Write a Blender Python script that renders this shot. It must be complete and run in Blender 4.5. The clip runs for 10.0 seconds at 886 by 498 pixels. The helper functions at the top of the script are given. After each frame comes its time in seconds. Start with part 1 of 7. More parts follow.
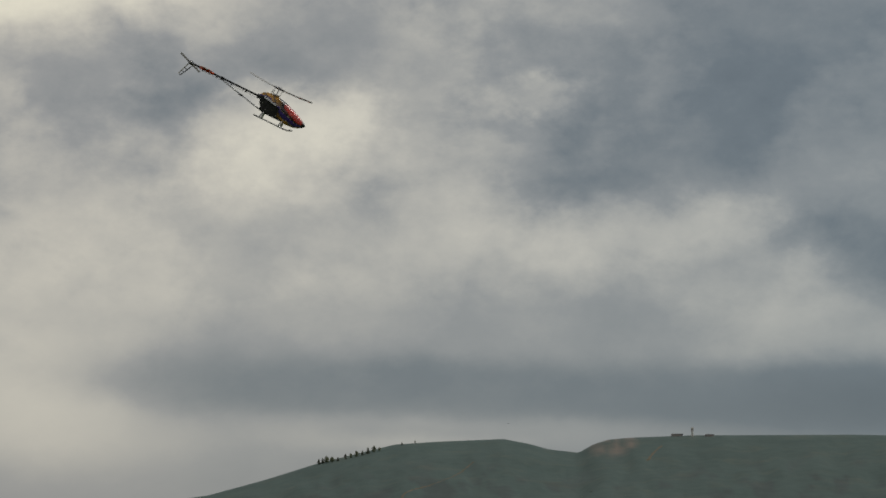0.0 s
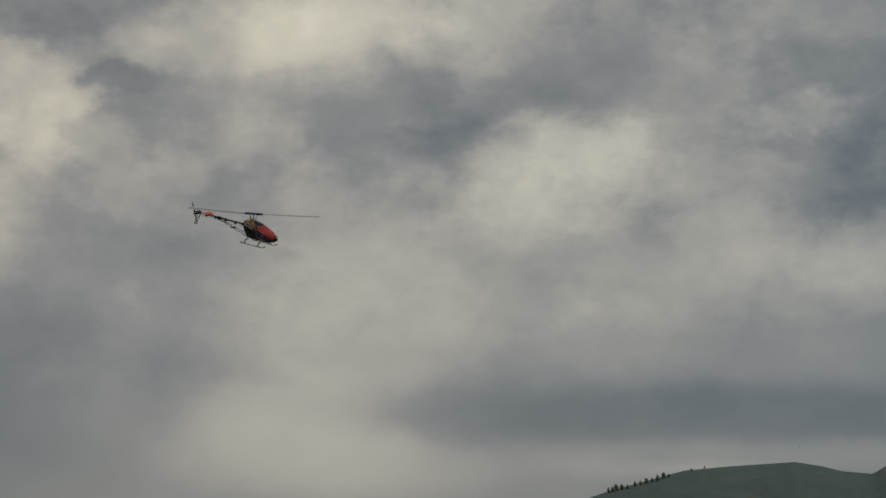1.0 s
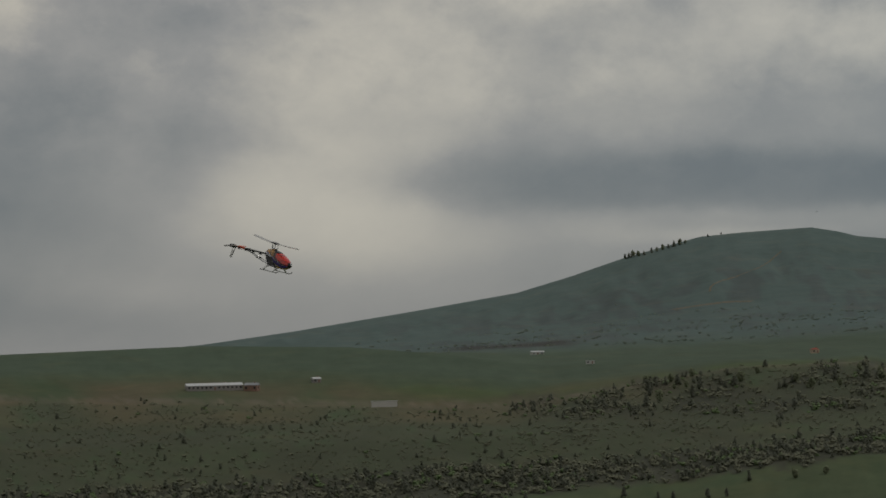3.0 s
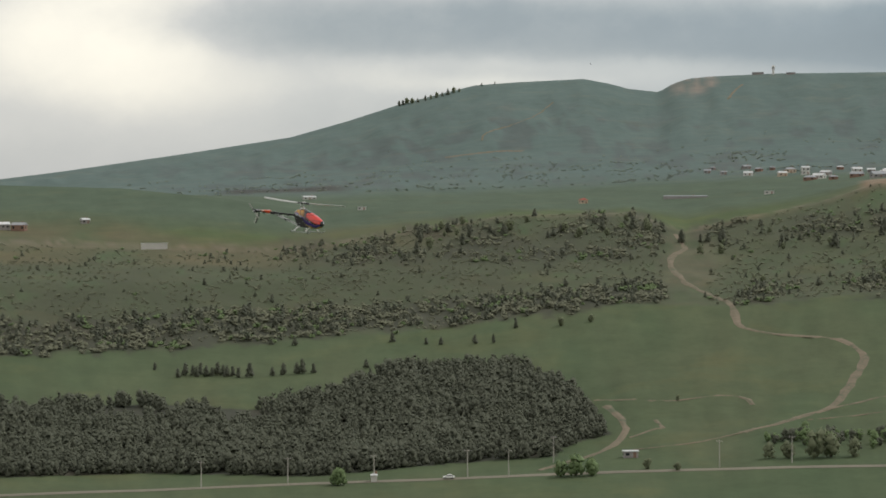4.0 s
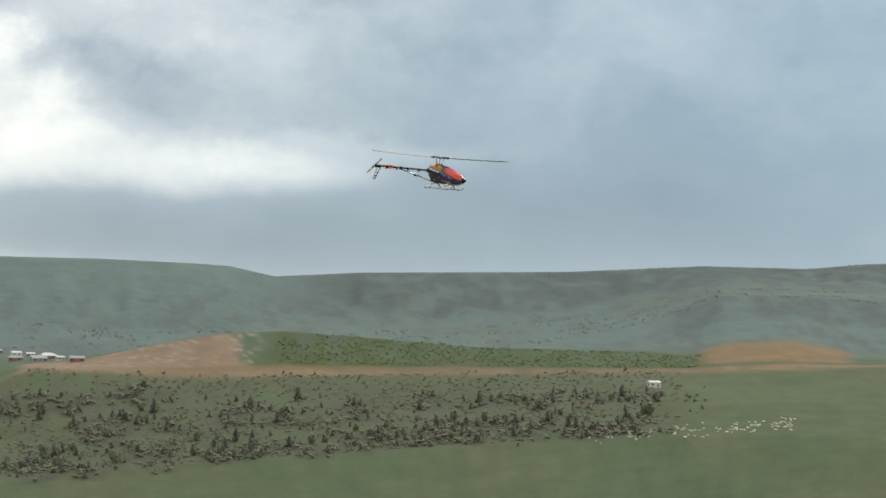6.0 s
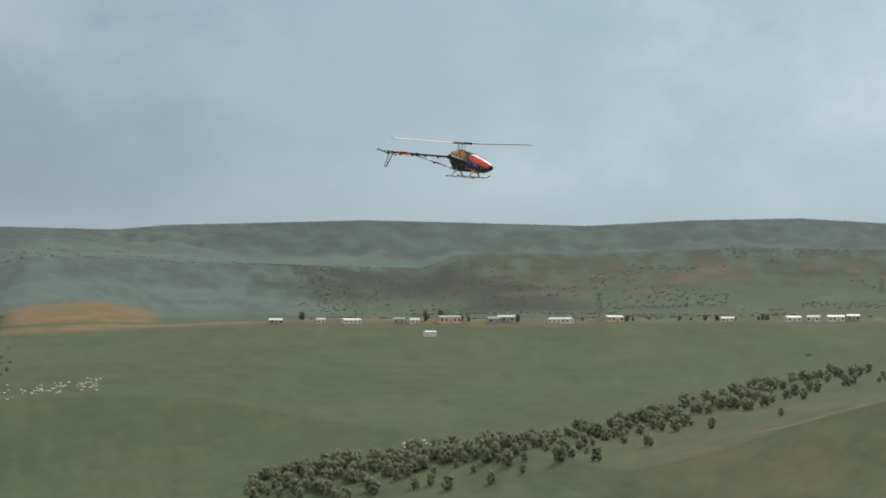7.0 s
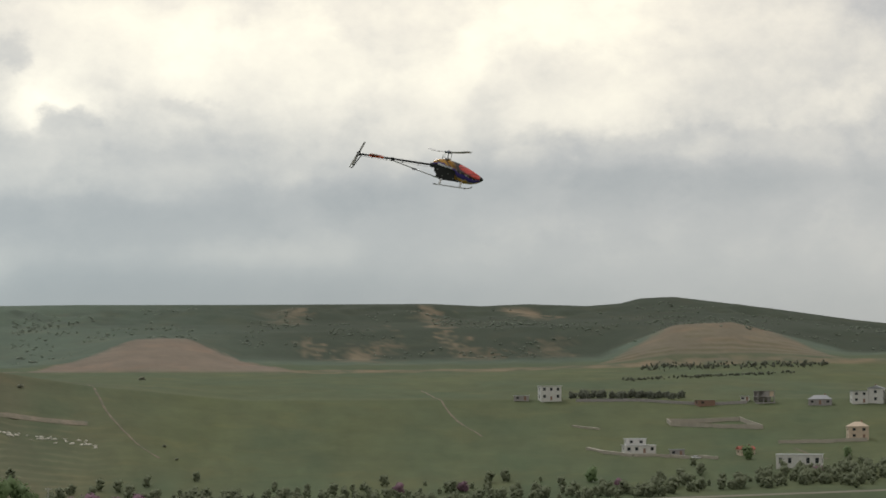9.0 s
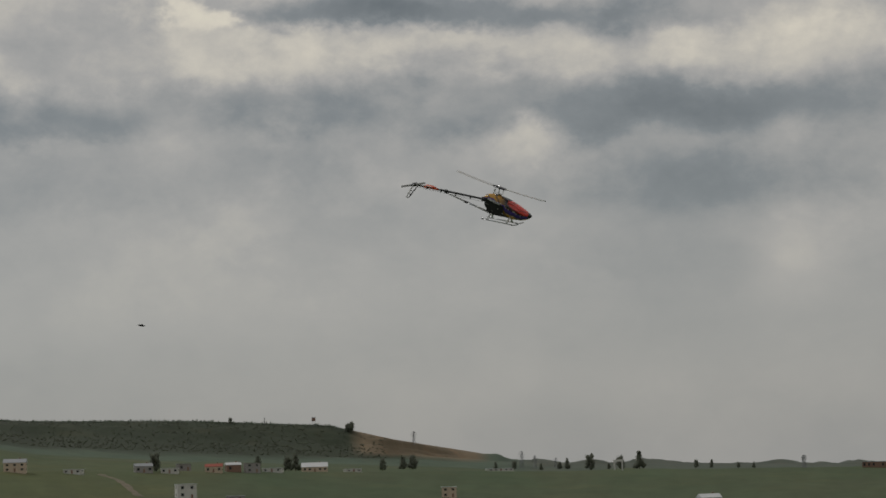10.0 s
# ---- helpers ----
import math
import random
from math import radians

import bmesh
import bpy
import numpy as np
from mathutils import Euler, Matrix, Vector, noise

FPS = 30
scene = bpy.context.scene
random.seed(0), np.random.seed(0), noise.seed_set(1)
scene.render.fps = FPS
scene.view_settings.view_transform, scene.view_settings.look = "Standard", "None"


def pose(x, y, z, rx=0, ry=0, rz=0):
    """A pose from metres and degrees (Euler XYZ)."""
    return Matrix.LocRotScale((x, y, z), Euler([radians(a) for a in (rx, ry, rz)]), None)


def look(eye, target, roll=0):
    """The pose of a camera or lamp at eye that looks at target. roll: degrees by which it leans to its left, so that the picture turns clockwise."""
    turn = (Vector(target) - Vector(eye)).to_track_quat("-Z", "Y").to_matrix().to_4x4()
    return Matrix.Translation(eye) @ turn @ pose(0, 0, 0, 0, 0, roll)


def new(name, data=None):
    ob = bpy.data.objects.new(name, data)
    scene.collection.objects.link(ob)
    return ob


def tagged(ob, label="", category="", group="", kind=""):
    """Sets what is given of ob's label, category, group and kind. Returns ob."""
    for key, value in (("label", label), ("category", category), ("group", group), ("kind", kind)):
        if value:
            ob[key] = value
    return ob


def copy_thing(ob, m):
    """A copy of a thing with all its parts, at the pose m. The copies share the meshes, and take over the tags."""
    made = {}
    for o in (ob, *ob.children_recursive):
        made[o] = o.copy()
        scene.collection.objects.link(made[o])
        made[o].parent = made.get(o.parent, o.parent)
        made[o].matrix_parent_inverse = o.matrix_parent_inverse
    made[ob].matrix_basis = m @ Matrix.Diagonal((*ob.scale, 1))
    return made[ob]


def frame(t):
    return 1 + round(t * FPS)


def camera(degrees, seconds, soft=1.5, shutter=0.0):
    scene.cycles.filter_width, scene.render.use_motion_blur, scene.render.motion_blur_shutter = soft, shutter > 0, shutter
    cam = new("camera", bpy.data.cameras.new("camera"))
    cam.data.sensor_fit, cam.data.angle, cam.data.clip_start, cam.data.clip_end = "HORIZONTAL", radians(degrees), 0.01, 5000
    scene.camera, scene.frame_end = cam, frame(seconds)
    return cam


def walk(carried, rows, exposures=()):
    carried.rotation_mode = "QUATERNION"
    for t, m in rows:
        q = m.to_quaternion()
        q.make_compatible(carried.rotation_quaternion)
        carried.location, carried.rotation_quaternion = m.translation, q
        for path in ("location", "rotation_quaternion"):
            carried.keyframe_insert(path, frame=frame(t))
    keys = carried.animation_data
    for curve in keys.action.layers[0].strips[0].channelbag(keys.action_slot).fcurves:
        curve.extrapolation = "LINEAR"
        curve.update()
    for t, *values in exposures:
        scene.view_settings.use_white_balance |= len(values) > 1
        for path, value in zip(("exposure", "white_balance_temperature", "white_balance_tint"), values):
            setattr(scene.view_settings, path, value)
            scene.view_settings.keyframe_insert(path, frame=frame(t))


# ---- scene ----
# The camera stands on a hilltop at the origin and only turns. Bearings run clockwise from +y, heights are angles above its level.
def bearing(az, el, d):
    """The place d metres away (along the ground) at a bearing and an elevation angle."""
    a = radians(az)
    return Vector((math.sin(a) * d, math.cos(a) * d, math.tan(radians(el)) * d))


PATH = [
    (0, -1.33, 8.14, 0.25), (0.5, -7.49, 9.72, 0.21), (1, -8.88, 8.94, -0.92), (1.5, -10.75, 7.57, -1.29),
    (2, -10.87, 6.92, -1.10), (2.2, -10.65, 6.77, -1.17), (3.3, -8.37, 0.96, -1.10), (3.5, -7.26, 0.01, -0.89),
    (4, -3.44, -1.42, -0.15), (4.5, 0.33, -1.61, 0.24), (5, 5.87, 0.03, 0.09), (5.5, 11.88, 1.96, 0.41),
    (6, 18.66, 3.61, 0.78), (6.2, 22.30, 4.13, 0.96), (7.3, 43.95, 3.23, 0.00), (7.5, 49.25, 4.28, 0.40),
    (7.8, 56.55, 3.40, 0.42), (8, 60.57, 3.25, 0.29), (8.2, 65.03, 3.46, 0.21), (8.5, 72.97, 3.45, 0.27),
    (8.8, 83.00, 4.01, -0.11), (9, 88.38, 4.33, -0.20), (9.2, 93.83, 4.64, -0.19), (9.5, 104.46, 6.35, -1.11),
    (10, 118.66, 5.61, -1.54),
]
EXPOSURES = [(0, -0.1), (1, -0.45), (2.2, -0.44), (3.3, -0.05), (3.5, 0.25), (4, 0.9), (4.5, 1.40), (5, 1.64), (5.5, 1.56),
             (6, 1.3), (7.3, 1.08), (8, 0.75), (8.5, 0.6), (9, 0.6), (9.5, 0.37), (10, 0.0)]
cam = camera(23.31, 10.0, soft=1.7)
walk(cam, [(t, look((0, 0, 0), bearing(az, el, 100), roll)) for t, az, el, roll in PATH], EXPOSURES)

# ---- world: a heavy cloud cover with bright breaks ----
SUN_AZ, SUN_EL = 62.0, 48.0


class Nodes:
    """Short forms for building a node tree."""

    def __init__(self, tree):
        self.tree = tree

    def add(self, kind, values=(), **props):
        n = self.tree.nodes.new(kind)
        for key, value in props.items():
            setattr(n, key, value)
        for key, value in dict(values).items():
            if isinstance(value, bpy.types.NodeSocket):
                self.tree.links.new(value, n.inputs[key])
            else:
                n.inputs[key].default_value = value
        return n

    def math(self, op, a, b=0.0, c=0.0):
        return self.add("ShaderNodeMath", {0: a, 1: b, 2: c}, operation=op).outputs[0]

    def mix(self, fac, a, b, blend="MIX"):
        n = self.add("ShaderNodeMix", data_type="RGBA", blend_type=blend)
        for key, value in ((0, fac), (6, a), (7, b)):
            if isinstance(value, bpy.types.NodeSocket):
                self.tree.links.new(value, n.inputs[key])
            else:
                n.inputs[key].default_value = value
        return n.outputs[2]

    def ramp(self, fac, stops):
        n = self.add("ShaderNodeValToRGB", {0: fac})
        while len(n.color_ramp.elements) < len(stops):
            n.color_ramp.elements.new(0.5)
        for e, (p, c) in zip(n.color_ramp.elements, stops):
            e.position, e.color = p, (*c, 1) if len(c) == 3 else c
        return n.outputs[0]

    def noise(self, vector, scale, detail=4.0, rough=0.55, warp=0.0, out=0):
        return self.add("ShaderNodeTexNoise", {"Vector": vector, "Scale": scale, "Detail": detail, "Roughness": rough, "Distortion": warp}).outputs[out]


# heaps and banks of cloud: bearing, elevation, half widths of each, brightness and firmness of the edge; later ones lie before earlier ones
CLOUDS_NORTH = [(-11.76, 12.27, 4.46, 4.46, 0.84, 1), (-10.88, 7.41, 5.2, 5.2, 0.6, 1), (-0.33, 8.31, 7.43, 3.27, 0.76, 1), (-12.87, 14.28, 1.64, 0.89, 1.09, 2), (-9.21, 12.07, 0.89, 1.34, 0.53, 1), (-4.81, 13.68, 1.93, 1.34, 0.59, 2), (-2.63, 11.31, 1.34, 1.78, 0.6, 2), (5.78, 12.16, 4.91, 2.53, 0.43, 2), (2.27, 9.96, 1.78, 0.59, 0.49, 2), (0.9, 12.07, 1.34, 0.52, 0.83, 2), (4.23, 8.29, 4.01, 0.74, 0.85, 2), (9.59, 8.06, 1.64, 1.19, 0.38, 2), (8.37, 6.0, 2.08, 0.74, 0.78, 1), (-7.56, 5.68, 1.78, 0.74, 0.5, 1), (0.44, 4.17, 7.14, 0.74, 0.34, 2), (7.16, 4.38, 4.46, 0.89, 0.29, 2), (-1.07, 3.39, 4.91, 0.27, 0.7, 1)]
CLOUDS_NORTHWEST = [(-12.25, 14.99, 2.68, 0.89, 1.12, 2), (-20.01, 13.25, 1.49, 1.78, 0.95, 2), (-16.25, 14.51, 1.93, 0.74, 0.93, 2), (-20.18, 15.15, 1.93, 0.74, 0.5, 2), (-17.76, 13.75, 1.04, 0.59, 0.49, 3), (-14.72, 11.55, 3.87, 1.64, 0.62, 1), (-8.89, 11.82, 1.19, 0.74, 0.46, 2), (-6.56, 12.97, 1.64, 0.82, 0.46, 2), (-4.6, 11.57, 1.64, 0.82, 0.95, 2), (-17.7, 6.31, 3.27, 1.78, 0.37, 1), (-11.7, 7.18, 3.72, 1.78, 0.77, 1), (-19.74, 4.39, 2.23, 1.19, 0.3, 1)]
CLOUDS_WEST = [(-19.97, 12.07, 0.89, 0.82, 1.09, 3), (-19.06, 12.97, 1.04, 0.59, 0.99, 3), (-21.15, 9.84, 1.64, 1.34, 0.8, 1), (-17.72, 9.11, 2.08, 2.68, 0.59, 1), (-12.9, 7.27, 2.97, 1.49, 0.81, 1), (-18.93, 4.93, 2.97, 1.49, 0.35, 1), (-5.98, 10.42, 2.53, 1.34, 0.95, 2), (-13.72, 2.77, 4.46, 1.04, 0.47, 1), (-7.7, 2.96, 1.78, 0.59, 0.6, 1), (-20.4, 1.54, 4.46, 0.74, 0.33, 1)]
CLOUDS_LOW_WEST = [(-17.68, 5.21, 2.53, 1.93, 0.46, 1), (-12.22, 4.0, 3.87, 1.93, 0.82, 2), (-5.44, 4.66, 4.46, 0.82, 0.42, 2), (-0.2, 4.69, 5.2, 0.89, 0.35, 2), (-2.46, 3.18, 2.68, 0.27, 0.82, 1), (-16.7, 1.81, 3.27, 0.74, 0.58, 1)]
CLOUDS_LOW_NORTH = [(4.59, 5.97, 10.41, 0.89, 0.63, 2), (-1.39, 4.36, 5.65, 0.67, 0.38, 2), (9.87, 4.18, 4.76, 0.74, 0.38, 2), (-1.39, 3.35, 4.91, 0.37, 0.6, 1), (14.78, 3.78, 3.72, 0.89, 0.37, 1), (12.11, 5.51, 4.76, 0.42, 0.67, 2)]
CLOUDS_NORTHEAST = [(23.4, 6.53, 9.67, 3.87, 0.35, 1), (13.23, 8.63, 1.64, 0.89, 0.57, 2), (10.55, 7.65, 2.53, 0.89, 0.37, 2), (8.07, 6.68, 2.08, 1.19, 0.74, 2), (12.84, 5.78, 3.87, 0.59, 0.7, 2), (16.6, 6.15, 2.38, 0.27, 0.56, 1), (11.38, 3.95, 6.25, 0.67, 0.26, 2), (23.41, 4.73, 4.46, 1.04, 0.23, 1), (26.38, 9.06, 3.72, 0.89, 0.43, 1)]
CLOUDS_PALE = [(47.96, 7.15, 10.41, 3.72, 0.64, 1), (45.79, 10.78, 3.87, 0.62, 0.92, 1), (39.23, 8.46, 3.72, 0.89, 0.54, 1), (57.02, 8.63, 4.46, 1.34, 0.62, 1), (44.96, 4.4, 7.43, 0.89, 0.61, 1)]
CLOUDS_EAST = [(60.79, 8.08, 10.41, 2.23, 0.68, 1), (71.28, 8.43, 2.23, 1.93, 0.78, 2), (53.27, 5.59, 3.72, 0.74, 0.69, 1), (63.07, 4.48, 7.43, 0.82, 0.61, 2), (70.97, 5.34, 1.49, 0.59, 0.68, 2), (66.68, 2.83, 0.89, 0.59, 0.66, 1)]
CLOUDS_SUNLIT = [(85.53, 9.57, 8.33, 1.93, 1.04, 1), (77.95, 8.22, 1.34, 0.89, 1.05, 2), (73.02, 8.87, 2.83, 1.78, 0.76, 1), (78.55, 7.62, 0.67, 0.52, 0.67, 3), (77.19, 9.7, 0.67, 0.42, 0.66, 3), (81.73, 8.09, 0.67, 0.24, 0.73, 2), (75.71, 6.25, 3.87, 0.74, 0.7, 1), (81.73, 6.21, 4.76, 0.67, 0.74, 1), (78.71, 5.04, 6.69, 0.42, 0.57, 2), (88.53, 5.35, 4.46, 0.59, 0.56, 2), (93.0, 6.76, 2.23, 0.82, 0.63, 2), (84.75, 4.17, 7.43, 0.45, 0.65, 1), (72.48, 3.83, 2.23, 0.74, 0.55, 2), (75.73, 3.86, 1.19, 0.67, 0.71, 1)]
CLOUDS_SUNLIT_EDGE = [(99.4, 9.41, 6.69, 1.64, 0.85, 1), (92.41, 8.57, 1.93, 0.97, 1.06, 2), (101.67, 10.24, 1.78, 0.74, 0.64, 2), (105.07, 9.69, 0.89, 0.82, 0.45, 2), (103.89, 9.88, 0.89, 0.45, 1.0, 3), (91.05, 5.79, 7.43, 0.67, 0.51, 2), (99.38, 7.16, 5.2, 0.39, 0.6, 2), (95.58, 4.35, 10.41, 0.89, 0.6, 1), (102.34, 5.17, 2.68, 0.74, 0.6, 1)]
CLOUDS_HEAPED = [(101.74, 11.07, 10.41, 2.23, 0.78, 1), (95.68, 10.92, 4.76, 1.93, 0.9, 1), (97.94, 11.23, 1.93, 1.19, 0.9, 2), (96.44, 12.63, 0.89, 0.3, 0.57, 3), (101.74, 11.07, 2.23, 1.34, 0.7, 2), (103.55, 9.77, 0.82, 0.48, 0.9, 3), (107.5, 9.23, 3.27, 0.71, 0.47, 2), (112.41, 11.15, 2.97, 0.3, 0.77, 1), (94.93, 6.01, 3.72, 0.57, 0.49, 2), (100.14, 4.33, 7.43, 1.19, 0.62, 1), (110.69, 4.41, 5.95, 1.49, 0.62, 1), (101.65, 4.61, 1.19, 0.89, 0.68, 1)]
CLOUDS_SOUTHEAST = [(118.46, 11.86, 5.65, 0.45, 0.26, 2), (112.21, 11.88, 0.67, 0.37, 0.92, 3), (109.64, 10.85, 3.27, 0.89, 0.71, 2), (116.76, 10.93, 4.46, 0.42, 0.73, 2), (127.4, 10.98, 3.72, 0.74, 0.8, 2), (123.57, 9.23, 5.95, 0.74, 0.25, 2), (115.96, 9.45, 4.91, 0.57, 0.41, 2), (109.18, 8.77, 2.68, 0.48, 0.35, 2), (125.75, 7.34, 3.72, 0.82, 0.36, 2), (111.39, 7.42, 5.95, 0.89, 0.56, 1), (120.49, 8.13, 1.19, 0.59, 0.64, 2), (114.36, 5.12, 5.2, 1.34, 0.6, 1), (128.2, 5.29, 1.04, 1.04, 0.64, 1), (120.31, 1.97, 11.9, 1.04, 0.54, 1)]


def make_world():
    world = bpy.data.worlds.new("overcast_sky")
    scene.world = world
    world.use_nodes = True
    tree = world.node_tree
    tree.nodes.clear()
    k = Nodes(tree)
    way = k.add("ShaderNodeTexCoord").outputs["Generated"]
    xyz = k.add("ShaderNodeSeparateXYZ", {0: way}).outputs
    # bulky clouds, a little flattened towards the horizon
    sheet = k.add("ShaderNodeCombineXYZ", {0: xyz[0], 1: xyz[1], 2: k.math("MULTIPLY", xyz[2], 1.45)}).outputs[0]
    swirl = k.add("ShaderNodeSeparateXYZ", {0: k.noise(sheet, 7.0, 3.0, 0.5, out=1)}).outputs
    fine = k.add("ShaderNodeSeparateXYZ", {0: k.noise(sheet, 24.0, 5.0, 0.6, out=1)}).outputs
    az = k.math("MULTIPLY", k.math("ARCTAN2", xyz[0], xyz[1]), 57.2958)
    el = k.math("MULTIPLY", k.math("ARCSINE", xyz[2]), 57.2958)
    # low clouds lie in smooth layers, high ones tower
    calm = k.math("MINIMUM", k.math("MAXIMUM", k.math("MULTIPLY_ADD", el, 0.28, -1.1), 0.3), 1.0)
    firm_az, firm_el = az, el
    firm_az, firm_el = az, el
    firm_az, firm_el = az, el
    firm_az, firm_el = az, el
    firm_az, firm_el = az, el
    firm_az, firm_el = az, el
    az = k.math("MULTIPLY_ADD", k.math("MULTIPLY", k.math("SUBTRACT", swirl[0], 0.5), calm), 3.2, az)
    az = k.math("MULTIPLY_ADD", k.math("MULTIPLY", k.math("SUBTRACT", fine[0], 0.5), calm), 3.4, az)
    el = k.math("MULTIPLY_ADD", k.math("MULTIPLY", k.math("SUBTRACT", swirl[1], 0.5), calm), 1.4, el)
    el = k.math("MULTIPLY_ADD", k.math("MULTIPLY", k.math("SUBTRACT", fine[1], 0.5), calm), 2.0, el)
    high = k.math("MINIMUM", k.math("MAXIMUM", k.math("MULTIPLY_ADD", firm_el, 0.14, -0.5), 0.0), 1.0)
    wide = k.math("EXPONENT", k.math("MULTIPLY", k.math("POWER", k.math("MULTIPLY_ADD", firm_az, 1 / 46, -1.0), 2.0), -1.0))
    plume = k.math("EXPONENT", k.math("MULTIPLY", k.math("POWER", k.math("MULTIPLY_ADD", firm_az, 1 / 24, -44 / 24), 2.0), -1.0))
    lumpy = k.math("MULTIPLY", high, k.math("MULTIPLY_ADD", plume, -0.85, 1.0))
    value = k.math("MULTIPLY_ADD", lumpy, 0.10, 0.50)
    for heaps in (CLOUDS_NORTH, CLOUDS_NORTHWEST, CLOUDS_WEST, CLOUDS_LOW_WEST, CLOUDS_LOW_NORTH, CLOUDS_NORTHEAST, CLOUDS_PALE, CLOUDS_EAST, CLOUDS_SUNLIT, CLOUDS_SUNLIT_EDGE, CLOUDS_HEAPED, CLOUDS_SOUTHEAST):
        for a, e, wa, we, level, firm in heaps:
            u = k.math("MULTIPLY_ADD", az, 1 / wa, -a / wa)
            v = k.math("MULTIPLY_ADD", el, 1 / we, -e / we)
            q = k.math("MULTIPLY_ADD", v, v, k.math("MULTIPLY", u, u))
            if firm > 1:
                q = k.math("POWER", q, float(firm) * 0.8)
            value = k.math("MULTIPLY_ADD", k.math("POWER", 0.5, q), k.math("SUBTRACT", level, value), value)
    # billows: one heap stands out against the next high up, and all melts into haze lower down
    billow, puffs = k.noise(sheet, 6.0, 4.0, 0.5, 0.0), k.noise(sheet, 15.0, 9.0, 0.62, 0.0)
    value = k.math("MULTIPLY_ADD", k.math("SUBTRACT", billow, 0.5), k.math("MULTIPLY_ADD", lumpy, 0.16, 0.10), value)
    value = k.math("MULTIPLY_ADD", k.math("SUBTRACT", puffs, 0.5), k.math("MULTIPLY_ADD", lumpy, 0.55, 0.12), value)
    heap = k.ramp(k.noise(sheet, 11.0, 9.0, 0.56, 0.12), [(0.46, (0, 0, 0)), (0.545, (1, 1, 1))])
    value = k.math("MULTIPLY_ADD", k.math("SUBTRACT", heap, 0.5), k.math("MULTIPLY_ADD", lumpy, 0.10, 0.015), value)
    cool = k.math("MULTIPLY", wide, k.math("MULTIPLY_ADD", k.math("MULTIPLY", high, k.math("MINIMUM", k.math("MAXIMUM", k.math("MULTIPLY_ADD", az, 0.05, -2.6), 0.0), 1.0)), -0.8, 1.0))
    value = k.math("MULTIPLY", value, 0.7)
    grey = k.ramp(value, [(0.0, (0.110, 0.124, 0.129)), (0.245, (0.214, 0.226, 0.229)), (0.42, (0.378, 0.364, 0.342)), (0.6, (0.63, 0.58, 0.485)), (0.8, (0.84, 0.78, 0.60)), (1.0, (1.07, 1.0, 0.87))])
    blue = k.ramp(value, [(0.0, (0.046, 0.075, 0.106)), (0.245, (0.090, 0.135, 0.171)), (0.42, (0.153, 0.205, 0.237)), (0.6, (0.34, 0.385, 0.40)), (0.8, (0.78, 0.77, 0.74)), (1.0, (1.0, 0.97, 0.92))])
    cloud = k.mix(cool, grey, blue)
    clear = k.add("ShaderNodeTexSky", sky_type="NISHITA", sun_disc=False, sun_elevation=radians(SUN_EL), sun_rotation=radians(SUN_AZ)).outputs[0]
    clear = k.mix(1.0, clear, (0.1, 0.1, 0.1, 1), "MULTIPLY")
    colour = k.mix(0.06, cloud, clear)
    back = k.add("ShaderNodeBackground", {"Color": colour, "Strength": 1.0})
    tree.links.new(back.outputs[0], k.add("ShaderNodeOutputWorld").inputs[0])


make_world()
sun = new("sun", bpy.data.lights.new("sun", "SUN"))
sun.data.energy, sun.data.angle, sun.data.color = 0.9, radians(25), (1.0, 0.95, 0.88)
sun.matrix_world = look(bearing(SUN_AZ, SUN_EL, 500), (0, 0, 0))


# ---- materials ----
def material(name, rough=0.6, metal=0.0):
    m = bpy.data.materials.new(name)
    m.use_nodes = True
    k = Nodes(m.node_tree)
    k.bsdf = m.node_tree.nodes["Principled BSDF"]
    k.bsdf.inputs["Roughness"].default_value, k.bsdf.inputs["Metallic"].default_value = rough, metal
    k.place = k.add("ShaderNodeTexCoord").outputs["Object"]
    k.link = lambda a, b: m.node_tree.links.new(a, k.bsdf.inputs[b])
    return m, k


def plain(name, colour, rough=0.6, metal=0.0, vary=0.15, scale=6.0, bump=0.0):
    """A surface of one colour with grain and wear at two scales."""
    m, k = material(name, rough, metal)
    a, b = k.noise(k.place, scale, 5.0), k.noise(k.place, scale * 7.3, 3.0)
    f = k.math("ADD", k.math("MULTIPLY", a, 0.65), k.math("MULTIPLY", b, 0.35))
    low, high = [c * (1 - vary) for c in colour], [min(1, c * (1 + vary)) for c in colour]
    k.link(k.ramp(f, [(0.3, low), (0.7, high)]), "Base Color")
    k.link(k.math("MULTIPLY_ADD", a, 0.2, rough - 0.1), "Roughness")
    if bump:
        k.link(k.add("ShaderNodeBump", {"Height": f, "Strength": bump, "Distance": 0.02}).outputs[0], "Normal")
    return m


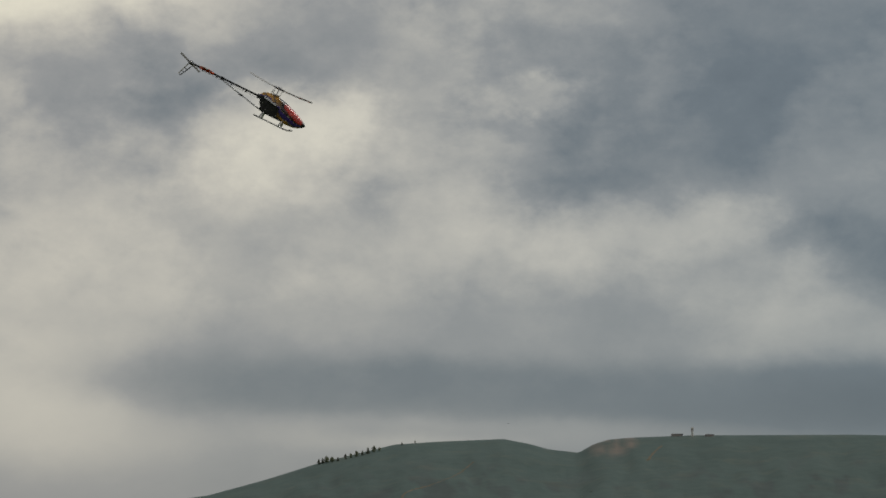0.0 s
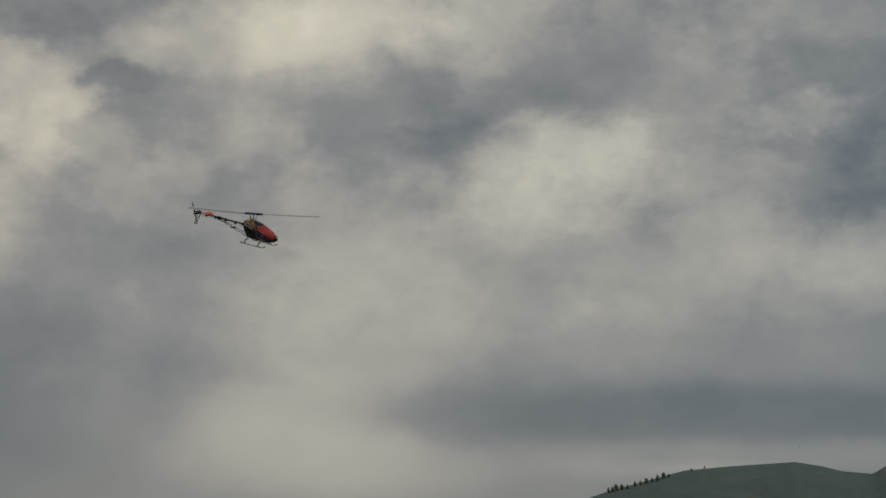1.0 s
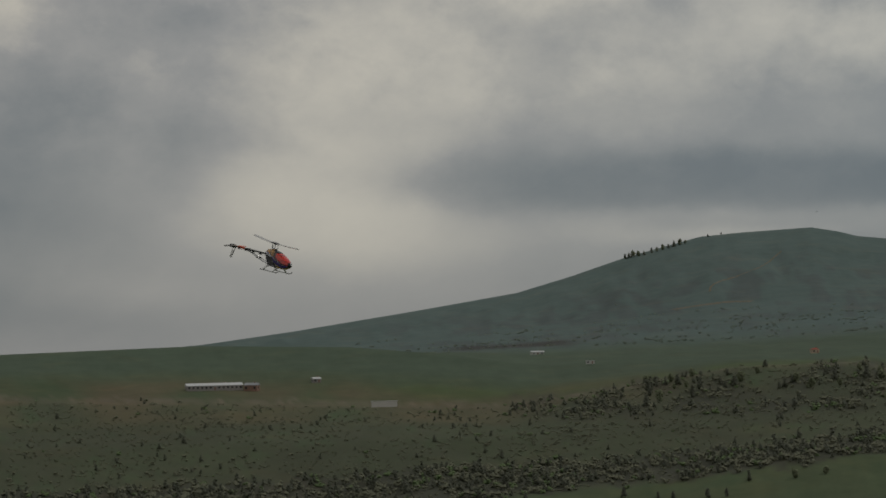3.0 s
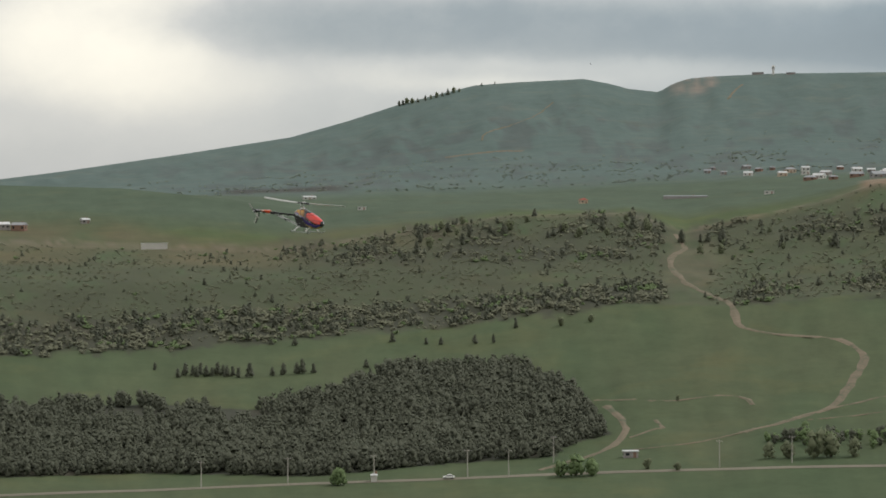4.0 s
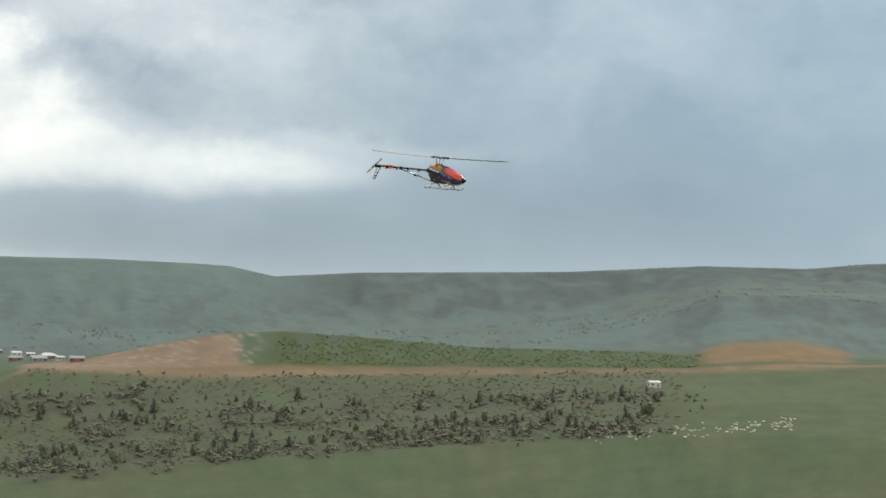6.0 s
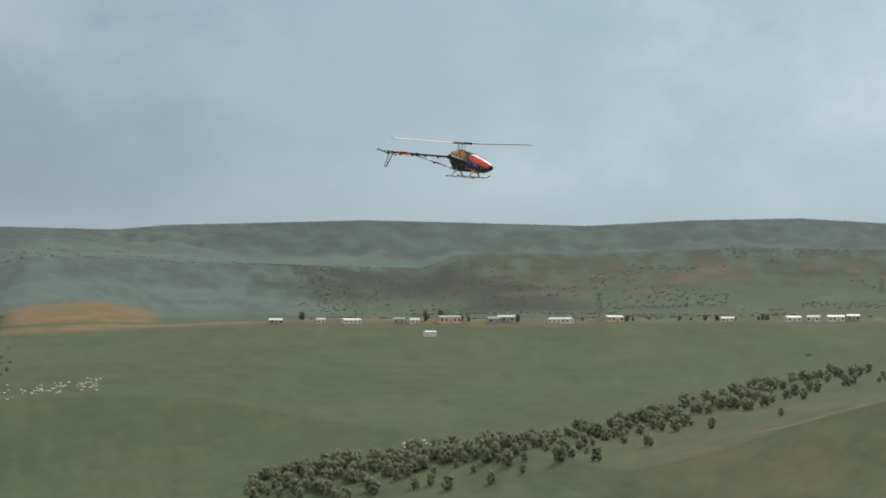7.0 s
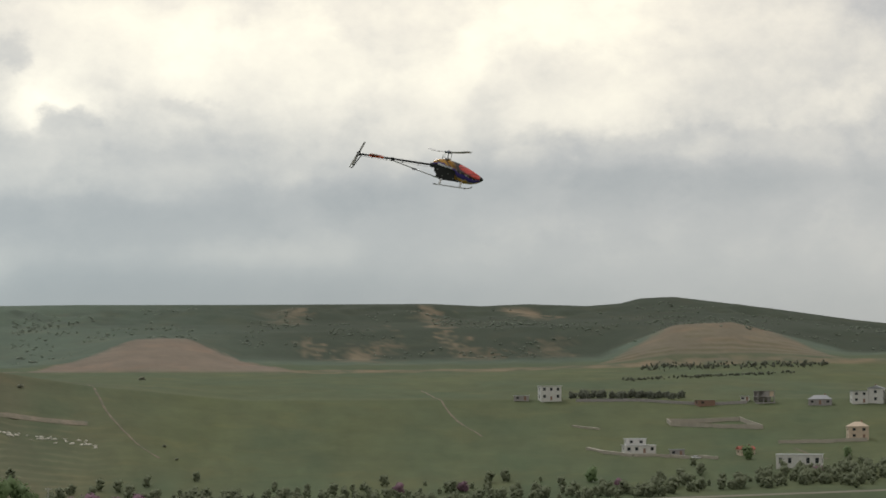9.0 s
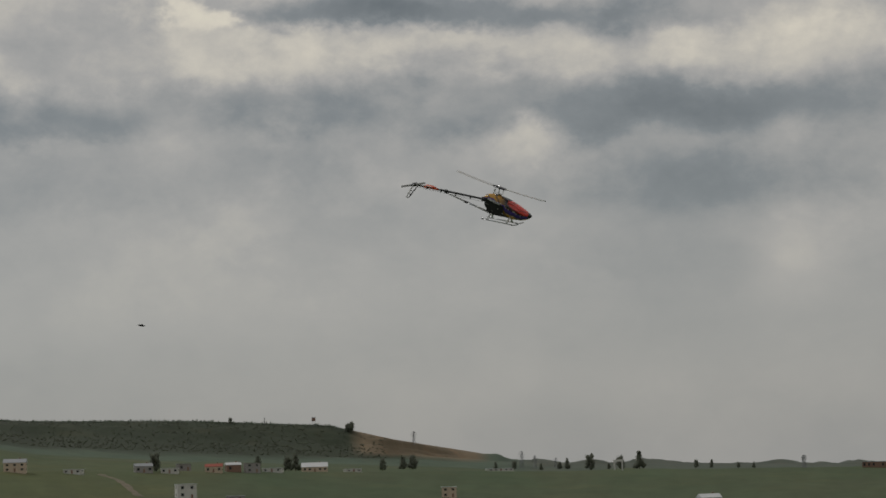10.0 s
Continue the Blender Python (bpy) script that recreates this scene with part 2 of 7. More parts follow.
def ground_material():
    m, k = material("ground", 0.95)
    k.bsdf.inputs["Specular IOR Level"].default_value = 0.15
    tint = k.add("ShaderNodeAttribute", attribute_name="soil").outputs[0]
    big, mid, small = k.noise(k.place, 0.006, 6.0, 0.6), k.noise(k.place, 0.045, 6.0, 0.65), k.noise(k.place, 0.28, 4.0, 0.7)
    f = k.math("MULTIPLY_ADD", mid, 0.45, k.math("MULTIPLY_ADD", small, 0.25, k.math("MULTIPLY", big, 0.3)))
    shade = k.ramp(f, [(0.36, (0.84, 0.86, 0.84)), (0.5, (1.0, 1.0, 1.0)), (0.64, (1.16, 1.14, 1.12))])
    colour = k.mix(1.0, tint, shade, "MULTIPLY")
    # dry, straw-coloured patches among the grass
    dry = k.math("MULTIPLY", k.ramp(k.noise(k.place, 0.018, 7.0, 0.66, 0.5), [(0.52, (0, 0, 0)), (0.68, (1, 1, 1))]), 0.32)
    k.link(k.mix(dry, colour, k.mix(1.0, colour, (1.55, 1.18, 1.0, 1), "MULTIPLY")), "Base Color")
    k.link(k.add("ShaderNodeBump", {"Height": k.math("ADD", mid, k.math("MULTIPLY", small, 0.4)), "Strength": 0.25, "Distance": 1.0}).outputs[0], "Normal")
    return m


def foliage(name, colour, vary=0.35):
    """Leaves or needles: each clump takes its own shade."""
    m, k = material(name, 0.8)
    k.bsdf.inputs["Specular IOR Level"].default_value = 0.2
    r = k.add("ShaderNodeNewGeometry").outputs["Random Per Island"]
    o = k.add("ShaderNodeObjectInfo").outputs["Random"]
    n = k.noise(k.place, 0.9, 4.0, 0.7)
    f = k.math("MULTIPLY_ADD", r, 0.45, k.math("MULTIPLY_ADD", o, 0.25, k.math("MULTIPLY", n, 0.3)))
    shade = k.ramp(f, [(0.2, [c * (1 - vary) for c in colour]), (0.8, [c * (1 + vary) for c in colour])])
    k.link(shade, "Base Color")
    thin = k.add("ShaderNodeBsdfTranslucent", {"Color": k.mix(1.0, shade, (0.62, 0.62, 0.62, 1), "MULTIPLY")})
    both = k.add("ShaderNodeAddShader", {0: k.bsdf.outputs[0], 1: thin.outputs[0]})
    m.node_tree.links.new(both.outputs[0], m.node_tree.nodes["Material Output"].inputs[0])
    return m


GROUND = ground_material()


def track_material():
    """Bare earth with tufts of grass left standing in it."""
    m, k = material("bare_earth_track", 0.95)
    big, small = k.noise(k.place, 0.09, 5.0, 0.65), k.noise(k.place, 0.7, 4.0, 0.7)
    f = k.math("MULTIPLY_ADD", small, 0.45, k.math("MULTIPLY", big, 0.55))
    k.link(k.ramp(f, [(0.40, (0.085, 0.098, 0.056)), (0.47, (0.135, 0.116, 0.076)), (0.56, (0.180, 0.145, 0.100)), (0.7, (0.215, 0.178, 0.128))]), "Base Color")
    return m


TRACK = track_material()
SHEETING = plain("black_plastic_sheeting", (0.02, 0.02, 0.024), 0.75, vary=0.25, scale=0.3)
ASPHALT = plain("worn_asphalt", (0.175, 0.160, 0.120), 0.9, vary=0.2, scale=0.1)
PINE = foliage("dark_pine_needles", (0.080, 0.088, 0.064), 0.12)
LEAF = foliage("spring_leaves", (0.128, 0.134, 0.092), 0.10)
OLIVE = foliage("olive_leaves", (0.112, 0.128, 0.076), 0.14)
FRESH = foliage("fresh_green_leaves", (0.108, 0.152, 0.068), 0.18)
BLOSSOM = foliage("pink_blossom", (0.150, 0.088, 0.115))
HILLBUSH = foliage("grey_green_bushes", (0.135, 0.158, 0.122), 0.10)
BARK = plain("bark", (0.06, 0.048, 0.038), 0.95, vary=0.3, scale=3.0)


# ---- the ground: one sheet, laid out in rings round the hilltop ----
def grid_noise(x, y, seed=0):
    """Smooth noise from -1 to 1 on a unit lattice."""
    xi, yi = np.floor(x).astype(np.int64), np.floor(y).astype(np.int64)
    fx, fy = x - xi, y - yi
    fx, fy = fx * fx * (3 - 2 * fx), fy * fy * (3 - 2 * fy)

    def h(a, b):
        v = (a * 374761393 + b * 668265263 + seed * 982451653) & 0x7FFFFFFF
        v = ((v ^ (v >> 13)) * 1274126177) & 0x7FFFFFFF
        return ((v ^ (v >> 16)) & 0xFFFF) / 32767.5 - 1

    return (h(xi, yi) * (1 - fx) + h(xi + 1, yi) * fx) * (1 - fy) + (h(xi, yi + 1) * (1 - fx) + h(xi + 1, yi + 1) * fx) * fy


def rough_noise(x, y, seed=0, octaves=4):
    return sum(grid_noise(x * 2 ** i, y * 2 ** i, seed + i) / 2 ** i for i in range(octaves)) / 1.6


# each ring: bearing, elevation angle, distance
ROAD_RING = [(-24, -7.9, 780), (-11.3, -7.8, 780), (-3.9, -7.62, 780), (5.9, -7.22, 780), (15, -6.9, 780), (25, -6.1, 780), (35, -5.4, 780), (45, -4.7, 780),
             (52, -4.1, 790), (58, -3.4, 800), (61, -3.1, 800), (65, -2.9, 800), (72, -2.74, 810), (80, -2.62, 820), (90, -2.5, 820), (100, -2.1, 830), (110, -1.7, 850), (131, -1.6, 900)]
FRONT_RING = [(-24, -4.1, 1100), (-11, -4.1, 1100), (-3.8, -3.6, 1120), (0.4, -2.9, 1140), (4.5, -2.95, 1130), (7.3, -2.63, 1150), (13.7, -2.07, 1170), (23.5, -1.3, 1180),
              (30, -1.2, 1150), (37, -2.4, 1000), (42, -3.3, 860), (44.2, -2.76, 870), (47.2, -1.8, 890), (50.2, -1.05, 910), (53.8, -0.47, 940), (58.3, -0.01, 980), (61.5, 0.17, 1000),
              (65.7, 0.69, 1030), (69, 1.25, 1060), (70.8, 1.42, 1070), (72.8, 1.5, 1080), (75, 1.37, 1100), (77, 1.02, 1120), (79, 0.7, 1120), (83, 0.3, 1130), (91, 0.3, 1150),
              (100, 0.3, 1150), (107, 0.0, 1200), (112, -0.12, 1300), (115, -0.22, 1350), (121, -0.36, 1500), (131, -0.48, 1600)]
DIP_RING = [(-24, -2.3, 1280), (-8, -2.3, 1280), (0, -1.9, 1290), (4, -2.0, 1300), (14, -1.1, 1300), (23.5, -0.5, 1300), (30, -0.3, 1330), (37, -0.9, 1250), (42, -1.2, 1180),
            (47, -1.2, 1180), (54, -0.9, 1200), (60, -0.4, 1240), (66, 0.2, 1260), (73, 0.7, 1320), (79, 0.85, 1350), (84, 0.7, 1350), (95, 0.85, 1400), (105, 0.5, 1450), (108, 0.15, 1500), (112, -0.02, 1600), (115, -0.12, 1700), (118, -0.25, 1800), (121, -0.39, 1900), (131, -0.5, 2100)]
LINE_RING = [(-24, -0.9, 1550), (-11, -1.4, 1500), (-7.7, -1.5, 1480), (-3.8, -0.9, 1480), (-1.7, -0.55, 1480), (1.5, -0.5, 1480), (3, -1.0, 1460), (6.6, -0.2, 1480), (8, 0.3, 1500),
             (12, 0.15, 1500), (17, 0.25, 1500), (25, 0.43, 1550), (34, 0.79, 1650), (44, 0.71, 1700), (56, 0.61, 1700), (62, 0.55, 1650), (70, 0.75, 1650), (77, 1.05, 1600), (84, 1.06, 1600),
             (90, 1.1, 1600), (97, 1.35, 1600), (103, 1.28, 1650), (105, 0.95, 1700), (108, 0.35, 1900), (112, 0.08, 2000), (115, -0.05, 2150), (118, -0.2, 2300), (121, -0.41, 2500), (131, -0.53, 2800)]
KNOLL_RING = [(-24, 0.15, 1900), (-16, 0.33, 1900), (-12, 0.22, 1850), (-9.5, -0.03, 1800), (-7, -0.4, 1750), (-4, -0.3, 1750), (2, -0.1, 1800), (6, 0.2, 1800), (7.9, 0.4, 1650), (9.1, 0.5, 1640),
              (11.4, 1.02, 1620), (12.9, 1.29, 1620), (14.5, 1.36, 1650), (17, 1.2, 1680), (19.6, 1.0, 1700), (24, 0.92, 1750), (25.2, 0.82, 1760), (26.2, 1.04, 1780), (28, 1.14, 1800), (29.6, 0.82, 1800),
              (34, 0.88, 1850), (40, 1.0, 2000), (49, 1.3, 2100), (52.6, 1.25, 2000), (55, 1.6, 2000), (60, 1.65, 1950), (68, 1.5, 1900)]
KNOLL_EAST = [(77, 1.25, 1800), (78.7, 1.5, 1800), (80.2, 1.9, 1800), (81.6, 1.93, 1800), (83, 1.5, 1800), (85, 1.4, 1800), (92.6, 1.5, 1800), (94.5, 2.25, 1800), (96, 2.33, 1800), (97.1, 2.05, 1800), (99, 1.55, 1850),
              (103, 1.5, 1900), (104.3, 1.2, 1950), (106, 0.7, 2200), (108, 0.45, 2400), (112, 0.15, 2500), (116, 0.0, 2600), (119, -0.18, 3000), (121, -0.4, 3200), (131, -0.5, 3400)]
VALLEY_RING = [(-24, -0.2, 2200), (-10, 0.0, 2150), (0, 0.3, 2150), (6, 0.62, 2150), (13, 0.7, 2200), (20, 0.95, 2400), (21.94, 1.23, 2500), (24.19, 1.73, 2600), (26.12, 2.43, 2750), (27.89, 2.44, 2850), (30.22, 2.29, 2900), (32.3, 2.25, 2900), (36.5, 2.14, 2900), (37.4, 2.48, 2900),
               (38.2, 2.57, 2900), (40.6, 2.49, 2900), (45.1, 2.64, 2900), (51, 2.47, 2800), (55.6, 2.36, 2600), (58, 2.2, 2400), (68, 1.6, 2200), (77, 2.0, 2000), (84, 2.1, 1950), (96, 2.35, 1950), (101, 1.9, 2000), (104.5, 1.25, 2200), (108, 0.65, 2600), (112, 0.4, 2700), (116.5, 0.12, 2800), (119, -0.08, 3300), (131, -0.5, 3900)]
SKYLINE = [(-24, -0.2), (-18.9, 0.1), (-16.3, 0.31), (-13.5, 0.66), (-10.2, 1.14), (-7.5, 1.56), (-6, 1.98), (-4.6, 2.43), (-2.6, 2.93), (-1.5, 3.01), (0.3, 3.09), (1, 2.96), (1.5, 2.82), (2.3, 2.73),
           (2.7, 2.96), (3.1, 3.08), (3.7, 3.13), (5.3, 3.19), (9.5, 3.19), (12, 3.12), (13, 3.06), (13.6, 2.93), (14.2, 2.81), (16.5, 2.95), (22, 3.04), (25.6, 3.22), (28.3, 3.16), (29.8, 3.29), (35, 3.42), (37.1, 3.36),
           (40.9, 3.24), (43.6, 3.36), (46.5, 3.38), (49, 3.2), (51.7, 3.07)]
SKYLINE_EAST = [(53.7, 2.65), (54.7, 2.73), (57.8, 2.58), (59, 2.38), (61.7, 2.45), (65.3, 2.3), (68.6, 1.96), (70.5, 2.37), (72.2, 2.57), (75.7, 2.77), (78.7, 2.83), (88, 2.87), (89.4, 2.8), (90.6, 2.85), (92.2, 2.79),
                (93.1, 2.85), (93.6, 2.98), (94.5, 3.02), (97.1, 2.68), (99.3, 2.35), (101.5, 2.1), (103.5, 1.98), (103.9, 1.85), (104.5, 1.5), (107.6, 1.3), (112, 1.2), (115.5, 1.0), (117.3, 0.56),
                (119.5, 0.16), (120.6, -0.2), (121.7, -0.22), (125, -0.24), (126.6, -0.3), (131, -0.42)]
SKYLINE_FAR = [(-24, 3300), (12, 3400), (15, 4200), (52, 4200), (57, 3900), (60, 2700), (70, 2500), (75, 2250), (103, 2250), (106, 3000), (117, 3000), (121, 4400), (131, 4400)]
GAPS = (3, 6, 16, 96, 20, 16, 16, 14, 8, 22, 5, 3)   # rows of ground between one ring and the next


def ring(points, az):
    p = np.array(points)
    return np.interp(az, p[:, 0], p[:, 1]), np.interp(az, p[:, 0], p[:, 2])


def layout(az):
    """Elevation angles and distances of the rings at each bearing, from the feet of the camera outwards."""
    one = np.ones_like(az)
    sky = np.array(SKYLINE + SKYLINE_EAST)
    top = np.interp(az, sky[:, 0], sky[:, 1])
    far = np.interp(az, *np.array(SKYLINE_FAR).T)
    rows = [(one * -35, one * 2.4), (one * -22, one * 40), (one * -13, one * 380)]
    rows += [ring(r, az) for r in (ROAD_RING, FRONT_RING, DIP_RING, LINE_RING, KNOLL_RING + KNOLL_EAST)]
    e, d = ring(VALLEY_RING, az)
    rows.append((e, d))
    ridge = np.clip((az - 30) / 2, 0, 1) * np.clip((59 - az) / 2, 0, 1)
    rows.append((np.where(ridge > 0, e + (top - e) * 0.35 - 0.45 * ridge, e + (top - e) * 0.3), d + (far - d) * 0.4))
    rows += [(top, far), (top - 1.2, far * 1.05 + 60), (one * -3.0, np.maximum(far * 1.05 + 200, 4990))]
    return np.array([r[0] for r in rows]), np.array([r[1] for r in rows])


SWELL = np.array([0, 0, 0.1, 0.10, 0.07, 0.06, 0.05, 0.05, 0.05, 0.16, 0.0, 0.0])


def surface(az, s):
    """Elevation angle and distance at a bearing and a place s on the way out: s = 3 is the road's ring, 10 the skyline."""
    az, s = np.broadcast_arrays(np.asarray(az, float), np.asarray(s, float))
    es, ds = layout(az.ravel())
    i = np.clip(np.floor(s.ravel()).astype(int), 0, len(es) - 2)
    f = s.ravel() - i
    cols = np.arange(len(i))
    e = es[i, cols] * (1 - f) + es[i + 1, cols] * f
    d = ds[i, cols] * (1 - f) + ds[i + 1, cols] * f
    bump = SWELL[i] * np.sin(np.pi * f) * (rough_noise(az.ravel() * 0.55, s.ravel() * 2.1, 3) + 0.5 * rough_noise(az.ravel() * 2.1, s.ravel() * 5, 9))
    bump += np.where((i >= 9) & (i < 10), 0.10 * np.sin(np.pi * f) * rough_noise(az.ravel() * 1.3, s.ravel() * 1.2, 21), 0)
    return (e + bump).reshape(s.shape), d.reshape(s.shape)


def spot(az, el, start=3.0):
    """Where the ground shows at a bearing and an elevation angle: the place and its distance."""
    s = np.linspace(start, 10.0, 500)
    e, d = surface(np.full_like(s, az), s)
    hit = np.nonzero(e >= el)[0]
    j = hit[0] if len(hit) else int(np.argmax(e))
    return bearing(az, e[j], d[j]), d[j]


def ground_z(x, y):
    """The ground's height under a place."""
    az, r = math.degrees(math.atan2(x, y)), math.hypot(x, y)
    s = np.linspace(0.0, 11.9, 900)
    e, d = surface(np.full_like(s, az), s)
    return float(np.interp(r, d, d * np.tan(np.radians(e))))
# far grass and woods hold distance haze in their base colour
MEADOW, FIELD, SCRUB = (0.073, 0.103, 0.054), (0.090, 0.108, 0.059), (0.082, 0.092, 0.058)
HILLGRASS, HAZY_GRASS, HAZY_WOODS = (0.082, 0.114, 0.078), (0.108, 0.152, 0.142), (0.074, 0.096, 0.092)
EARTH, TAN, PALE = (0.205, 0.155, 0.108), (0.118, 0.108, 0.064), (0.30, 0.26, 0.21)


def inside(az, el, outline):
    """Which points lie in a closed outline of bearings and elevation angles."""
    hit = np.zeros(len(az), bool)
    for (x0, y0), (x1, y1) in zip(outline, outline[1:] + outline[:1]):
        cross = (y0 > el) != (y1 > el)
        hit ^= cross & (az < (x1 - x0) * (el - y0) / (y1 - y0 + 1e-12) + x0)
    return hit


WOOD = [(-24, -5.5), (-11.3, -5.5), (-8.4, -5.66), (-6.2, -5.27), (-5.4, -4.83), (-4.5, -4.61), (-1.7, -4.53), (-0.3, -4.98), (0.5, -5.73), (1.0, -6.33),
        (-0.3, -6.71), (-0.4, -6.93), (-3.9, -7.18), (-6.9, -7.45), (-11.3, -7.3), (-24, -7.3)]


# strips of thick scrub and trees: bearing, lowest and highest elevation angle along each
STRIPS = [[(-24, -4.3, -3.5), (-11.3, -4.1, -3.2), (-7.3, -3.8, -2.95), (-4.1, -3.5, -2.9), (0.3, -3.1, -2.45), (2.5, -2.75, -2.3)],
          [(-8, -1.85, -1.3), (-6.5, -1.8, -1.1), (-4.1, -1.75, -0.6), (0.4, -1.8, -0.4), (2.5, -1.7, -0.5)],
          [(3.2, -1.35, -0.75), (5.5, -1.2, -0.5), (7.5, -1.15, -0.45)], [(7.8, -0.9, -0.4), (9.5, -0.8, -0.3)], [(9.9, -0.7, -0.25), (11.6, -0.65, -0.2)],
          [(9.1, -1.7, -1.0), (10.7, -1.65, -0.95)], [(4.3, -3.0, -2.5), (5.2, -2.95, -2.2), (6.2, -2.85, -2.1)],
          [(7.2, -2.75, -2.2), (11, -2.4, -1.8), (14, -2.1, -1.55), (19, -1.6, -1.05), (24.5, -1.2, -0.8)],
          [(11, -1.5, -1.1), (14, -1.2, -0.7), (17, -1.0, -0.55)], [(18, -0.75, -0.35), (24.5, -0.5, -0.1)]]


def dense_scrub(az, el):
    """1 within the strips of thick scrub, falling to 0 past their ragged edges."""
    ragged = 0.16 * rough_noise(az * 1.7, el * 3, 19) + 0.12 * rough_noise(az * 5, el * 9, 23)
    m = np.zeros_like(az)
    for i, strip in enumerate(STRIPS):
        a, lo, hi = np.array(strip).T
        f = np.minimum(el - np.interp(az, a, lo) + ragged, np.interp(az, a, hi) - el + ragged) / 0.08 + 0.5
        f = np.minimum(f, np.minimum(az - a[0], a[-1] - az) / 0.3 + 0.5)
        glades = 1.0 if i == 0 else np.clip(0.45 + 1.1 * rough_noise(az * 1.6, el * 3.2, 27 + i), 0.05, 1)
        m = np.maximum(m, np.clip(f, 0, 1) * glades)
    return m


def soil_colours(az, s):
    """What grows or lies bare at each bearing and place on the way out, with distance haze in the far colours."""
    n1, n2 = rough_noise(az * 0.5, s * 2.5, 31), rough_noise(az * 2.4, s * 7, 41)
    n3 = rough_noise(az * 7, s * 18, 51, 3)
    c = np.tile(np.array(MEADOW), (len(az), 1))

    def lay(mask, colour):
        m = np.clip(mask, 0, 1)[:, None]
        c[:] = c * (1 - m) + np.array(colour) * m

    def band(lo, hi, edge=0.08):
        return np.clip((s - lo) / edge + 0.5, 0, 1) * np.clip((hi - s) / edge + 0.5, 0, 1)

    def span(lo, hi, edge=1.0):
        return np.clip((az - lo) / edge + 0.5, 0, 1) * np.clip((hi - az) / edge + 0.5, 0, 1)

    wob = n1 * 0.12 + n2 * 0.08
    lay(0.5 + 0.7 * n1, FIELD)
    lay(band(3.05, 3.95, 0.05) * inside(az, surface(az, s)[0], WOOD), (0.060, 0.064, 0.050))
    # scrub belt over the valley's far side, brownish with green glades
    scrub = band(4.02, 6.0, 0.06) * span(-30, 24, 3)
    lay(scrub * np.clip(0.75 + 0.8 * n2, 0, 1), SCRUB)
    lay(scrub * np.clip(n2 * 2.2 - 0.35, 0, 1), MEADOW)
    lay(band(4.05, 5.6, 0.2) * span(-30, 2.6, 0.5) * np.clip(0.55 + 0.9 * n1, 0, 1) * 0.6, (0.068, 0.076, 0.050))
    lay(band(6.0, 6.35) * span(-12, 6, 2) * 0.7, (0.082, 0.115, 0.046))
    lay(dense_scrub(az, surface(az, s)[0]) * 0.9, (0.066, 0.069, 0.052))
    lay(band(4.5, 5.9, 0.3) * span(2.4, 3.9, 0.7) * np.clip(0.6 + n2, 0, 1) * 0.6, (0.125, 0.112, 0.078))
    lay(band(5.5 + 0.0, 6.4, 0.2) * span(-26, -5, 5) * np.clip(0.5 + n1, 0, 1), TAN)
    # hills behind; distance haze is put into the far colours, bluer and paler
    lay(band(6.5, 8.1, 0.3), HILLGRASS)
    lay(np.clip((s - 7.6) / 0.6, 0, 1) * (az < 60), HAZY_GRASS)
    lay(np.clip((s - 6.9) / 0.3, 0, 1) * span(14, 34, 2), HAZY_GRASS)
    lay(band(8.25, 9.2, 0.15) * span(13, 31, 2) * np.clip(0.35 + 1.2 * n1 + 0.5 * n2, 0, 1) * 0.7, (0.108, 0.140, 0.112))
    lay(band(7.55, 8.1, 0.1) * span(24.5, 34, 1) * np.clip(0.6 + 0.9 * n2, 0, 1) * 0.8, (0.066, 0.080, 0.078))
    lay(band(7.1, 7.6, 0.1) * span(20, 33, 2) * np.clip(2.0 * n2, 0, 1) * 0.6, (0.066, 0.080, 0.074))
    lay(np.clip((s - 6.4) / 0.5, 0, 1) * np.clip((az - 56) / 3, 0, 1), (0.094, 0.128, 0.094))
    lay(band(8.6, 9.7, 0.3) * span(74, 86, 2) * np.clip(1.6 * n2 + 0.5 * n1, 0, 1) * 0.7, (0.060, 0.078, 0.060))
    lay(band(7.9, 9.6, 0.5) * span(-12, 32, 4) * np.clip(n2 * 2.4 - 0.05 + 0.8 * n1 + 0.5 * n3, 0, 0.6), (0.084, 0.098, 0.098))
    lay(band(8.0, 9.2, 0.3) * span(8, 13, 2) * np.clip(0.4 + n1, 0, 1) * 0.6, HAZY_WOODS)
    lay(band(9.25 + 0.1 * n1, 10.2, 0.12) * span(15, 50, 3) * np.clip(0.8 + n2, 0, 1), HAZY_WOODS)
    lay(band(7.3, 8.1, 0.3) * span(33, 56, 3) * np.clip(0.6 + 1.4 * n2, 0, 1) * 0.9, (0.058, 0.066, 0.044))
    lay(band(7.5, 7.8, 0.2) * span(42, 56, 3) * np.clip(n2 * 1.5, 0, 1) * 0.8, (0.16, 0.12, 0.085))
    lay(band(6.9, 8.1, 0.3) * span(32, 58, 2) * np.clip(0.4 + 2.3 * rough_noise(az * 0.28 + s, s * 1.6, 95) + 0.5 * n2, 0, 1) * 0.9, (0.042, 0.049, 0.042))
    lay(band(7.2, 7.75, 0.1) * span(38, 56, 3) * np.clip(np.sin(s * 34 + 3 * n1) * 1.4 - 0.5, 0, 1) * np.clip(0.5 + n2 * 1.5, 0, 1) * 0.7, (0.145, 0.112, 0.088))
    lay(np.clip((s - 9.72 - 0.12 * np.abs(az - 3.3)) / 0.1, 0, 1) * span(2.6, 3.8, 0.2) * (s < 10.1) * np.clip(0.8 + n3, 0, 1), (0.22, 0.20, 0.175))
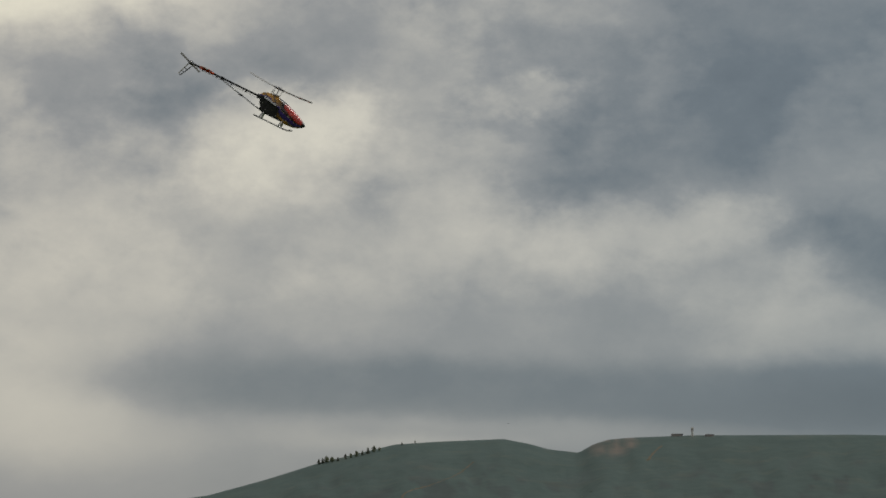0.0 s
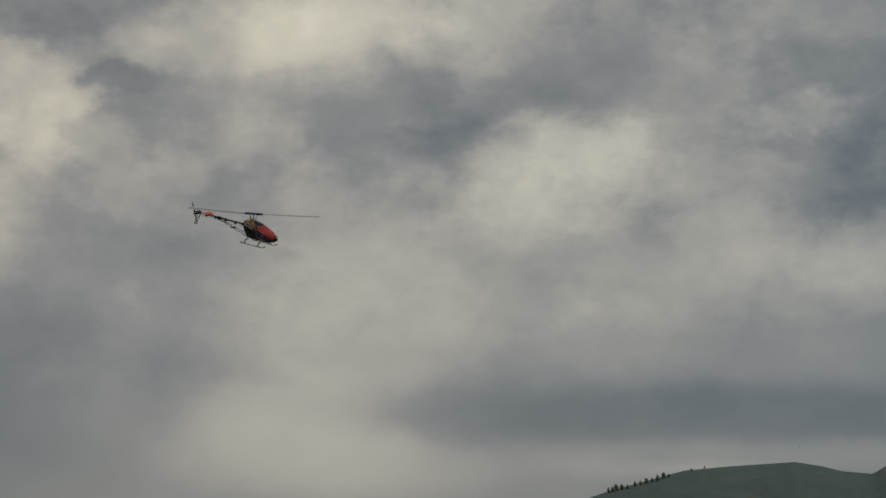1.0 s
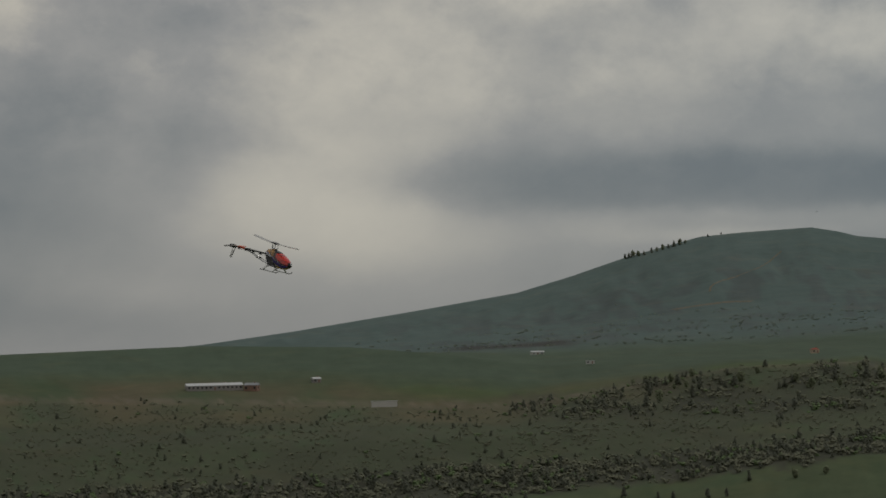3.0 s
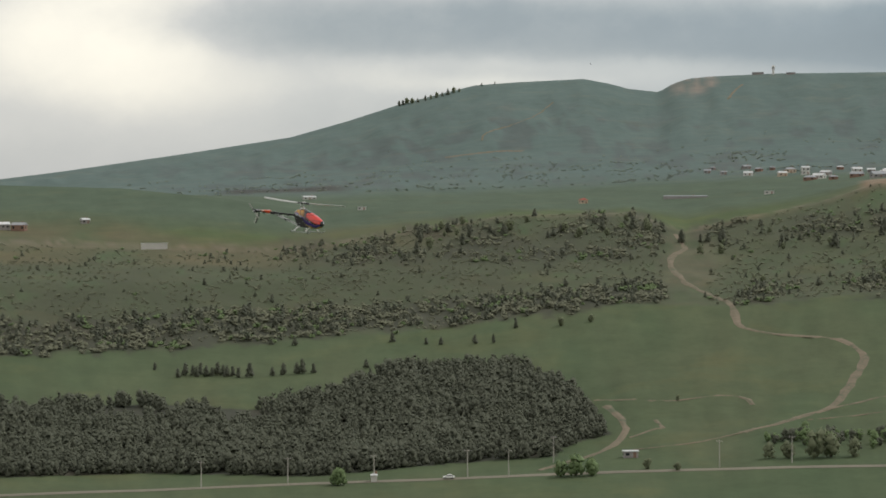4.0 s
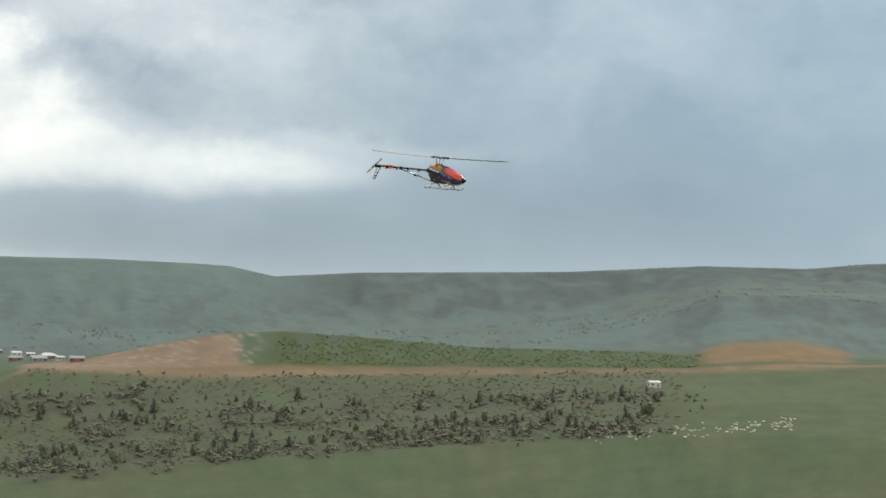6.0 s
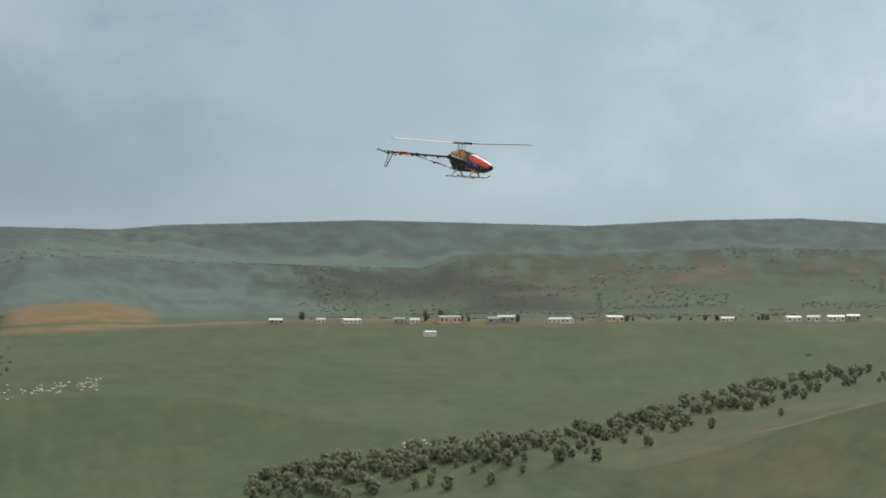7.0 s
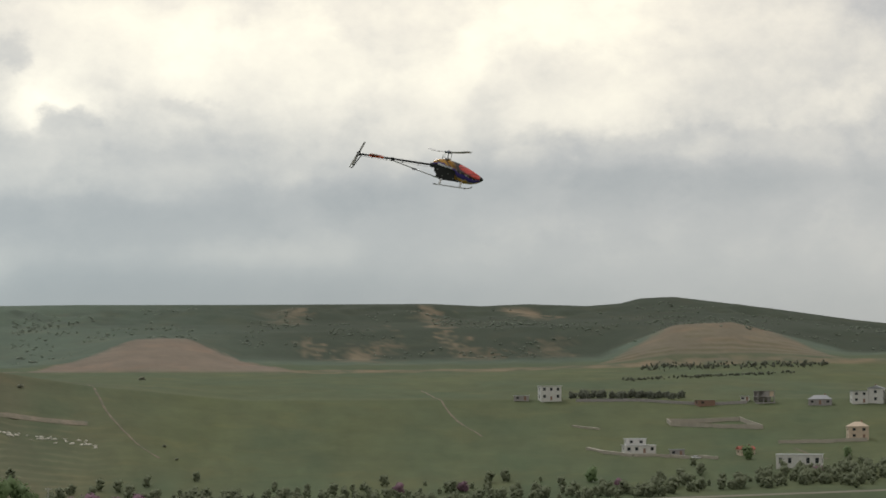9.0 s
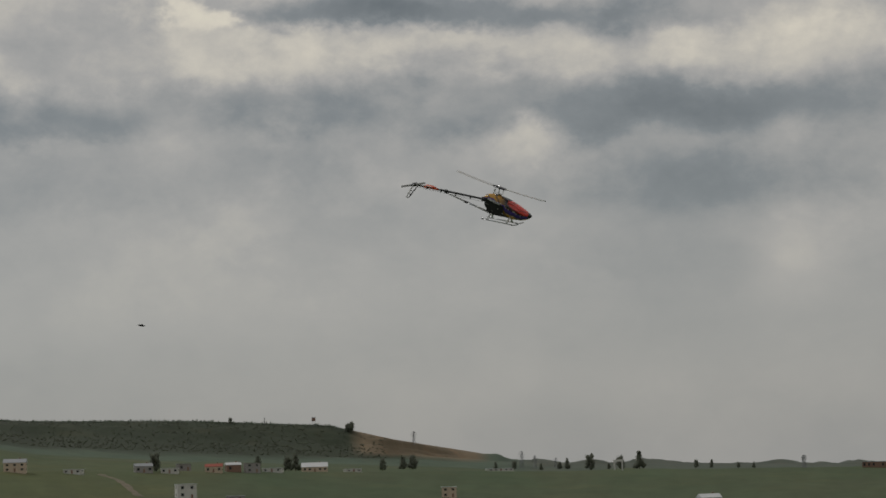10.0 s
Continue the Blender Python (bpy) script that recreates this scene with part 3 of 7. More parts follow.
    lay(band(8.05 + 0.1 * n2, 8.32, 0.08) * span(-9.3, -6.0, 0.8), (0.066, 0.068, 0.064))
    # knoll laid bare by digging, and the bank that runs on from it
    lay(band(6.0, 7.0, 0.06) * span(7.6, 13.3, 0.3) * np.clip(1.0 - (az - 12.9 - (7.0 - s) * 1.2) * 2, 0, 1), EARTH)
    lay(band(6.0, 7.0, 0.06) * span(7.6, 13.8, 0.4) * np.clip(n3 * 1.6 - 0.2, 0, 0.6), PALE)
    lay(band(5.93 + wob * 0.4, 6.22, 0.05) * span(9, 40, 5) * np.clip(0.85 + n2 * 0.6, 0, 1), (0.17, 0.128, 0.072))
    lay(band(6.2, 7.05, 0.1) * span(14, 26, 0.8) * np.clip(0.7 + n2, 0, 1), (0.062, 0.082, 0.032))
    lay(band(6.35, 7.1, 0.1) * span(25.6, 29.4, 0.6), (0.19, 0.135, 0.075))
    # pasture hill and the fields beyond
    lay(band(3.05, 4.6, 0.1) * span(43, 80, 6) * np.clip(0.55 + 0.6 * n1, 0, 1), TAN)
    lay(band(3.12, 3.72, 0.1) * span(68.5, 79.5, 3) * np.clip(1.2 * np.sin(s * 132 + az * 1.2 + 1.5 * n1) - 0.2, 0, 1) * np.clip(0.7 + 0.8 * n2, 0.2, 1) * 0.75, (0.15, 0.148, 0.088))
    lay(band(3.02, 3.11, 0.03) * span(56, 72, 2) * np.clip(0.6 + n2 * 1.5, 0, 1), (0.22, 0.165, 0.11))
    lay(band(3.05, 5.9, 0.1) * span(79, 112, 4) * np.clip(0.5 + 0.6 * n1, 0, 1), (0.100, 0.116, 0.052))
    pit0 = band(6.0, 7.05, 0.1) * span(92.8, 98.8, 0.8)
    # long escarpment with bare gullies, and the diggings at its foot
    lay(np.clip((s - 6.6) / 0.3, 0, 1) * span(81.5, 104, 7.0) * (1 - pit0) * np.clip((s < 10.2) * 1.0, 0, 1), (0.048, 0.062, 0.042))
    gully = np.clip(2.2 * rough_noise(az * 1.1 + n2 * 0.7 + s * 0.35, s * 0.6, 77) - 0.35 + 0.5 * n3, 0, 1)
    lay(band(6.8, 9.8, 0.3) * span(84, 93, 1.5) * gully, (0.21, 0.165, 0.11))
    lay(band(6.02, 6.05 + np.clip(1.1 - np.abs((az - 80.9) / 3.5) ** 1.6 * 1.1, 0, 1.1) + 0.1 * n3, 0.12), (0.19, 0.155, 0.12))
    pit = band(6.22, 6.05 + np.clip(1.15 - np.abs((az - 95.7) / 3.4) ** 2.2 * 1.1, 0, 1.1) + 0.08 * n3, 0.1)
    lay(pit, (0.175, 0.15, 0.108))
    lay(pit * np.clip(np.sin(s * 48 + n2) * 2 - 0.9, 0, 1), TAN)
    lay(band(5.85, 6.12, 0.06) * span(84, 102, 1) * np.clip(0.6 + n2, 0, 1), (0.19, 0.15, 0.095))
    lay(np.clip((s - 8.0) / 0.3, 0, 1) * span(102.4, 104.9, 0.4) * (s < 9.85), EARTH)
    lay(np.clip((s - 7.3) / 0.6, 0, 1) * span(105.2, 117.0, 0.6), (0.050, 0.062, 0.042))
    lay(np.clip((s - 8.2) / 0.6, 0, 1) * span(116.2, 119.6, 0.4), (0.19, 0.15, 0.10))
    lay(np.clip((s - 6.0) / 2, 0, 1) * span(120.5, 140, 1), (0.10, 0.115, 0.095))
    c *= (1 + 0.10 * n2 + 0.05 * n3)[:, None]
    return np.clip(c, 0.01, 0.8)


def make_ground():
    seen = np.arange(-24, 131.001, 0.13)
    az = np.concatenate([seen, np.arange(133, 335.5, 2.5)])
    steps = np.concatenate([np.linspace(i, i + 1, n, endpoint=False) for i, n in enumerate(GAPS)] + [[float(len(GAPS))]])
    # round the back, the same rings close in a plain slope
    look_up = np.where(az > 131, np.interp(az, [131, 336], [131, -24]), az)
    A, S = np.meshgrid(look_up, steps)
    e, d = surface(A, S)
    turn = np.radians(np.broadcast_to(az, A.shape))
    co = np.stack([np.sin(turn) * d, np.cos(turn) * d, np.tan(np.radians(e)) * d], -1).reshape(-1, 3)
    rows, cols = A.shape
    r, c = np.meshgrid(np.arange(rows - 1), np.arange(cols), indexing="ij")
    nxt = (c + 1) % cols
    quads = np.stack([r * cols + c, r * cols + nxt, (r + 1) * cols + nxt, (r + 1) * cols + c], -1).reshape(-1, 4)[:, ::-1]
    n = len(co)
    co = np.vstack([co, [[0, 0, -1.65]]])
    faces = quads.tolist() + [[n, (k + 1) % cols, k] for k in range(cols)]
    me = bpy.data.meshes.new("ground")
    me.from_pydata(co.tolist(), [], faces)
    soil = np.ones((len(co), 4), np.float32)
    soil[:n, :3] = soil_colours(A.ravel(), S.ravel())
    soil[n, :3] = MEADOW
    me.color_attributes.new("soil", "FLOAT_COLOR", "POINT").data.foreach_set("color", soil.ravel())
    me.polygons.foreach_set("use_smooth", np.ones(len(me.polygons), bool))
    me.materials.append(GROUND)
    me.update()
    return tagged(new("ground", me), "green pasture valley with scrub, bare diggings and hills around", "ground", kind="structure")


make_ground()


# ---- shared builders ----
def part(name, bm, mat, parent=None, label="", smooth=False):
    """Links a bmesh as one mesh object, under a thing if one is given."""
    me = bpy.data.meshes.new(name)
    bm.to_mesh(me)
    bm.free()
    for m in mat if isinstance(mat, (list, tuple)) else [mat]:
        me.materials.append(m)
    if smooth:
        me.polygons.foreach_set("use_smooth", np.ones(len(me.polygons), bool))
    ob = new(name, me)
    ob.parent = parent
    return tagged(ob, label)


def box(bm, x0, x1, y0, y1, z0, z1, bevel=0.0):
    m = Matrix.Translation(((x0 + x1) / 2, (y0 + y1) / 2, (z0 + z1) / 2)) @ Matrix.Diagonal((x1 - x0, y1 - y0, z1 - z0, 1))
    made = bmesh.ops.create_cube(bm, size=1, matrix=m)["verts"]
    if bevel:
        edges = {e for v in made for e in v.link_edges}
        bmesh.ops.bevel(bm, geom=list(edges), offset=bevel, segments=2, affect="EDGES", profile=0.5)
    return bm


def rod(bm, a, b, r0, r1=None, sides=8, caps=True):
    """A round bar from a to b."""
    a, b = Vector(a), Vector(b)
    turn = (b - a).to_track_quat("Z", "Y").to_matrix().to_4x4()
    r1 = r0 if r1 is None else r1
    rings = []
    for p, r in ((a, r0), (b, r1)):
        rings.append([bm.verts.new(p + turn @ Vector((math.cos(t) * r, math.sin(t) * r, 0))) for t in (2 * math.pi * i / sides for i in range(sides))])
    for i in range(sides):
        j = (i + 1) % sides
        bm.faces.new((rings[0][i], rings[0][j], rings[1][j], rings[1][i]))
    if caps:
        bm.faces.new(rings[0][::-1])
        bm.faces.new(rings[1])
    return bm


def tube(bm, points, r, sides=8):
    """A bent round bar through points."""
    for a, b in zip(points, points[1:]):
        rod(bm, a, b, r, sides=sides)
    return bm


def heading_pose(az, el, turn=0.0, start=3.0, sink=0.0):
    """A pose on the ground at a bearing and elevation angle; at turn 0 the thing's -y side faces the camera."""
    p, d = spot(az, el, start)
    return Matrix.Translation(p - Vector((0, 0, sink))) @ pose(0, 0, 0, 0, 0, -az + turn), d
# ---- the model helicopter ----
def paint(name, rough=0.22, metal=0.0, coat=0.6):
    """Airbrushed lacquer: its colours lie on the shell as an attribute."""
    m, k = material(name, rough, metal)
    k.bsdf.inputs["Coat Weight"].default_value, k.bsdf.inputs["Coat Roughness"].default_value = coat, 0.08
    n = k.noise(k.place, 60, 4.0)
    colour = k.add("ShaderNodeAttribute", attribute_name="paint").outputs[0]
    k.link(k.mix(1.0, colour, k.ramp(n, [(0.3, (0.86, 0.86, 0.86)), (0.7, (1.12, 1.12, 1.12))]), "MULTIPLY"), "Base Color")
    k.link(k.math("MULTIPLY_ADD", n, 0.12, rough - 0.06), "Roughness")
    return m


LACQUER = paint("airbrushed_lacquer")
CARBON = plain("carbon_fibre", (0.018, 0.018, 0.020), 0.35, vary=0.3, scale=90)
ALLOY = plain("brushed_alloy", (0.55, 0.55, 0.56), 0.3, 0.9, vary=0.12, scale=60)
DARKALLOY = plain("anodised_black_alloy", (0.05, 0.05, 0.055), 0.35, 0.7, vary=0.2, scale=60)
WHITEPLASTIC = plain("white_nylon", (0.87, 0.87, 0.87), 0.35, vary=0.04, scale=40)
BLADEWHITE = plain("white_blade_lacquer", (0.48, 0.48, 0.47), 0.35, vary=0.06, scale=20)
BLADEDARK = plain("grey_blade_root", (0.42, 0.41, 0.40), 0.4, vary=0.15, scale=30)
ORANGE = plain("orange_red_fin_paint", (0.80, 0.10, 0.025), 0.35, vary=0.1, scale=30)
FINWHITE = plain("white_fin_edge", (0.72, 0.70, 0.66), 0.4, vary=0.08, scale=30)
BLACKGLASS = plain("black_canopy_window", (0.02, 0.02, 0.025), 0.12, vary=0.1, scale=30)
SILVER = plain("silver_lettering", (0.80, 0.80, 0.82), 0.25, 0.3, vary=0.05, scale=40)


def canopy_section(x):
    """Half width, top and bottom of the shell at x; the rotor head is the origin."""
    t = np.array([-0.150, -0.13, -0.09, -0.03, 0.05, 0.13, 0.21, 0.29, 0.35, 0.39, 0.412])
    top = np.array([-0.125, -0.100, -0.084, -0.078, -0.084, -0.100, -0.126, -0.158, -0.188, -0.211, -0.230])
    low = np.array([-0.175, -0.190, -0.205, -0.225, -0.255, -0.288, -0.308, -0.303, -0.285, -0.262, -0.238])
    half = np.array([0.030, 0.045, 0.058, 0.070, 0.080, 0.084, 0.081, 0.068, 0.048, 0.027, 0.006])
    return np.interp(x, t, half), np.interp(x, t, top), np.interp(x, t, low)


def canopy_paint(x, side, h):
    """The shell's airbrushed colours. h runs from 0 at the keel to 1 on the spine; side is the distance from the middle."""
    gold, red, blue, navy, black, white = (0.58, 0.29, 0.03), (0.74, 0.060, 0.045), (0.060, 0.035, 0.24), (0.022, 0.014, 0.085), (0.012, 0.011, 0.012), (0.7, 0.68, 0.62)
    dark = (0.030, 0.018, 0.020)
    lick = 0.035 * math.sin(x * 46 + 0.6) + 0.022 * math.sin(x * 101 + 1)   # tongues of the flame pattern
    flow = h - 0.50 + (x - 0.1) * 0.75 + lick

    def blend(a, b, f):
        f = min(1.0, max(0.0, f))
        return tuple(p * (1 - f) + q * f for p, q in zip(a, b))

    if x > 0.375:
        return black
    red_edge = 0.20 - 0.5 * (x - 0.16) + lick
    if x > 0.135 + 0.3 * max(0, 0.7 - h) and flow > red_edge:
        streak = 0.6 if math.sin(x * 38 - h * 13) > 0.90 else 0.0   # dark flames licking back over the red
        return blend(blend(dark, red, (flow - red_edge) / 0.10), dark, streak)
    if flow > 0.06:   # shoulders: gold at the back, darkening into the window
        back = blend(gold, dark, (x - 0.02) / 0.10)
        return blend(back, dark, 0.75 if math.sin(x * 60 + h * 9) > 0.72 else 0.0)
    if 0.035 < flow and x > 0.04:
        return (0.45, 0.40, 0.34)
    if flow > -0.23:
        return blend(navy, blue, (flow + 0.23) / 0.14)
    if flow > -0.26 and x > 0.12:
        return (0.45, 0.40, 0.34)
    return blend(blend(dark, gold, (x - 0.05) / 0.07), dark, 0.7 if math.sin(x * 52 + h * 10) > 0.75 else 0.0)


def make_canopy(thing):
    bm = bmesh.new()
    colour = bm.verts.layers.float_color.new("paint")
    xs, around = np.linspace(-0.150, 0.412, 110), 56
    rings = []
    for x in xs:
        half, top, low = canopy_section(x)
        mid, r = (top + low) / 2, (top - low) / 2
        loop = []
        for i in range(around):
            t = 2 * math.pi * i / around
            c, s = math.cos(t), math.sin(t)
            y = math.copysign(abs(c) ** 0.85, c) * half
            z = mid + math.copysign(abs(s) ** 0.92, s) * r
            v = bm.verts.new((x, y, z))
            v[colour] = (*canopy_paint(x, abs(y), (z - low) / max(top - low, 1e-4)), 1)
            loop.append(v)
        rings.append(loop)
    for j, (a, b) in enumerate(zip(rings, rings[1:])):
        for i in range(around):
            k = (i + 1) % around
            x = xs[j]
            h = (a[i].co.z - canopy_section(x)[2]) / (canopy_section(x)[1] - canopy_section(x)[2])
            # the shell is cut away low down at the back, where the mechanics show
            if x < 0.10 and h < 0.50 - (x - 0.10) * 0.35:
                continue
            bm.faces.new((a[i], a[k], b[k], b[i]))
    bm.faces.new(rings[-1])
    bmesh.ops.delete(bm, geom=[v for v in bm.verts if not v.link_faces], context="VERTS")
    bmesh.ops.recalc_face_normals(bm, faces=bm.faces)
    canopy = part("canopy", bm, LACQUER, thing, "glossy canopy airbrushed gold, red and dark blue", True)
    # dark window over the nose, set just proud of the shell
    bm = bmesh.new()
    grid = []
    for x in np.linspace(0.045, 0.165, 12):
        half, top, low = canopy_section(x)
        w = 0.62 * math.sin(math.pi * (x - 0.03) / 0.15) ** 0.5
        row = []
        for i in range(9):
            t = math.pi / 2 + w * (i / 4 - 1)
            c, s = math.cos(t), math.sin(t)
            row.append(bm.verts.new((x, math.copysign(abs(c) ** 0.85, c) * half * 1.01, (top + low) / 2 + s ** 0.92 * (top - low) / 2 + 0.0015)))
        grid.append(row)
    for a, b in zip(grid, grid[1:]):
        for i in range(8):
            bm.faces.new((a[i], a[i + 1], b[i + 1], b[i]))
    part("canopy_window", bm, BLACKGLASS, canopy, "black cockpit window panel", True)
    # the maker's lettering becomes a plain slanting stroke on each flank
    for side in (-1, 1):
        bm = bmesh.new()
        for i in range(7):
            x0 = -0.095 + i * 0.022
            half, top, low = canopy_section(x0)
            x1 = x0 + 0.017
            h1 = canopy_section(x1)[0]
            z0, z1 = -0.148 - i * 0.004, -0.127 - i * 0.005
            q = [bm.verts.new((x, side * (hh + 0.0025), z)) for x, hh, z in ((x0, half, z0), (x1, h1, z0 - 0.003), (x1 + 0.004, h1, z1), (x0 + 0.004, half, z1))]
            bm.faces.new(q if side < 0 else q[::-1])
        part("lettering", bm, SILVER, canopy, "silver lettering stroke")
    return canopy


def make_helicopter():
    heli = new("model_helicopter")
    tagged(heli, "flying model helicopter with airbrushed red, gold and blue canopy", "helicopter")
    make_canopy(heli)
    bm = bmesh.new()
    for y in (-0.034, 0.034):   # two carbon side plates with the works between them
        v = [bm.verts.new((x, y + o, z)) for o in (-0.002, 0.002) for x, z in ((-0.135, -0.135), (0.02, -0.10), (0.10, -0.17), (0.215, -0.275), (0.20, -0.300), (-0.055, -0.300), (-0.125, -0.215))]
        bm.faces.new(v[:7]), bm.faces.new(v[:6:-1])
        for i in range(7):
            j = (i + 1) % 7
            bm.faces.new((v[i], v[j], v[7 + j], v[7 + i]))
    bmesh.ops.recalc_face_normals(bm, faces=bm.faces)
    frame_part = part("side_frame", bm, CARBON, heli, "black carbon side frame")
    for name, args, mat in (("motor", (-0.02, 0.05, -0.03, 0.03, -0.27, -0.18), DARKALLOY), ("battery", (0.05, 0.24, -0.026, 0.026, -0.265, -0.205), CARBON),
                            ("gear_case", (-0.11, -0.02, -0.03, 0.03, -0.24, -0.14), DARKALLOY), ("receiver", (-0.10, -0.04, -0.028, 0.028, -0.285, -0.25), CARBON)):
        part(name, box(bmesh.new(), *args, bevel=0.006), mat, heli)
    for x, z in ((-0.09, -0.20), (-0.03, -0.26), (0.03, -0.23), (0.09, -0.27), (0.14, -0.28)):
        part("bolt", rod(bmesh.new(), (x, -0.0385, z), (x, 0.0385, z), 0.005), ALLOY, frame_part)
    # tail boom, its struts and fins
    part("tail_boom", rod(bmesh.new(), (-0.10, 0, -0.160), (-0.945, 0, -0.163), 0.0108, sides=14), CARBON, heli, "black carbon tail boom", True)
    part("boom_clamp", rod(bmesh.new(), (-0.175, 0, -0.160), (-0.10, 0, -0.160), 0.024, sides=14), DARKALLOY, heli)
    for y in (-0.03, 0.03):
        bm = tube(bmesh.new(), [(-0.045, y, -0.292), (-0.33, y * 0.7, -0.232), (-0.585, y * 0.25, -0.176)], 0.0055)
        part("boom_strut", bm, ALLOY, heli, "thin grey boom strut", True)
    part("strut_clamp", box(bmesh.new(), -0.355, -0.315, -0.03, 0.03, -0.242, -0.224, 0.004), CARBON, heli)
    part("strut_collar", box(bmesh.new(), -0.60, -0.565, -0.016, 0.016, -0.186, -0.146, 0.004), CARBON, heli)
    part("tail_pushrod", rod(bmesh.new(), (-0.14, -0.02, -0.186), (-0.92, -0.015, -0.182), 0.0022, sides=6), ALLOY, heli)
    for x in (-0.30, -0.47, -0.64, -0.80):
        part("rod_guide", box(bmesh.new(), x - 0.004, x + 0.004, -0.022, 0.012, -0.188, -0.152, 0.001), CARBON, heli)
    bm = bmesh.new()   # flat orange tailplane
    outline = ((-0.70, 0.0), (-0.74, 0.06), (-0.80, 0.075), (-0.825, 0.06), (-0.83, 0.0))
    for sgn in (1, -1):
        lo = [bm.verts.new((x, sgn * y, -0.1475)) for x, y in outline]
        hi = [bm.verts.new((x, sgn * y, -0.1435)) for x, y in outline]
        bm.faces.new(lo), bm.faces.new(hi[::-1])
        for i in range(5):
            j = (i + 1) % 5
            bm.faces.new((lo[i], lo[j], hi[j], hi[i]))
    bmesh.ops.recalc_face_normals(bm, faces=bm.faces)
    plane = part("tailplane", bm, ORANGE, heli, "orange-red tailplane with a white rim")
    for sgn in (1, -1):
        part("tailplane_tip", rod(bmesh.new(), (-0.745, sgn * 0.062, -0.1455), (-0.825, sgn * 0.066, -0.1455), 0.006), FINWHITE, plane)
    part("boom_sleeve", rod(bmesh.new(), (-0.68, 0, -0.1625), (-0.84, 0, -0.1625), 0.0132, sides=14), ORANGE, heli, "orange-red sleeve round the boom", True)
    part("tail_gearbox", rod(bmesh.new(), (-0.945, 0.026, -0.163), (-0.945, -0.05, -0.163), 0.022, sides=14), DARKALLOY, heli)
    # open-framed vertical fin below the gearbox
    fin = part("fin_spar", tube(bmesh.new(), [(-0.915, 0.016, -0.170), (-0.992, 0.016, -0.318), (-1.012, 0.016, -0.326)], 0.0055), CARBON, heli)
    part("fin_edge", tube(bmesh.new(), [(-0.963, 0.016, -0.165), (-1.024, 0.016, -0.322)], 0.0055), FINWHITE, fin, "pale rear edge of the fin")
    part("fin_rib", tube(bmesh.new(), [(-0.952, 0.016, -0.242), (-0.992, 0.016, -0.240)], 0.004), CARBON, fin)
    part("fin_rib", tube(bmesh.new(), [(-0.972, 0.016, -0.281), (-1.006, 0.016, -0.280)], 0.004), CARBON, fin)
    # skids
    for y in (-0.105, 0.105):
        skid = part("skid", tube(bmesh.new(), [(-0.105, y, -0.353), (-0.08, y, -0.357), (0.25, y, -0.355), (0.285, y, -0.343), (0.305, y, -0.328)], 0.0058, 10), ALLOY, heli, "grey skid tube", True)
        for x in (-0.08, 0.25):
            part("skid_cap", rod(bmesh.new(), (x - 0.03, y, -0.356), (x - 0.015, y, -0.356), 0.0075), CARBON, skid)
        for x in (-0.035, 0.185):
            bm = bmesh.new()
            s = math.copysign(1, y)
            pts = [(x, 0.03 * s, -0.296), (x - 0.006, 0.06 * s, -0.305), (x - 0.010, 0.088 * s, -0.328), (x - 0.012, 0.105 * s, -0.353)]
            for a, b in zip(pts, pts[1:]):
                rod(bm, a, b, 0.0115, 0.0105, 8)
            part("skid_strut", bm, WHITEPLASTIC, heli, "white curved skid strut", True)
    # mast and head linkage, which do not turn with the blades
    part("mast", rod(bmesh.new(), (0, 0, -0.13), (0, 0, 0.012), 0.0065, sides=12), ALLOY, heli, "", True)
    part("swashplate", rod(bmesh.new(), (0, 0, -0.082), (0, 0, -0.064), 0.036, sides=20), ALLOY, heli, "", True)
    part("anti_rotation_post", box(bmesh.new(), -0.058, -0.050, -0.008, 0.008, -0.13, -0.028, 0.002), ALLOY, heli)
    # main rotor
    rotor = part("main_rotor", rod(bmesh.new(), (0, 0, -0.014), (0, 0, 0.020), 0.017, sides=14), ALLOY, heli, "alloy rotor hub with two white blades", True)
    for s in (-1, 1):
        part("blade_grip", box(bmesh.new(), min(0.016 * s, 0.105 * s), max(0.016 * s, 0.105 * s), -0.018, 0.018, -0.011, 0.011, 0.005), DARKALLOY, rotor)
        bm = bmesh.new()
        rows = []
        for x in (0.085, 0.12, 0.16, 0.45, 0.76, 0.785, 0.79):
            w = 0.012 if x < 0.1 else (0.022 if x < 0.15 else (0.030 if x < 0.78 else 0.020))
            lift = (x / 0.79) ** 2 * 0.020
            loop = [((x * s), s * (w * c + 0.006), lift + 0.0058 * h - 0.14 * w * c) for c, h in ((1.0, 0), (0.6, 1), (0, 1.2), (-0.6, 0.7), (-1, 0), (-0.6, -0.5), (0, -0.9), (0.6, -0.8))]
            rows.append([bm.verts.new(p) for p in loop])
        for a, b in zip(rows, rows[1:]):
            for i in range(8):
                bm.faces.new((a[i], a[(i + 1) % 8], b[(i + 1) % 8], b[i]))
        bm.faces.new(rows[0]), bm.faces.new(rows[-1])
        bmesh.ops.recalc_face_normals(bm, faces=bm.faces)
        part("main_blade", bm, BLADEWHITE, rotor, "long white rotor blade")
        part("pitch_link", rod(bmesh.new(), (0.03 * s, 0.026 * s, -0.07), (0.045 * s, 0.026 * s, 0.0), 0.003), ALLOY, rotor)
        part("control_arm", box(bmesh.new(), min(0.03 * s, 0.06 * s), max(0.03 * s, 0.06 * s), min(0.015 * s, 0.032 * s), max(0.015 * s, 0.032 * s), -0.005, 0.005, 0.002), ALLOY, rotor)
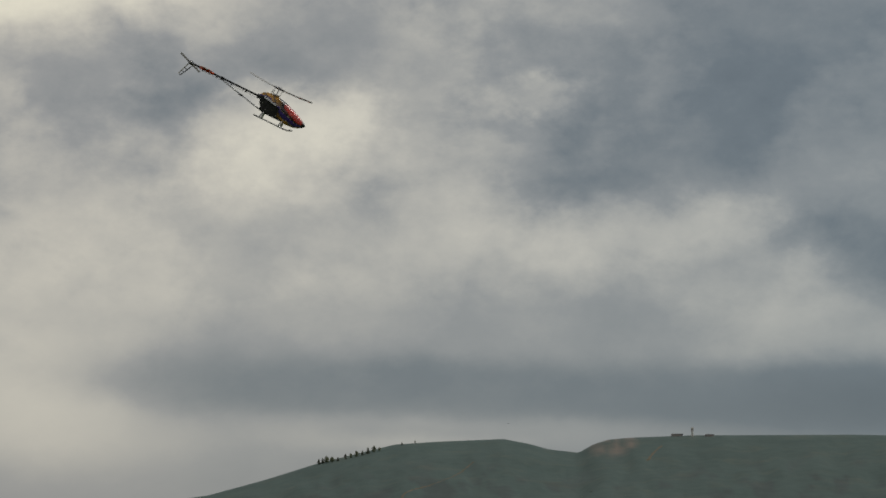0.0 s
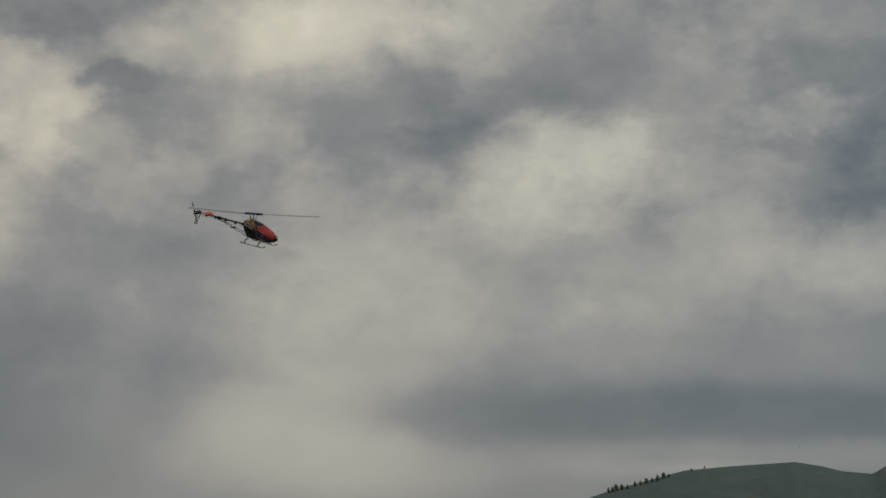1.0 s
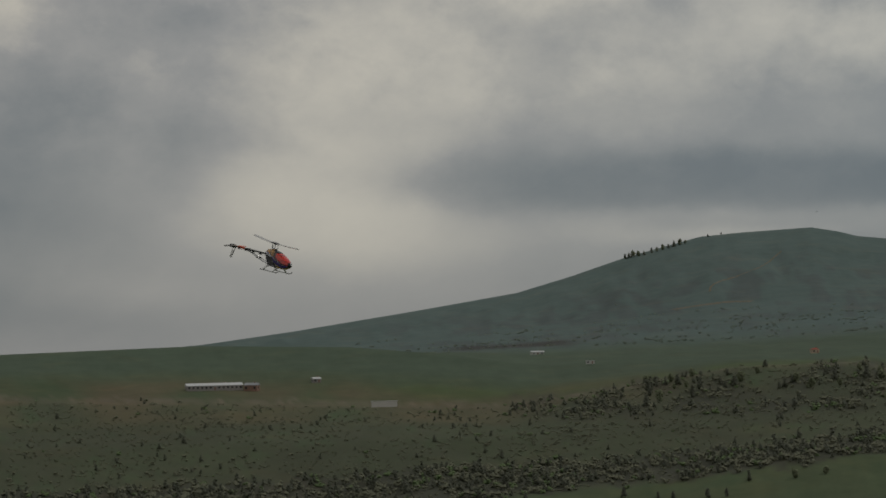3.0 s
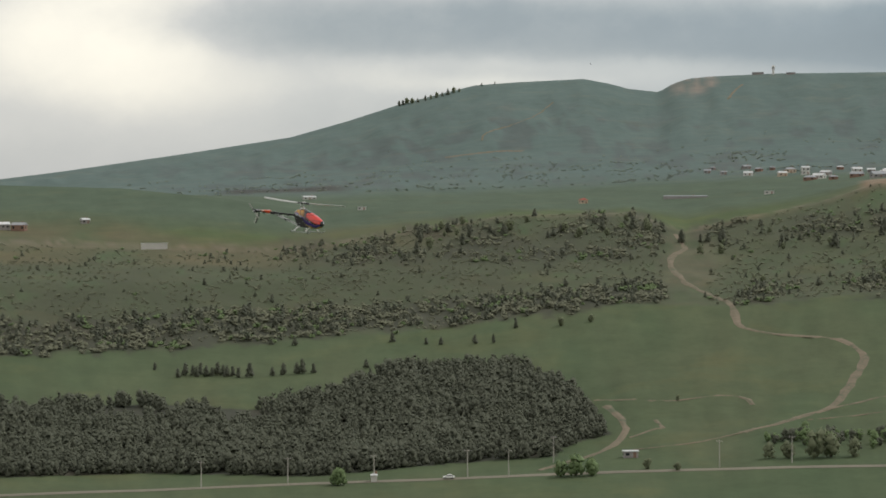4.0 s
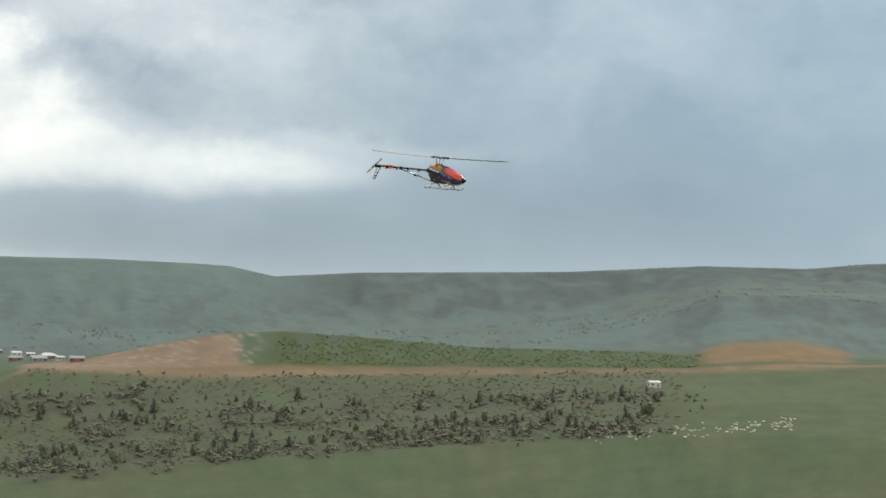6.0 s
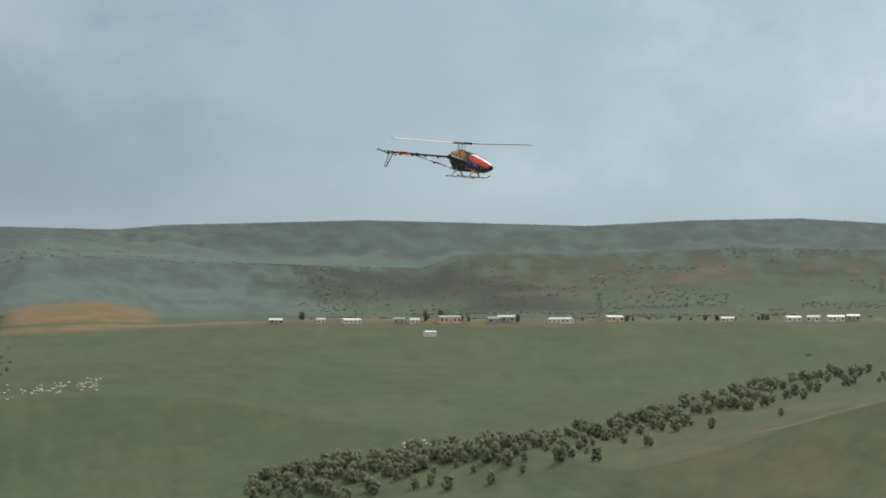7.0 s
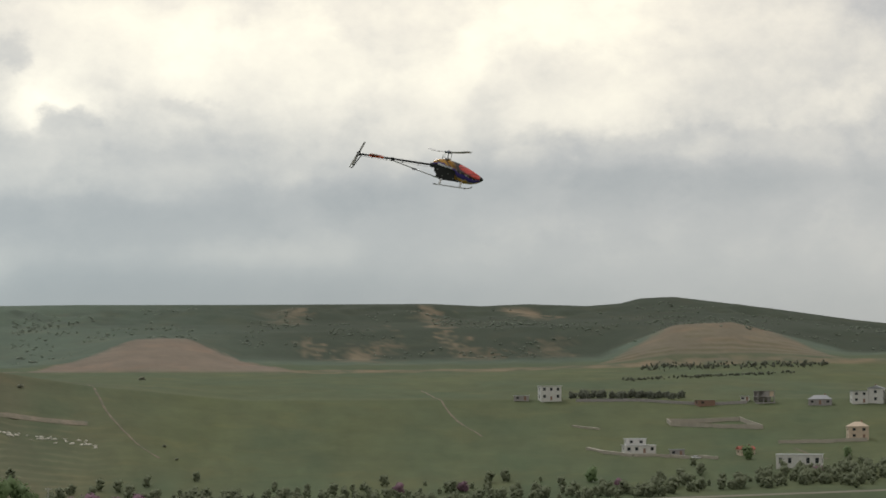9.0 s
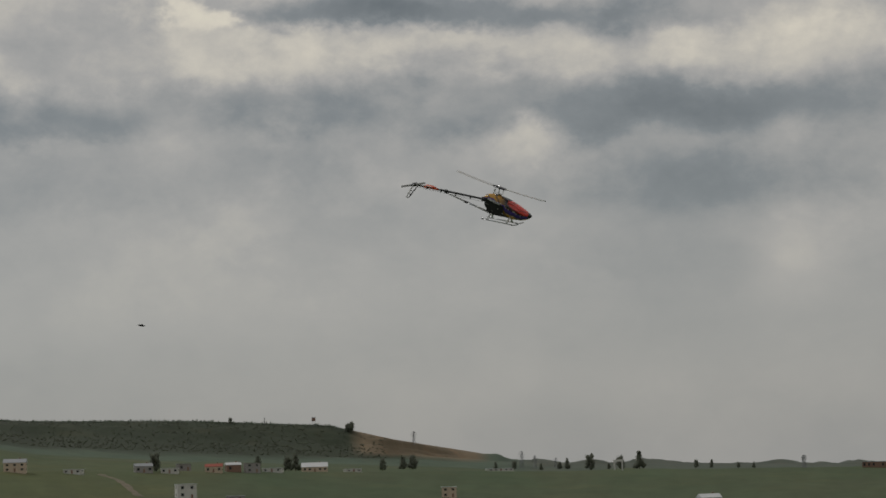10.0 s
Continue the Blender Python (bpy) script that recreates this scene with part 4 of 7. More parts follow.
    # tail rotor, on the starboard side
    tail = part("tail_rotor", rod(bmesh.new(), (0, 0.014, 0), (0, -0.014, 0), 0.011, sides=12), ALLOY, heli, "small two-bladed tail rotor", True)
    tail.matrix_basis = pose(-0.945, -0.062, -0.163)
    for s in (-1, 1):
        bm = box(bmesh.new(), min(0.02 * s, 0.14 * s), max(0.02 * s, 0.14 * s), -0.0015, 0.0015, -0.010, 0.010, 0.001)
        part("tail_blade", bm, BLADEDARK, tail, "grey tail blade")
        part("tail_grip", box(bmesh.new(), min(0.01 * s, 0.035 * s), max(0.01 * s, 0.035 * s), -0.006, 0.006, -0.008, 0.008, 0.002), DARKALLOY, tail)
    return heli, rotor, tail


helicopter, main_rotor, tail_rotor = make_helicopter()


# ---- vegetation ----
def crown(seed, shape, lobes, leaves, width, height=1.0, leaf=0.10, base=0.02):
    """A ragged crown: lobes of foliage, each a small core under many loose sprays. Gives places, triangles and soft normals."""
    rng = np.random.default_rng(seed)
    u, turn, out = rng.random(lobes), np.arange(lobes) * 2.4 + rng.random(lobes), rng.random(lobes) ** 0.5
    if shape == "cone":
        z = base + 0.08 + (0.84 - base) * (np.arange(lobes) + 0.5 * u) / lobes
        reach, size = 0.40 * (1 - z) + 0.02, 0.13 + 0.20 * (1 - z)
    elif shape == "round":
        z = base + 0.08 + (0.74 - base) * (np.arange(lobes) + u) / lobes
        reach, size = 0.34 * np.sqrt(np.clip(1 - ((z - 0.42) / 0.56) ** 2, 0.05, 1)), 0.20 + 0.08 * u
    else:
        z = 0.14 + 0.42 * u ** 1.2
        reach, size = 0.36 * np.sqrt(1 - (z / 0.8) ** 2), 0.19 + 0.10 * rng.random(lobes)
    centre = np.stack([np.cos(turn) * reach * out * width, np.sin(turn) * reach * out * width, z * height], 1)
    grow = np.stack([size * width, size * width, size * (width * 0.5 + height * 0.5)], 1)
    eight = np.array([(1, 0, 0), (0, 1, 0), (-1, 0, 0), (0, -1, 0), (0, 0, 1), (0, 0, -1)], float)
    mesh = np.array([(0, 1, 4), (1, 2, 4), (2, 3, 4), (3, 0, 4), (1, 0, 5), (2, 1, 5), (3, 2, 5), (0, 3, 5)])
    core = centre[:, None] + eight[None] * grow[:, None] * 0.92 * rng.uniform(0.75, 1.15, (lobes, 6, 1))
    faces = (mesh[None] + 6 * np.arange(lobes)[:, None, None]).reshape(-1, 3)
    pick = rng.integers(0, lobes, leaves)
    way = rng.normal(size=(leaves, 3))
    way[:, 2] = np.abs(way[:, 2]) * 0.9 - 0.35
    way /= np.linalg.norm(way, axis=1)[:, None]
    at = centre[pick] + way * grow[pick] * rng.uniform(0.88, 1.10, (leaves, 1))
    spread = rng.normal(size=(leaves, 3, 3))
    spread -= 0.85 * way[:, None] * (spread @ way[:, :, None])
    sprays = at[:, None] + spread * leaf * width * rng.uniform(0.35, 0.8, (leaves, 1, 1))
    v = np.vstack([core.reshape(-1, 3), sprays.reshape(-1, 3)])
    v[:, 2] = np.maximum(v[:, 2], 0.0)
    f = np.vstack([faces, 6 * lobes + np.arange(leaves * 3).reshape(-1, 3)])
    # light falls off softly round each lobe and round the whole crown
    lobe = np.concatenate([np.repeat(np.arange(lobes), 6), np.repeat(pick, 3)])
    n = (v - centre[lobe]) / grow[lobe] * 0.7 + (v - (0, 0, (-0.25 if shape == "shrub" else 0.36) * height)) / (width * 0.5, width * 0.5, height * 0.5) * 0.7 + (0, 0, 0.35)
    n /= np.linalg.norm(n, axis=1)[:, None] + 1e-9
    # every spray shows its upper side outwards
    up = np.cross(v[f[:, 1]] - v[f[:, 0]], v[f[:, 2]] - v[f[:, 0]])
    f = np.where(((up * n[f].sum(1)).sum(1) < 0)[:, None], f[:, ::-1], f)
    return v, f, n


def leaf_mesh(name, v, f, n, leaf):
    me = bpy.data.meshes.new(name)
    me.vertices.add(len(v))
    me.vertices.foreach_set("co", v.ravel())
    me.loops.add(len(f) * 3)
    me.loops.foreach_set("vertex_index", f.ravel().astype(np.int32))
    me.polygons.add(len(f))
    me.polygons.foreach_set("loop_start", np.arange(0, len(f) * 3, 3, dtype=np.int32))
    me.update(calc_edges=True)
    me.polygons.foreach_set("use_smooth", np.ones(len(f), bool))
    me.normals_split_custom_set_from_vertices(n.tolist())
    me.materials.append(leaf)
    return me


def make_tree(name, seed, shape, height, width, leaf, label, category="tree", lobes=12, leaves=260, spray=0.11):
    rng = random.Random(seed)
    tree = tagged(new(name), label, category)
    bm = bmesh.new()
    rod(bm, (0, 0, -0.8), (0, 0, height * 0.45), height * 0.028, height * 0.016, 7)
    rod(bm, (0, 0, height * 0.45), (0.02 * height, 0, height * 0.82), height * 0.016, 0.02, 6)
    for i in range(7):
        a, z = i * 2.4 + rng.random(), height * (0.22 + 0.07 * i)
        reach = width * (0.30 - 0.028 * i)
        rod(bm, (0, 0, z), (math.cos(a) * reach, math.sin(a) * reach, z + height * 0.07), height * 0.010, 0.015, 5)
    part("trunk", bm, BARK, tree)
    new("crown", leaf_mesh("crown", *crown(seed, shape, lobes, leaves, width, height, spray), leaf)).parent = tree
    return tree


def plant(prototypes, places, group, rng, grow=(0.8, 1.2)):
    """Copies of trees or bushes on the ground. places: bearing, elevation angle of the foot and a size; the first prototypes stand at the first places."""
    used = set()
    for i, (az, el, size) in enumerate(places):
        proto = prototypes[i % len(prototypes)]
        p, d = spot(az, el)
        s = size * rng.uniform(*grow)
        m = Matrix.Translation(p) @ pose(0, 0, 0, 0, 0, rng.uniform(0, 360)) @ Matrix.Diagonal((s, s, s * rng.uniform(0.9, 1.1), 1))
        ob = proto if proto not in used else copy_thing(proto, Matrix.Identity(4))
        used.add(proto)
        ob.matrix_basis = m
        tagged(ob, group=group)


def thicket(name, templates, places, leaf, label, category, seed):
    """Countless plants as one mesh. places: bearing and way-out s (arrays), height in metres."""
    az, s, size = places
    e, d = surface(az, s)
    rng = np.random.default_rng(seed)
    turns, picks = rng.random(len(az)) * 6.28, rng.integers(0, len(templates), len(az))
    foot = np.stack([np.sin(np.radians(az)) * d, np.cos(np.radians(az)) * d, np.tan(np.radians(e)) * d], 1)
    verts, faces, normals, total = [], [], [], 0
    for k, (v, f, n) in enumerate(templates):
        mine = np.nonzero(picks == k)[0]
        c, q, h = np.cos(turns[mine])[:, None], np.sin(turns[mine])[:, None], size[mine][:, None]

        def turned(p):
            return np.stack([p[None, :, 0] * c - p[None, :, 1] * q, p[None, :, 0] * q + p[None, :, 1] * c, np.broadcast_to(p[None, :, 2], (len(mine), len(p)))], 2)

        verts.append((turned(v) * h[:, :, None] + foot[mine][:, None]).reshape(-1, 3))
        normals.append(turned(n).reshape(-1, 3))
        faces.append((f[None] + total + len(v) * np.arange(len(mine))[:, None, None]).reshape(-1, 3))
        total += len(v) * len(mine)
    me = leaf_mesh(name, np.vstack(verts), np.vstack(faces), np.vstack(normals), leaf)
    return tagged(new(name, me), label, category, kind="stuff")


def unit(shape, seed, lobes, leaves, width, leaf=0.12):
    return crown(seed, shape, lobes, leaves, width, 1.0, leaf)


def way_out(az, el):
    """The places on the way out where the ground shows at bearings and elevation angles."""
    line = np.linspace(3.02, 9.9, 500)
    out = []
    for a, b in zip(az, el):
        hit = np.nonzero(surface(np.full_like(line, a), line)[0] >= b)[0]
        out.append(line[hit[0]] if len(hit) else 5.0)
    return np.array(out)


def make_vegetation():
    rng = np.random.default_rng(5)
    # the pine wood
    az, s = rng.uniform(-24, 1.2, 30000), rng.uniform(3.0, 3.95, 30000)
    e, d = surface(az, s)
    keep = inside(az, e, WOOD) & ~((az < -5) & (e > -6.0) & (rough_noise(az * 0.9, e * 4, 171) > 0.12))
    az, s = az[keep][:8200], s[keep][:8200]
    size = 6.0 + 2.6 * rough_noise(az * 1.2, s * 14, 5) + rng.uniform(-1.4, 1.4, len(az))
    thicket("pine_wood", [unit("cone", 11 + i, 6, 70, 0.74) for i in range(5)] + [unit("round", 31 + i, 6, 70, 0.70) for i in range(3)], (az, s, size), PINE,
            "dense dark pine wood above the valley road", "wood", 1)
    # scrub belt: thick strips of bushes and small trees, sparse drifts between them
    az, s = rng.uniform(-24, 26, 60000), rng.uniform(3.9, 6.05, 60000)
    e, d = surface(az, s)
    drift = rough_noise(az * 0.9, s * 5, 61) + 0.6 * rough_noise(az * 3.1, s * 13, 67)
    track = (np.abs(az - 3.0) < 0.5) | ((np.abs(az + 11.1) < 0.5) & (s > 5.0))
    chance = np.maximum(0.42 * dense_scrub(az, e) * np.clip(0.8 + 0.8 * drift, 0.2, 1.3), 0.12 * np.clip(drift - 0.2, 0, 1) * (s > 4.05) + 0.010 * (s > 4.05))
    keep = (rng.random(60000) < chance) & ~track
    az, s, e, drift = az[keep], s[keep], e[keep], drift[keep]
    kind = rng.random(len(az)) + 0.35 * rough_noise(az * 1.4, s * 6, 63)
    size = rng.uniform(1.2, 3.2, len(az)) * (1 + 0.45 * dense_scrub(az, e))
    brown, dark, green = kind < 0.62, (kind >= 0.62) & (kind < 0.9), kind >= 0.9
    thicket("scrub", [unit("shrub", 41 + i, 5, 56, 1.25, 0.10) for i in range(5)], (az[brown], s[brown], size[brown]), LEAF, "olive-brown scrub in drifts over the hillside", "scrub", 2)
    thicket("young_pines", [unit("cone", 46 + i, 7, 52, 0.8) for i in range(3)] + [unit("round", 49, 7, 52, 0.9)], (az[dark], s[dark], size[dark] * 1.35), PINE, "young dark pines thick among the scrub", "wood", 13)
    thicket("green_scrub", [unit("shrub", 51 + i, 5, 56, 1.4, 0.10) for i in range(4)], (az[green], s[green], size[green]), FRESH, "fresh green spring bushes among the scrub", "scrub", 3)
    az, s = rng.uniform(-21, 25, 26000), rng.uniform(4.04, 6.0, 26000)
    patch = rough_noise(az * 0.7, s * 4, 161) + 0.7 * rough_noise(az * 3.4, s * 14, 163)
    keep = (rng.random(26000) < np.clip(0.36 + 0.6 * patch, 0.05, 0.9)) & (np.abs(az - 3.0) > 0.6)
    thicket("undergrowth", [unit("shrub", 361 + i, 4, 26, 1.9) for i in range(4)], (az[keep], s[keep], rng.uniform(0.5, 1.6, keep.sum())), LEAF, "low olive-brown undergrowth over the slope", "scrub", 14)
    # dark flecks of bush far up the mountain, the overgrown knoll, the slope under the pylons
    az, s = rng.uniform(-12, 34, 9000), rng.uniform(7.9, 9.3, 9000)
    keep = rough_noise(az * 0.8, s * 9, 81) + 0.6 * rough_noise(az * 4, s * 20, 83) - np.clip(s - 8.7, 0, 1) > 0.16
    az, s = az[keep][:1900], s[keep][:1900]
    thicket("hillside_bushes", [unit("shrub", 61 + i, 5, 30, 2.8) for i in range(4)], (az, s, rng.uniform(0.6, 1.7, len(az))), HILLBUSH, "dark bushes dotted along the far hillside", "bush", 4)
    az, s = rng.uniform(14.2, 25.5, 2600), rng.uniform(6.25, 7.0, 2600)
    keep = rough_noise(az * 1.2, s * 6, 85) > -0.25
    thicket("knoll_bushes", [unit("shrub", 65 + i, 5, 40, 1.5) for i in range(4)], (az[keep][:1300], s[keep][:1300], rng.uniform(0.7, 1.9, len(az[keep][:1300]))), FRESH, "green bushes growing over the knoll", "bush", 5)
    az, s = rng.uniform(33, 58, 7000), rng.uniform(6.1, 8.0, 7000)
    keep = rough_noise(az * 0.35, s * 3, 87) + 0.3 * rough_noise(az * 4, s * 20, 89) > 0.12
    thicket("slope_bushes", [unit("shrub", 71 + i, 4, 26, 2.6) for i in range(4)], (az[keep][:2600], s[keep][:2600], rng.uniform(0.6, 2.0, len(az[keep][:2600]))), HILLBUSH, "scrub on the slope beyond the plain", "scrub", 6)
    # woods along skylines
    az = np.concatenate([rng.uniform(53.6, 58.8, 520), rng.uniform(19, 52, 420), rng.uniform(105, 115.8, 380)])
    s = rng.uniform(9.9, 9.995, len(az))
    thicket("ridge_wood", [unit("round", 75 + i, 5, 10, 1.2) for i in range(4)], (az, s, np.where((az < 54) | (az > 100), rng.uniform(1.6, 3.0, len(az)), rng.uniform(2.6, 4.6, len(az)))), HILLBUSH, "trees along the distant ridge", "wood", 7)
    az, s = rng.uniform(105.2, 117, 1500), rng.uniform(7.8, 9.95, 1500)
    thicket("escarpment_bushes", [unit("shrub", 79 + i, 4, 36, 1.8) for i in range(3)], (az, s, rng.uniform(1.2, 2.6, len(az))), PINE, "dark bushes covering the low escarpment", "scrub", 8)
    az, s = rng.uniform(77, 104, 4000), rng.uniform(6.9, 9.7, 4000)
    keep = rough_noise(az * 1.2, s * 4, 91) + 0.3 * rough_noise(az * 5, s * 15, 93) > 0.2
    thicket("gully_bushes", [unit("shrub", 83 + i, 4, 26, 2.4) for i in range(3)], (az[keep][:1500], s[keep][:1500], rng.uniform(0.6, 2.0, len(az[keep][:1500]))), HILLBUSH, "bushes in the gullies of the escarpment", "scrub", 9)
    # belt of trees up the gully beside the pasture hill
    t = rng.random(430) ** 0.75
    az = 32 + 18.6 * (1 - t) + rng.normal(0, 0.25, 430)
    el = np.interp(az, [32, 36.7, 41.2, 44.2, 47.2, 50.7], [-3.4, -2.74, -2.16, -1.34, -0.74, -0.55]) - np.abs(rng.normal(0, 0.34, 430)) * np.interp(az, [32, 44, 50], [1.3, 1, 0.3])
    thicket("gully_trees", [unit("round", 87 + i, 10, 160, 0.85, 0.10) for i in range(5)], (az, way_out(az, el), rng.uniform(3.5, 8.5, 430)), OLIVE, "belt of mixed trees up the gully", "wood", 10)
    # hedge of trees along the road
    az = rng.uniform(75.4, 106, 520)
    s = 3.0 + np.abs(rng.normal(0, 0.09, 520)) + np.clip((az - 92) / 60, 0, 0.3)
    thicket("roadside_bushes", [unit("round", 93 + i, 9, 160, 1.0, 0.10) for i in range(5)], (az, s, rng.uniform(2.0, 5.4, 520)), OLIVE, "bushes and young trees lining the road", "bush", 11)
    az = rng.uniform(55, 76, 46)
    thicket("verge_bushes", [unit("round", 97 + i, 9, 160, 1.1, 0.10) for i in range(3)], (az, 2.93 + 0.06 * rng.random(46), rng.uniform(1.5, 4.5, 46)), OLIVE, "small bushes on the road verge", "bush", 12)

    # hedges and garden trees round the settlement
    for name, (a0, e0), (a1, e1), n, wide, low, tall, leaf, label in (
            ("lane_trees", (91.73, 0.33), (94.81, 0.32), 70, 0.02, 2.5, 5.0, PINE, "dark row of trees along the upper lane"),
            ("field_hedge", (93.08, 0.80), (97.67, 0.98), 150, 0.015, 1.0, 2.2, PINE, "dark hedge between the upper fields"),
            ("field_hedge", (93.61, 1.14), (98.57, 1.20), 300, 0.04, 1.0, 2.4, PINE, "dark scrub below the diggings"),
            ("garden_trees", (97.64, -1.75), (105.28, -1.83), 170, 0.13, 2.5, 5.5, OLIVE, "garden trees below the unfinished house")):
        f = rng.random(n)
        az, el = a0 + (a1 - a0) * f, e0 + (e1 - e0) * f + rng.normal(0, wide, n)
        thicket(name, [unit("round", 401 + i, 8, 90, 0.95, 0.11) for i in range(4)], (az, way_out(az, el), rng.uniform(low, tall, n)), leaf, label, "hedge" if "hedge" in name else "trees", n)

    az = rng.uniform(5.14, 17.42, 190)
    el = np.interp(az, [5.14, 9.13, 11.38, 14.05, 17.42], [-6.47, -6.42, -6.22, -6.04, -5.91]) + rng.normal(0, 0.10, 190)
    for name, leaf, picked, label in (("roadside_grove", PINE, slice(0, 110), "dark trees crowding round the roadside houses"), ("roadside_grove", FRESH, slice(110, 190), "fresh green trees crowding round the roadside houses")):
        thicket(name, [unit("round", 411 + i, 9, 130, 0.95, 0.10) for i in range(5)], (az[picked], way_out(az[picked], el[picked]), rng.uniform(2.2, 5.6, len(az[picked]))), leaf, label, "trees", len(az[picked]))

    r = random.Random(7)
    pines = [make_tree("pine_tree", 101 + i, "cone", 7.5, 5.2, PINE, "dark pine tree standing on the hillside") for i in range(4)]
    rounds = [make_tree("broadleaf_tree", 111 + i, "round", 7.0, 6.0, OLIVE, "rounded broadleaf tree in young olive leaf") for i in range(4)]
    fresh = [make_tree("green_tree", 121 + i, "round", 7.0, 6.4, FRESH, "bright green leafy tree beside the road") for i in range(3)]
    pink = [make_tree("blossom_tree", 131 + i, "round", 5.0, 6.0, BLOSSOM, "tree covered in pink spring blossom") for i in range(3)]
    bushes = [make_tree("bush", 141 + i, "shrub", 3.0, 4.6, LEAF, "low olive-brown bush on the pasture slope", "bush", 9, 170, 0.08) for i in range(5)]

    single = [(-7.4, -4.0, 0.7), (-4.8, -3.95, 0.8), (-3.9, -4.0, 0.6), (-3.5, -3.98, 0.6), (-2.6, -4.0, 0.7), (-2.1, -3.98, 0.6), (-1.5, -3.56, 0.7), (-10.2, -3.98, 0.6),
              (-5.5, -4.6, 0.7), (-11.1, -4.63, 0.5), (-10, -4.79, 0.7), (-8, -4.81, 0.7), (-9.6, -4.8, 0.6), (-9.2, -4.82, 0.75), (-8.9, -4.82, 0.7), (-8.6, -4.83, 0.9), (-7.7, -4.8, 0.7),
              (-7.2, -4.75, 1.0), (-6.9, -4.72, 0.8), (-10.5, -4.8, 0.6), (-10.3, -4.75, 0.75), (-10.1, -4.77, 0.7), (-9.9, -4.76, 0.8), (-9.75, -4.78, 0.7), (-9.45, -4.76, 0.8), (-9.3, -4.78, 0.7), (-9.05, -4.78, 0.8), (-7.35, -4.78, 0.8), (-4.3, -3.48, 0.6), (2.9, -1.28, 1.2), (3.4, -1.27, 0.8), (3.6, -1.27, 0.9)]
    plant(pines, single, "single pines over the valley", r, (0.9, 1.1))
    crest = [(a, np.interp(a, [-11, -7.7, -3.8, -1.7, 1.5, 3, 6.6, 11, 17, 24], [-1.5, -1.6, -1.0, -0.7, -0.75, -1.2, -0.95, -0.7, -0.6, -0.35]) + r.uniform(-0.5, 0.15), r.uniform(0.5, 1.15))
             for a in [r.uniform(-4.5, 2.3) for _ in range(34)] + [r.uniform(3.4, 24.5) for _ in range(60)]]
    mixed = pines[:2] + rounds[:2]
    plant([copy_thing(p, Matrix.Identity(4)) for p in mixed], crest, "trees on the scrub slope", r)
    lower = [(a, np.interp(a, [4.4, 7.3, 13.7, 23.5], [-2.75, -2.45, -1.9, -1.15]) + r.uniform(0, 0.45), r.uniform(0.5, 1.0)) for a in [r.uniform(4.4, 23) for _ in range(62)]]
    plant([copy_thing(p, Matrix.Identity(4)) for p in mixed], lower, "trees along the field edge", r)
    left = [(r.uniform(-22, 0), r.uniform(-3.6, -1.5), r.uniform(0.35, 0.7)) for _ in range(18)]
    plant([copy_thing(p, Matrix.Identity(4)) for p in pines], left, "pines in the scrub", r)
    plant([copy_thing(p, Matrix.Identity(4)) for p in mixed], [(-4.6, 2.38, 1.1), (-4.5, 2.40, 1.2), (-4.4, 2.42, 1.5), (-4.25, 2.45, 1.3), (-4.1, 2.48, 0.9), (-3.9, 2.52, 1.1), (-3.75, 2.56, 0.9), (-3.6, 2.6, 1.2), (-3.45, 2.64, 0.9), (-3.3, 2.68, 1.2), (-3.15, 2.72, 1.4), (-3.0, 2.76, 0.8), (-2.4, 2.9, 0.7), (-2.05, 2.96, 0.6)], "pines on the mountain's shoulder", r, (0.95, 1.05))
    knee = [(5.2, -6.96, 1.0), (5.7, -6.95, 1.1), (6.4, -6.9, 1.45), (6.8, -6.9, 1.3), (7.4, -6.9, 1.0), (8.5, -6.45, 0.8), (9.9, -6.3, 0.9), (10.8, -6.2, 1.0), (11.4, -6.25, 1.1), (12.4, -6.1, 1.1), (13.9, -5.95, 1.0),
            (15.9, -6.0, 0.9), (16.9, -6.1, 1.2), (8.6, -7.1, 0.8), (2.0, -7.3, 0.5), (2.8, -7.3, 0.5), (2.8, -5.49, 0.4), (0.5, -3.4, 0.6), (-0.3, -3.48, 0.6), (62.3, -3.05, 0.8), (68.1, -3.0, 0.6), (73.9, -2.75, 1.3)]
    plant(rounds, knee, "broadleaf trees by the road", r, (0.9, 1.15))
    plant(fresh, [(-6.2, -7.9, 1.0), (-6.35, -8.2, 0.6), (-0.3, -7.75, 0.9), (0.1, -7.78, 1.1), (0.5, -7.75, 1.0), (12.1, -6.45, 1.2), (12.7, -6.5, 1.0), (10.9, -7.0, 0.8), (11.9, -7.05, 1.0), (9.2, -7.0, 0.8), (17.4, -6.2, 1.2), (14.6, -6.6, 0.8),
                  (75.7, -2.85, 1.5), (76.2, -2.95, 2.0), (76.9, -2.95, 2.2), (77.4, -2.9, 1.7), (92.3, -1.9, 0.9), (96.4, -1.3, 0.9), (99.0, -1.25, 0.8)], "green trees by the road", r, (0.92, 1.1))
    plant(pink, [(77.9, -2.62, 0.9), (78.6, -2.68, 1.2), (79.1, -2.75, 1.3), (79.7, -2.72, 1.3), (80.3, -2.66, 1.2), (80.8, -2.6, 1.2), (82.0, -2.5, 0.8), (87.2, -2.2, 0.9), (88.9, -2.15, 0.9), (93.0, -2.0, 0.8), (98.2, -1.75, 0.8)], "blossoming trees by the road", r)
